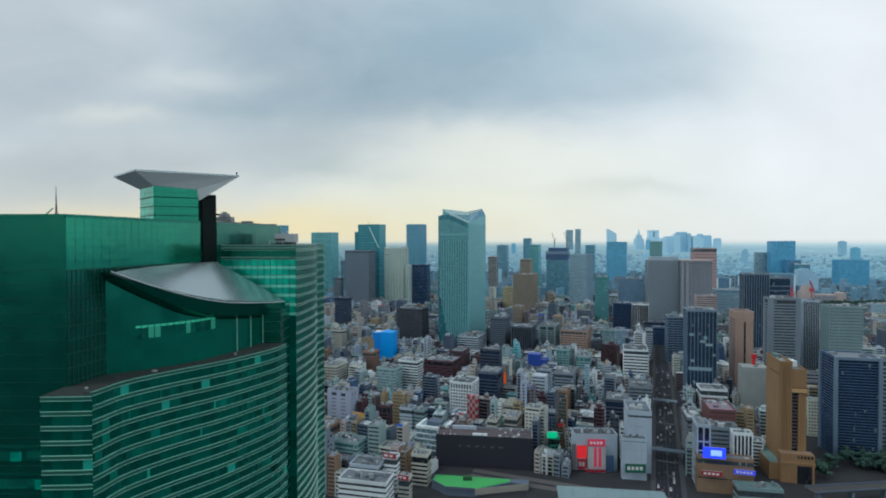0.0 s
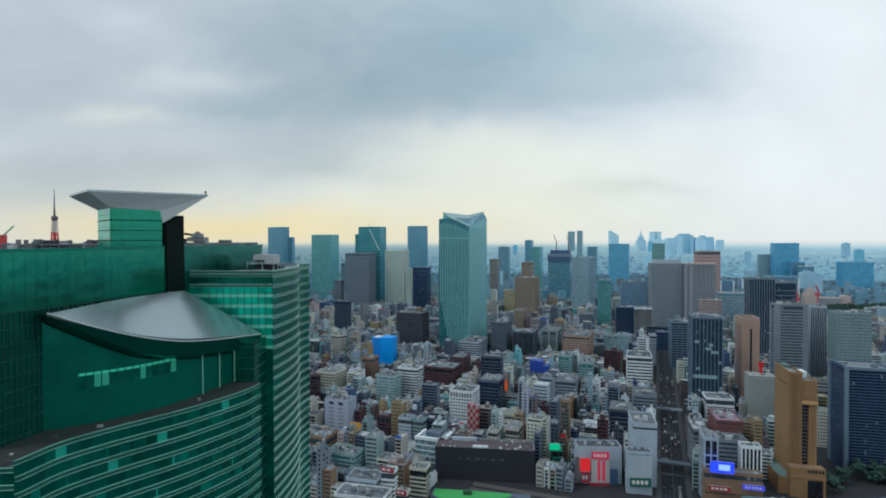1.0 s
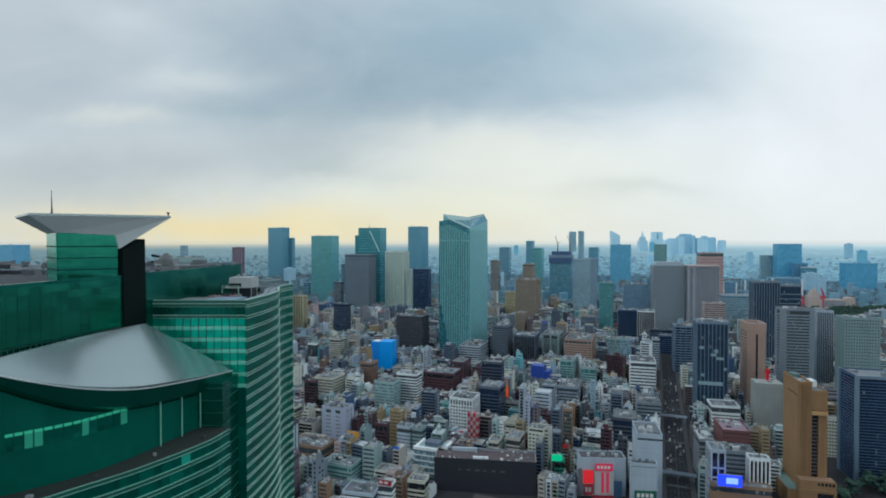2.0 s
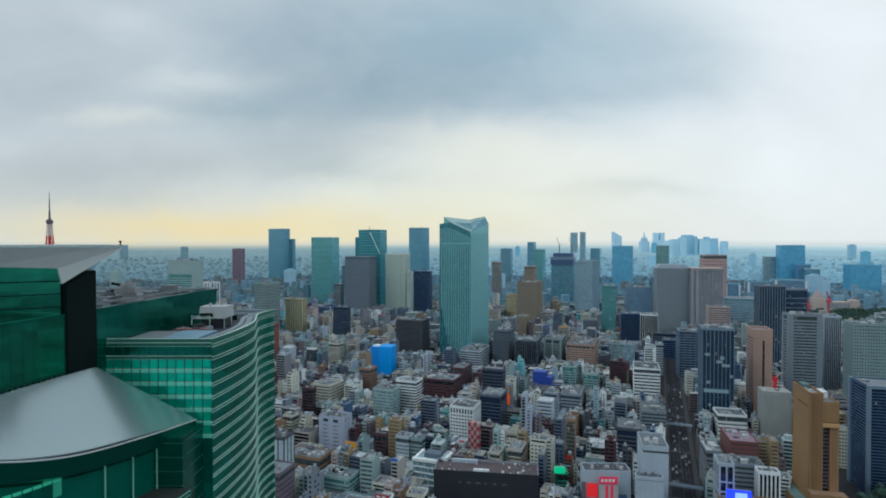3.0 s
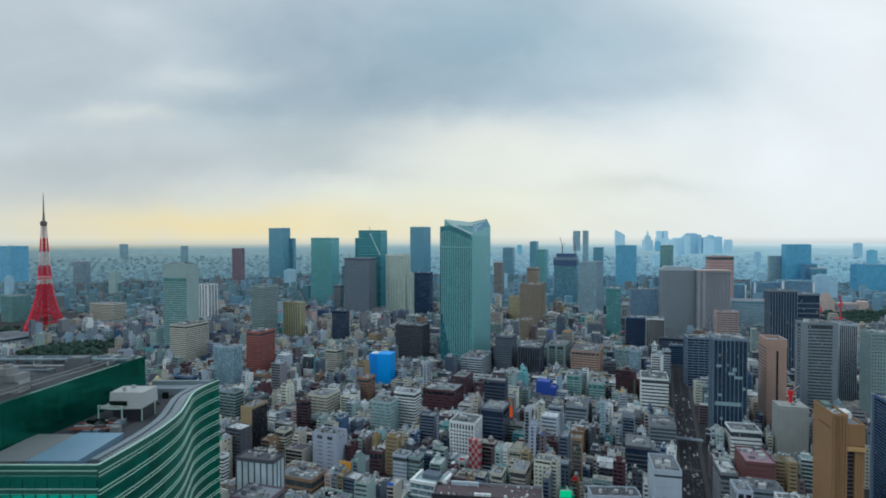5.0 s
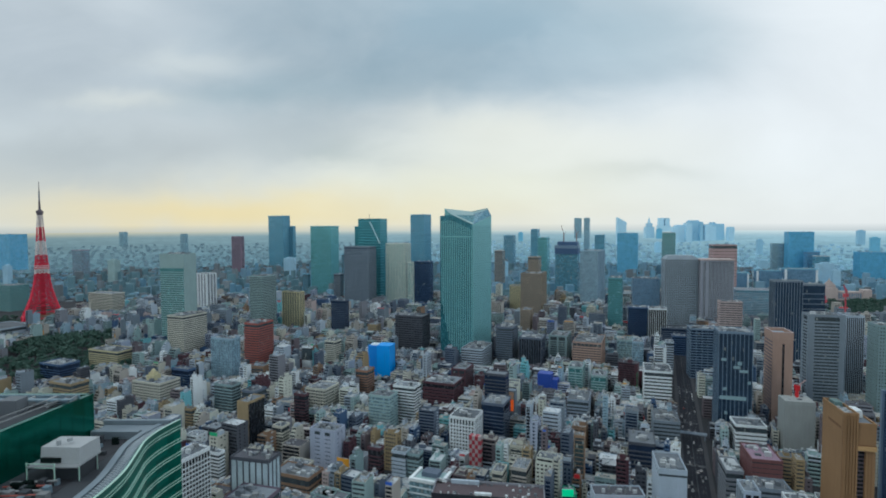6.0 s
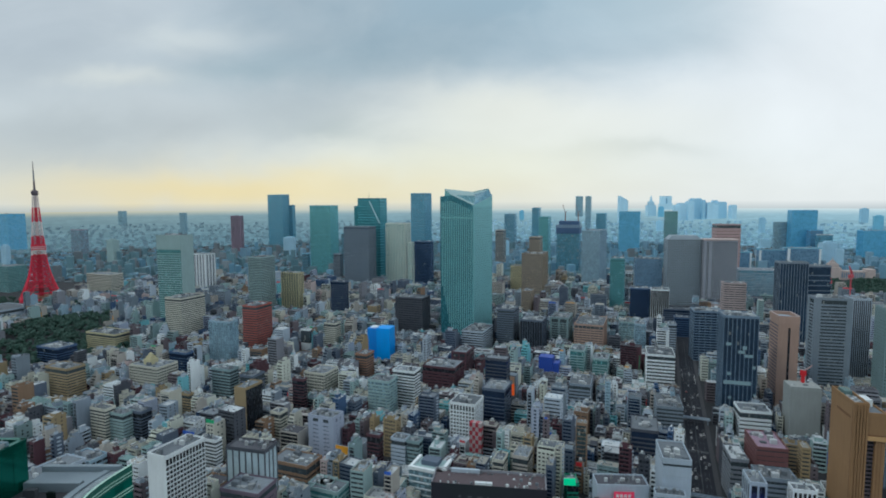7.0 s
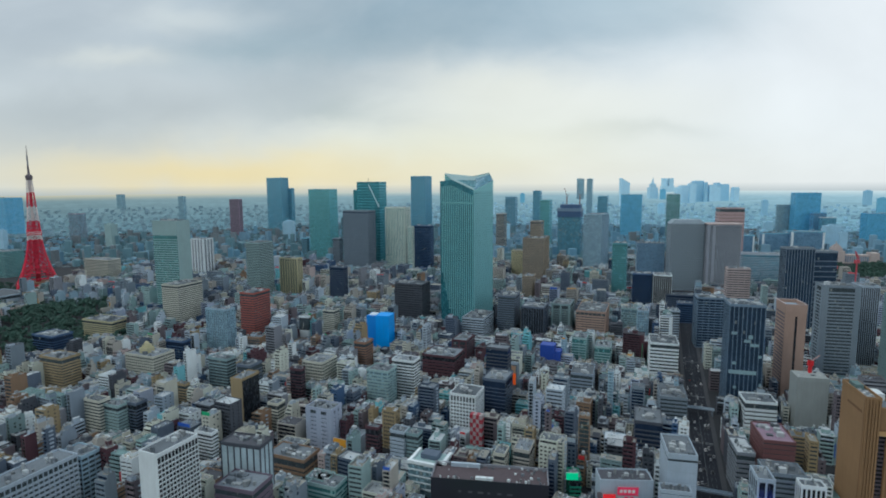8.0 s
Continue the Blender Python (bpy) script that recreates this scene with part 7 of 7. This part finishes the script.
def far_skyline():
    # skyline walls: both blues are paled by haze put into the colour
    pale = facade("far_hazed_pale_tower", (0.50, 0.68, 0.75), 0.6, 0.2, 0.2)
    blue = facade("far_hazed_blue_tower", (0.38, 0.59, 0.69), 0.6, 0.25, 0.2)
    spec = ((1992, 105, 258, blue), (2096, 70, 226, pale), (2186, 88, 230, blue), (1930, 60, 238, pale), (1872, 90, 222, pale), (2140, 40, 242, blue), (1815, 50, 208, pale), (2250, 50, 206, pale), (2040, 30, 246, blue), (2130, 60, 214, pale), (1950, 44, 220, blue))
    for x, w, h, m in spec:
        k = 0.88
        w, h = w * k * 0.8, 215 + (h - 215) * k
        ob = thing("far_office_tower", pose(x * k, (4400 + (x * 37 % 90)) * k, 0), "haze-pale blue office tower of the far skyline cluster", "skyscraper", "far skyline towers")
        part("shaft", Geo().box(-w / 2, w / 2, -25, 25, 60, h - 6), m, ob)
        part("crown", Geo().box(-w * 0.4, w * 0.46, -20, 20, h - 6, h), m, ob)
    ob = thing("spire_tower", pose(1536, 4200, 0), "stepped tower with a pointed spire on the far skyline", "skyscraper")
    part("shaft", Geo().box(-30, 30, -30, 30, 110, 205), pale, ob)
    part("upper_stage", Geo().box(-19, 19, -19, 19, 205, 232), pale, ob)
    part("spire", Geo().cyl(0, 0, 232, 280, 13, 1.0, 8), pale, ob)
    ob = thing("twin_tower", pose(1764, 4500, 0), "haze-pale twin-topped city tower on the far skyline", "skyscraper")
    part("shaft", Geo().box(-48, 48, -25, 25, 120, 215), pale, ob)
    for s in (-1, 1):
        part("twin_top", Geo().box(s * 24 - 18, s * 24 + 18, -20, 20, 215, 275), pale, ob)
    ob = thing("pointed_tower", pose(1230, 3900, 0), "haze-pale tower with a slanting top on the far skyline", "skyscraper")
    part("shaft", Geo().prism([(-29, -25, 60), (29, -25, 60), (29, 25, 60), (-29, 25, 60)], [(-29, -25, 274), (29, -25, 240), (29, 25, 240), (-29, 25, 274)]), pale, ob)
    rnd = random.Random(77)
    for k in range(40):
        a = rnd.uniform(-0.68, 0.68)
        r = rnd.uniform(2300, 4500)
        x, y = r * math.sin(a), r * math.cos(a)
        if not free(x, y, 30) or (x < 0 and r > 3000):
            continue
        z = rise(r)
        h = rnd.uniform(40, 95)
        w = rnd.uniform(22, 48)
        ob = thing("far_high_rise", pose(x, y, 0, 0, 0, rnd.uniform(-30, 0)), "hazy blue-grey high-rise standing far out in the city", "building", "far high-rises")
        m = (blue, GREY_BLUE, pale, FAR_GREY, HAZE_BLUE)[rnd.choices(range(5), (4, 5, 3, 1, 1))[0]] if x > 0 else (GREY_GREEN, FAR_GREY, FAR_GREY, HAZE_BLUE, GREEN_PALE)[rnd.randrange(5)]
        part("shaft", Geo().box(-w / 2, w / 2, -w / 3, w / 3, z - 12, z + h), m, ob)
        part("roof_storey", Geo().box(-w / 4, w / 4, -w / 5, w / 5, z + h, z + h + 5), m, ob)


def corner_piers(ob, w2, d2, h):
    """Pale corner piers and a pale roof edge."""
    for x, y in ((-w2, -d2), (w2, -d2), (-w2, d2), (w2, d2)):
        part("corner_pier", Geo().box(x - 1.4, x + 1.4, y - 1.4, y + 1.4, 0, h + 1), STEEL_BLUE, ob)
    part("roof_edge", Geo().box(-w2 - 0.6, w2 + 0.6, -d2 - 0.6, -d2 + 0.4, h - 1.2, h + 1.4), STEEL_BLUE, ob)


def expressway():
    ob = thing("elevated_road", pose(350, 386, 0, 0, 0, 6), "grey elevated road on concrete columns among dark trees", "road")
    part("deck", Geo().box(-75, 85, -5.5, 5.5, 10.4, 11.6), plain("expressway_deck", (0.05, 0.053, 0.058), 0.85), ob)
    for s in (-1, 1):
        part("barrier", Geo().box(-75, 85, s * 5.5 - 0.2, s * 5.5 + 0.2, 11.6, 12.8), SLATE, ob)
    for k in range(6):
        part("column", Geo().box(-70 + k * 28, -67.5 + k * 28, -2, 2, 0, 10.4), GREY, ob)


def flat_sign(x, y, z0, z1, w, m, label, rot=-21.0, name="sign_panel", emit=False, bars=0, bar_mat=None):
    """A sign box on its steel posts fixed to a front."""
    ob = thing(name, pose(x, y, 0, 0, 0, rot), label, "sign")
    part("panel", Geo().box(-w / 2, w / 2, -0.35, 0.35, z0, z1), m, ob)
    for z in (z0 - 0.2, z1):
        part("frame_rail", Geo().box(-w / 2 - 0.15, w / 2 + 0.15, -0.25, 0.45, z, z + 0.2), PLANT, ob)
    for s in (-1, 1):
        part("bracket", Geo().box(s * w * 0.35 - 0.15, s * w * 0.35 + 0.15, 0.35, 2.2, (z0 + z1) / 2 - 0.2, (z0 + z1) / 2 + 0.2), PLANT, ob)
    for k in range(bars):
        bx = -w * 0.4 + w * 0.8 * k / bars
        part("lettering_bar", Geo().box(bx, bx + w * 0.55 / bars, -0.42, -0.35, z0 + (z1 - z0) * 0.3, z0 + (z1 - z0) * 0.7), bar_mat or ACCENTS[1], ob)
    return ob


def signs():
    red, white, blue, _, orange = ACCENTS
    wine = plain("wine_red_panel", (0.30, 0.02, 0.04), 0.5)
    green_dark = plain("dark_green_sign", (0.01, 0.12, 0.09), 0.5)
    hot = glow("lit_red_sign", (0.80, 0.02, 0.03), 0.30)
    pink = glow("lit_pink_sign", (0.66, 0.03, 0.10), 0.20)
    led = glow("blue_video_screen", (0.02, 0.05, 0.9), 1.1)
    panel = plain("pale_sign_panel", (0.42, 0.43, 0.44), 0.5)
    flat_sign(118.2, 439.4, 12.0, 23.0, 8.4, hot, "bright red lit sign on a store front", rot=-3)
    flat_sign(118.5, 439.3, 2.3, 11.5, 7.0, wine, "dull wine-red poster wall under a lit sign", rot=-3, bars=2, bar_mat=panel)
    flat_sign(111.4, 439.8, 2.0, 24.0, 3.4, DARK_BROWN, "narrow dark sign column at a store corner", rot=-3)
    flat_sign(130.9, 438.6, 22.6, 28.6, 14.4, pink, "pink-red lit sign board with pale bars on a store", rot=-3, bars=4)
    s = flat_sign(131.0, 439.0, 3.4, 22.2, 15.4, panel, "tall pale panel with two red stripes on a store front", rot=-3)
    for x in (-2.4, 1.6):
        part("red_stripe", Geo().box(x, x + 2.3, -0.46, -0.35, 4.4, 21.4), pink, s)
    flat_sign(129.5, 437.5, 0.5, 3.0, 17.4, wine, "low wine-red canopy sign over a street", rot=-3)
    # no sign here: a dark panel gives the shade of an opening
    flat_sign(142.2, 439.2, 0.4, 14.0, 7.0, NAVY, "dark panel put in for a shaded opening in a store front", rot=-3)
    s = flat_sign(211.5, 396, 29, 37.5, 16.5, led, "bright blue video screen on a brown block", rot=-14, name="video_screen")
    part("screen_shape", Geo().box(-2.5, 5.5, -0.42, -0.35, 31, 35.5), glow("pale_blue_screen_light", (0.25, 0.4, 0.95), 1.0), s)
    flat_sign(233, 391, 18, 21.5, 15, glow("lit_blue_sign", (0.04, 0.05, 0.6), 0.6), "long blue lit sign above a street", rot=-14, bars=5)
    flat_sign(210, 396.5, 14.5, 18.5, 15, wine, "dark red shop sign above a street", rot=-14, bars=4)
    flat_sign(157.9, 419.7, 7.5, 15.0, 16.9, green_dark, "green sign panel with pale lettering bars", rot=-4, bars=4)
    flat_sign(-45, 401, 28, 32, 11, wine, "red roof sign on a white building", rot=-21, bars=2)
    flat_sign(-33, 385, 17.5, 21.5, 8.5, wine, "red sign panel on a cream building", rot=-21, bars=2)
    flat_sign(96.4, 459.0, 22.5, 28.1, 8.9, glow("lit_green_sign", (0.02, 0.62, 0.28), 0.35), "bright green roof sign on a slim building", rot=-3)
    flat_sign(-86.6, 510.4, 23.0, 30.0, 12.0, orange, "orange-yellow sign board on a low roof", rot=-21)
    # corner building roof band
    ob = thing("corner_glass_building", pose(-10, 484, 0, 0, 0, -21), "pale blue glass corner building with a thick white roof band", "building")
    part("band", Geo().box(-15, 14, -10.5, -8, 25, 27.6).box(11.5, 14, -8, 13, 25, 27.6).box(-15, -12.6, -8, 13, 25, 27), WHITE, ob)
    part("green_deck", Geo().box(-12.5, 11.4, -7.9, 12.8, 24.2, 25.2), GREEN_PALE, ob)
    part("penthouse", Geo().box(-8, 6, 0, 10, 25.2, 29), SLATE, ob)
    part("body", Geo().box(-14.5, 13.5, -10, 12.5, 0, 24.2), GLASS_PALE, ob)
    for z in (5, 10, 15, 20):
        part("spandrel", Geo().box(-14.7, 13.7, -10.2, 12.7, z, z + 1.2), WHITE, ob)
    # chequered mast
    ob = thing("chequered_mast", pose(30, 541, 0, 0, 0, -21), "dark red and pale chequered sign tower", "sign")
    pale = plain("dull_chequer_white", (0.34, 0.31, 0.32), 0.6)
    for k in range(8):
        for j in range(4):
            part("chequer", Geo().box(-5.6 + j * 2.8, -2.8 + j * 2.8, -3, 3, 7 + k * 3.9, 10.9 + k * 3.9), wine if (k + j) % 2 else pale, ob)
    part("base", Geo().box(-5.5, 5.5, -2.9, 2.9, 0, 7), GREY, ob)
    # flame-coloured banner building and blue sheeting
    ob = thing("orange_banner_building", pose(78, 673, 0, 0, 0, -21), "slim building with an orange-red banner front", "building")
    part("body", Geo().box(-5.5, 5.5, -5, 6, 0, 40), GREY_WARM, ob)
    part("banner", Geo().box(-4.0, 4.0, -5.3, -5.0, 17, 30), glow("lit_orange_banner", (0.9, 0.13, 0.02), 0.35), ob)
    part("pale_banner", Geo().box(-4.0, 4.0, -5.3, -5.0, 30, 39), plain("banner_peach", (0.7, 0.45, 0.3), 0.6), ob)
    ob = thing("blue_sheeted_house", pose(138, 764, 0, 0, 0, -21), "low building under deep blue sheeting", "building")
    m = plain("deep_blue_sheeting", (0.02, 0.065, 0.36), 0.5)
    part("sheeting", Geo().box(-13, 5, -8, 8, 0, 35), m, ob)
    part("low_sheeting", Geo().box(5, 13, -7, 8, 0, 28), m, ob)


def railway_roof():
    ob = thing("station_roof", pose(126, 374, 0, 0, 0, -8), "long grey-green station roof", "roof")
    part("roof_sheet", Geo().box(-42, 38, -14, 12, 9.2, 9.8), GREY_GREEN, ob)
    part("station_wall", Geo().box(-41, 37, -13, 11, 0, 9.2), SLATE, ob)
    for k in range(9):
        part("roof_rib", Geo().box(-40 + k * 9.4, -39.4 + k * 9.4, -14, 12, 9.8, 10.1), GREY, ob)


def make_car(color):
    ob = thing("car", pose(0, 0, 0), "small car standing on the avenue", "car", "cars on the avenue")
    g = Geo().prism([(-0.85, -2.1, 0.3), (0.85, -2.1, 0.3), (0.85, 2.1, 0.3), (-0.85, 2.1, 0.3)], [(-0.82, -2.05, 0.85), (0.82, -2.05, 0.85), (0.82, 2.05, 0.85), (-0.82, 2.05, 0.85)])
    part("body", g, color, ob)
    part("cabin", Geo().prism([(-0.78, -1.2, 0.85), (0.78, -1.2, 0.85), (0.78, 1.5, 0.85), (-0.78, 1.5, 0.85)], [(-0.62, -0.5, 1.45), (0.62, -0.5, 1.45), (0.62, 1.1, 1.45), (-0.62, 1.1, 1.45)]), GLASS_BLACK, ob)
    part("roof_panel", Geo().box(-0.6, 0.6, -0.45, 1.05, 1.45, 1.5), color, ob)
    return ob


def cars():
    rnd = random.Random(12)
    tints = (("white", (0.7, 0.7, 0.7)), ("black", (0.03, 0.03, 0.035)), ("silver", (0.4, 0.42, 0.44)), ("red", (0.4, 0.03, 0.03)))
    kinds = []
    for word, c in tints:
        k = make_car(plain(f"{word}_car_paint", c, 0.3, 0.2))
        k["label"] = f"small {word} car standing on the avenue"
        kinds.append(k)
    spots = []
    for lane in (-7.6, -4.6, -1.6, 1.6, 4.6, 7.6):
        q = 395 + rnd.uniform(0, 10)
        while q < 900:
            spots.append((lane, q))
            q += rnd.choice((7, 8, 9, 14, 26, 45))
    rnd.shuffle(spots)
    for i, (lane, q) in enumerate(spots[:74]):
        x, y = plan(AVE + lane, q)
        m = pose(x, y, 0.02, 0, 0, GRID)
        if i < len(kinds):
            kinds[i].matrix_world = m
        else:
            copy_thing(kinds[rnd.choices(range(4), (3, 5, 4, 1))[0]], m)


def footbridge():
    x, y = plan(AVE, 514)
    ob = thing("footbridge", pose(x, y, 0, 0, 0, GRID), "grey steel footbridge across the avenue", "bridge")
    part("deck", Geo().box(-15, 15, -2, 2, 5.4, 6.0), GREY, ob)
    for s in (-1, 1):
        part("railing", Geo().box(-15, 15, s * 2 - 0.08, s * 2 + 0.08, 6.0, 7.1), GREY_LIGHT, ob)
        part("pillar", Geo().box(s * 13 - 0.5, s * 13 + 0.5, -1.5, 1.5, 0, 5.4), GREY, ob)
    x, y = plan(AVE, 682)
    copy_thing(ob, pose(x, y, 0, 0, 0, GRID))


def trees():
    """Parks: trunks, and crowns of many uneven clumps."""
    rnd = random.Random(6)
    leaf, t, b = material("park_foliage")
    isl = N(t, "ShaderNodeNewGeometry")
    k = M(t, "ADD", 0.8, M(t, "MULTIPLY", isl.outputs["Random Per Island"], 0.45))
    nn = noise_tex(t, isl.outputs["Position"], 0.9, 3, 0.7)
    k = M(t, "MULTIPLY", k, M(t, "ADD", 0.5, nn))
    t.links.new(mix(t, 1.0, (0.020, 0.062, 0.048), k, "MULTIPLY"), b.inputs["Base Color"])
    b.inputs["Roughness"].default_value = 0.8
    bark = plain("tree_bark", (0.07, 0.05, 0.04), 0.9)
    phi = (1 + 5 ** 0.5) / 2
    ico = [Vector(v).normalized() for v in ((-1, phi, 0), (1, phi, 0), (-1, -phi, 0), (1, -phi, 0), (0, -1, phi), (0, 1, phi), (0, -1, -phi), (0, 1, -phi), (phi, 0, -1), (phi, 0, 1), (-phi, 0, -1), (-phi, 0, 1))]
    tri = ((0, 11, 5), (0, 5, 1), (0, 1, 7), (0, 7, 10), (0, 10, 11), (1, 5, 9), (5, 11, 4), (11, 10, 2), (10, 7, 6), (7, 1, 8), (3, 9, 4), (3, 4, 2), (3, 2, 6), (3, 6, 8), (3, 8, 9), (4, 9, 5), (2, 4, 11), (6, 2, 10), (8, 6, 7), (9, 8, 1))
    zones = [(-560, 1010, 60, 90), (-620, 1220, 90, 120), (-430, 930, 40, 40), (-860, 1390, 80, 90), (370, 430, 30, 60), (335, 425, 18, 30), (420, 440, 26, 40), (-655, 905, 115, 300), (-720, 1075, 105, 220), (-980, 1290, 120, 160), (-800, 1130, 80, 90), (1010, 1390, 90, 170), (1180, 1540, 110, 150), (1290, 1600, 80, 120), (1080, 1470, 80, 110), (-150, 1400, 60, 40), (-480, 860, 50, 40), (-340, 700, 30, 20), (345, 404, 40, 70), (296, 392, 14, 18), (400, 400, 30, 30), (-330, 1080, 55, 60), (-70, 1130, 30, 25)]
    for cx, cy, r, n in zones:
        g = Geo()
        for _ in range(n):
            a, q = rnd.uniform(0, 6.28), r * rnd.random() ** 0.5
            x, y = cx + q * math.cos(a) * 1.3, cy + q * math.sin(a) * 0.8
            if not free(x, y, 1):
                continue
            h = rnd.uniform(9, 17)
            g.cyl(x, y, 0, h * 0.55, 0.35, 0.2, 6, mi=1)
            for _ in range(15):
                s = rnd.uniform(1.3, 3.0)
                px, py, pz = x + rnd.gauss(0, 2.2), y + rnd.gauss(0, 2.2), h * rnd.uniform(0.45, 1.0)
                k = len(g.v)
                for v in ico:
                    j = s * rnd.uniform(0.6, 1.25)
                    g.v.append((px + v.x * j, py + v.y * j, pz + v.z * j * 0.8))
                g.f += [tuple(k + i for i in f) for f in tri]
                g.m += [0] * 20
        tagged(new("park_trees", g.mesh("park_trees", [leaf, bark])), "dark green park trees with uneven crowns", "trees", kind="stuff")


rib_panels(ribbed_tower)
corner_piers(navy_tower, *navy_size)
expressway()
slab_tops()
slanted_tower()
crane_tower()
parliament()
far_red_cranes()
far_skyline()
signs()
railway_roof()
footbridge()
cars()
trees()
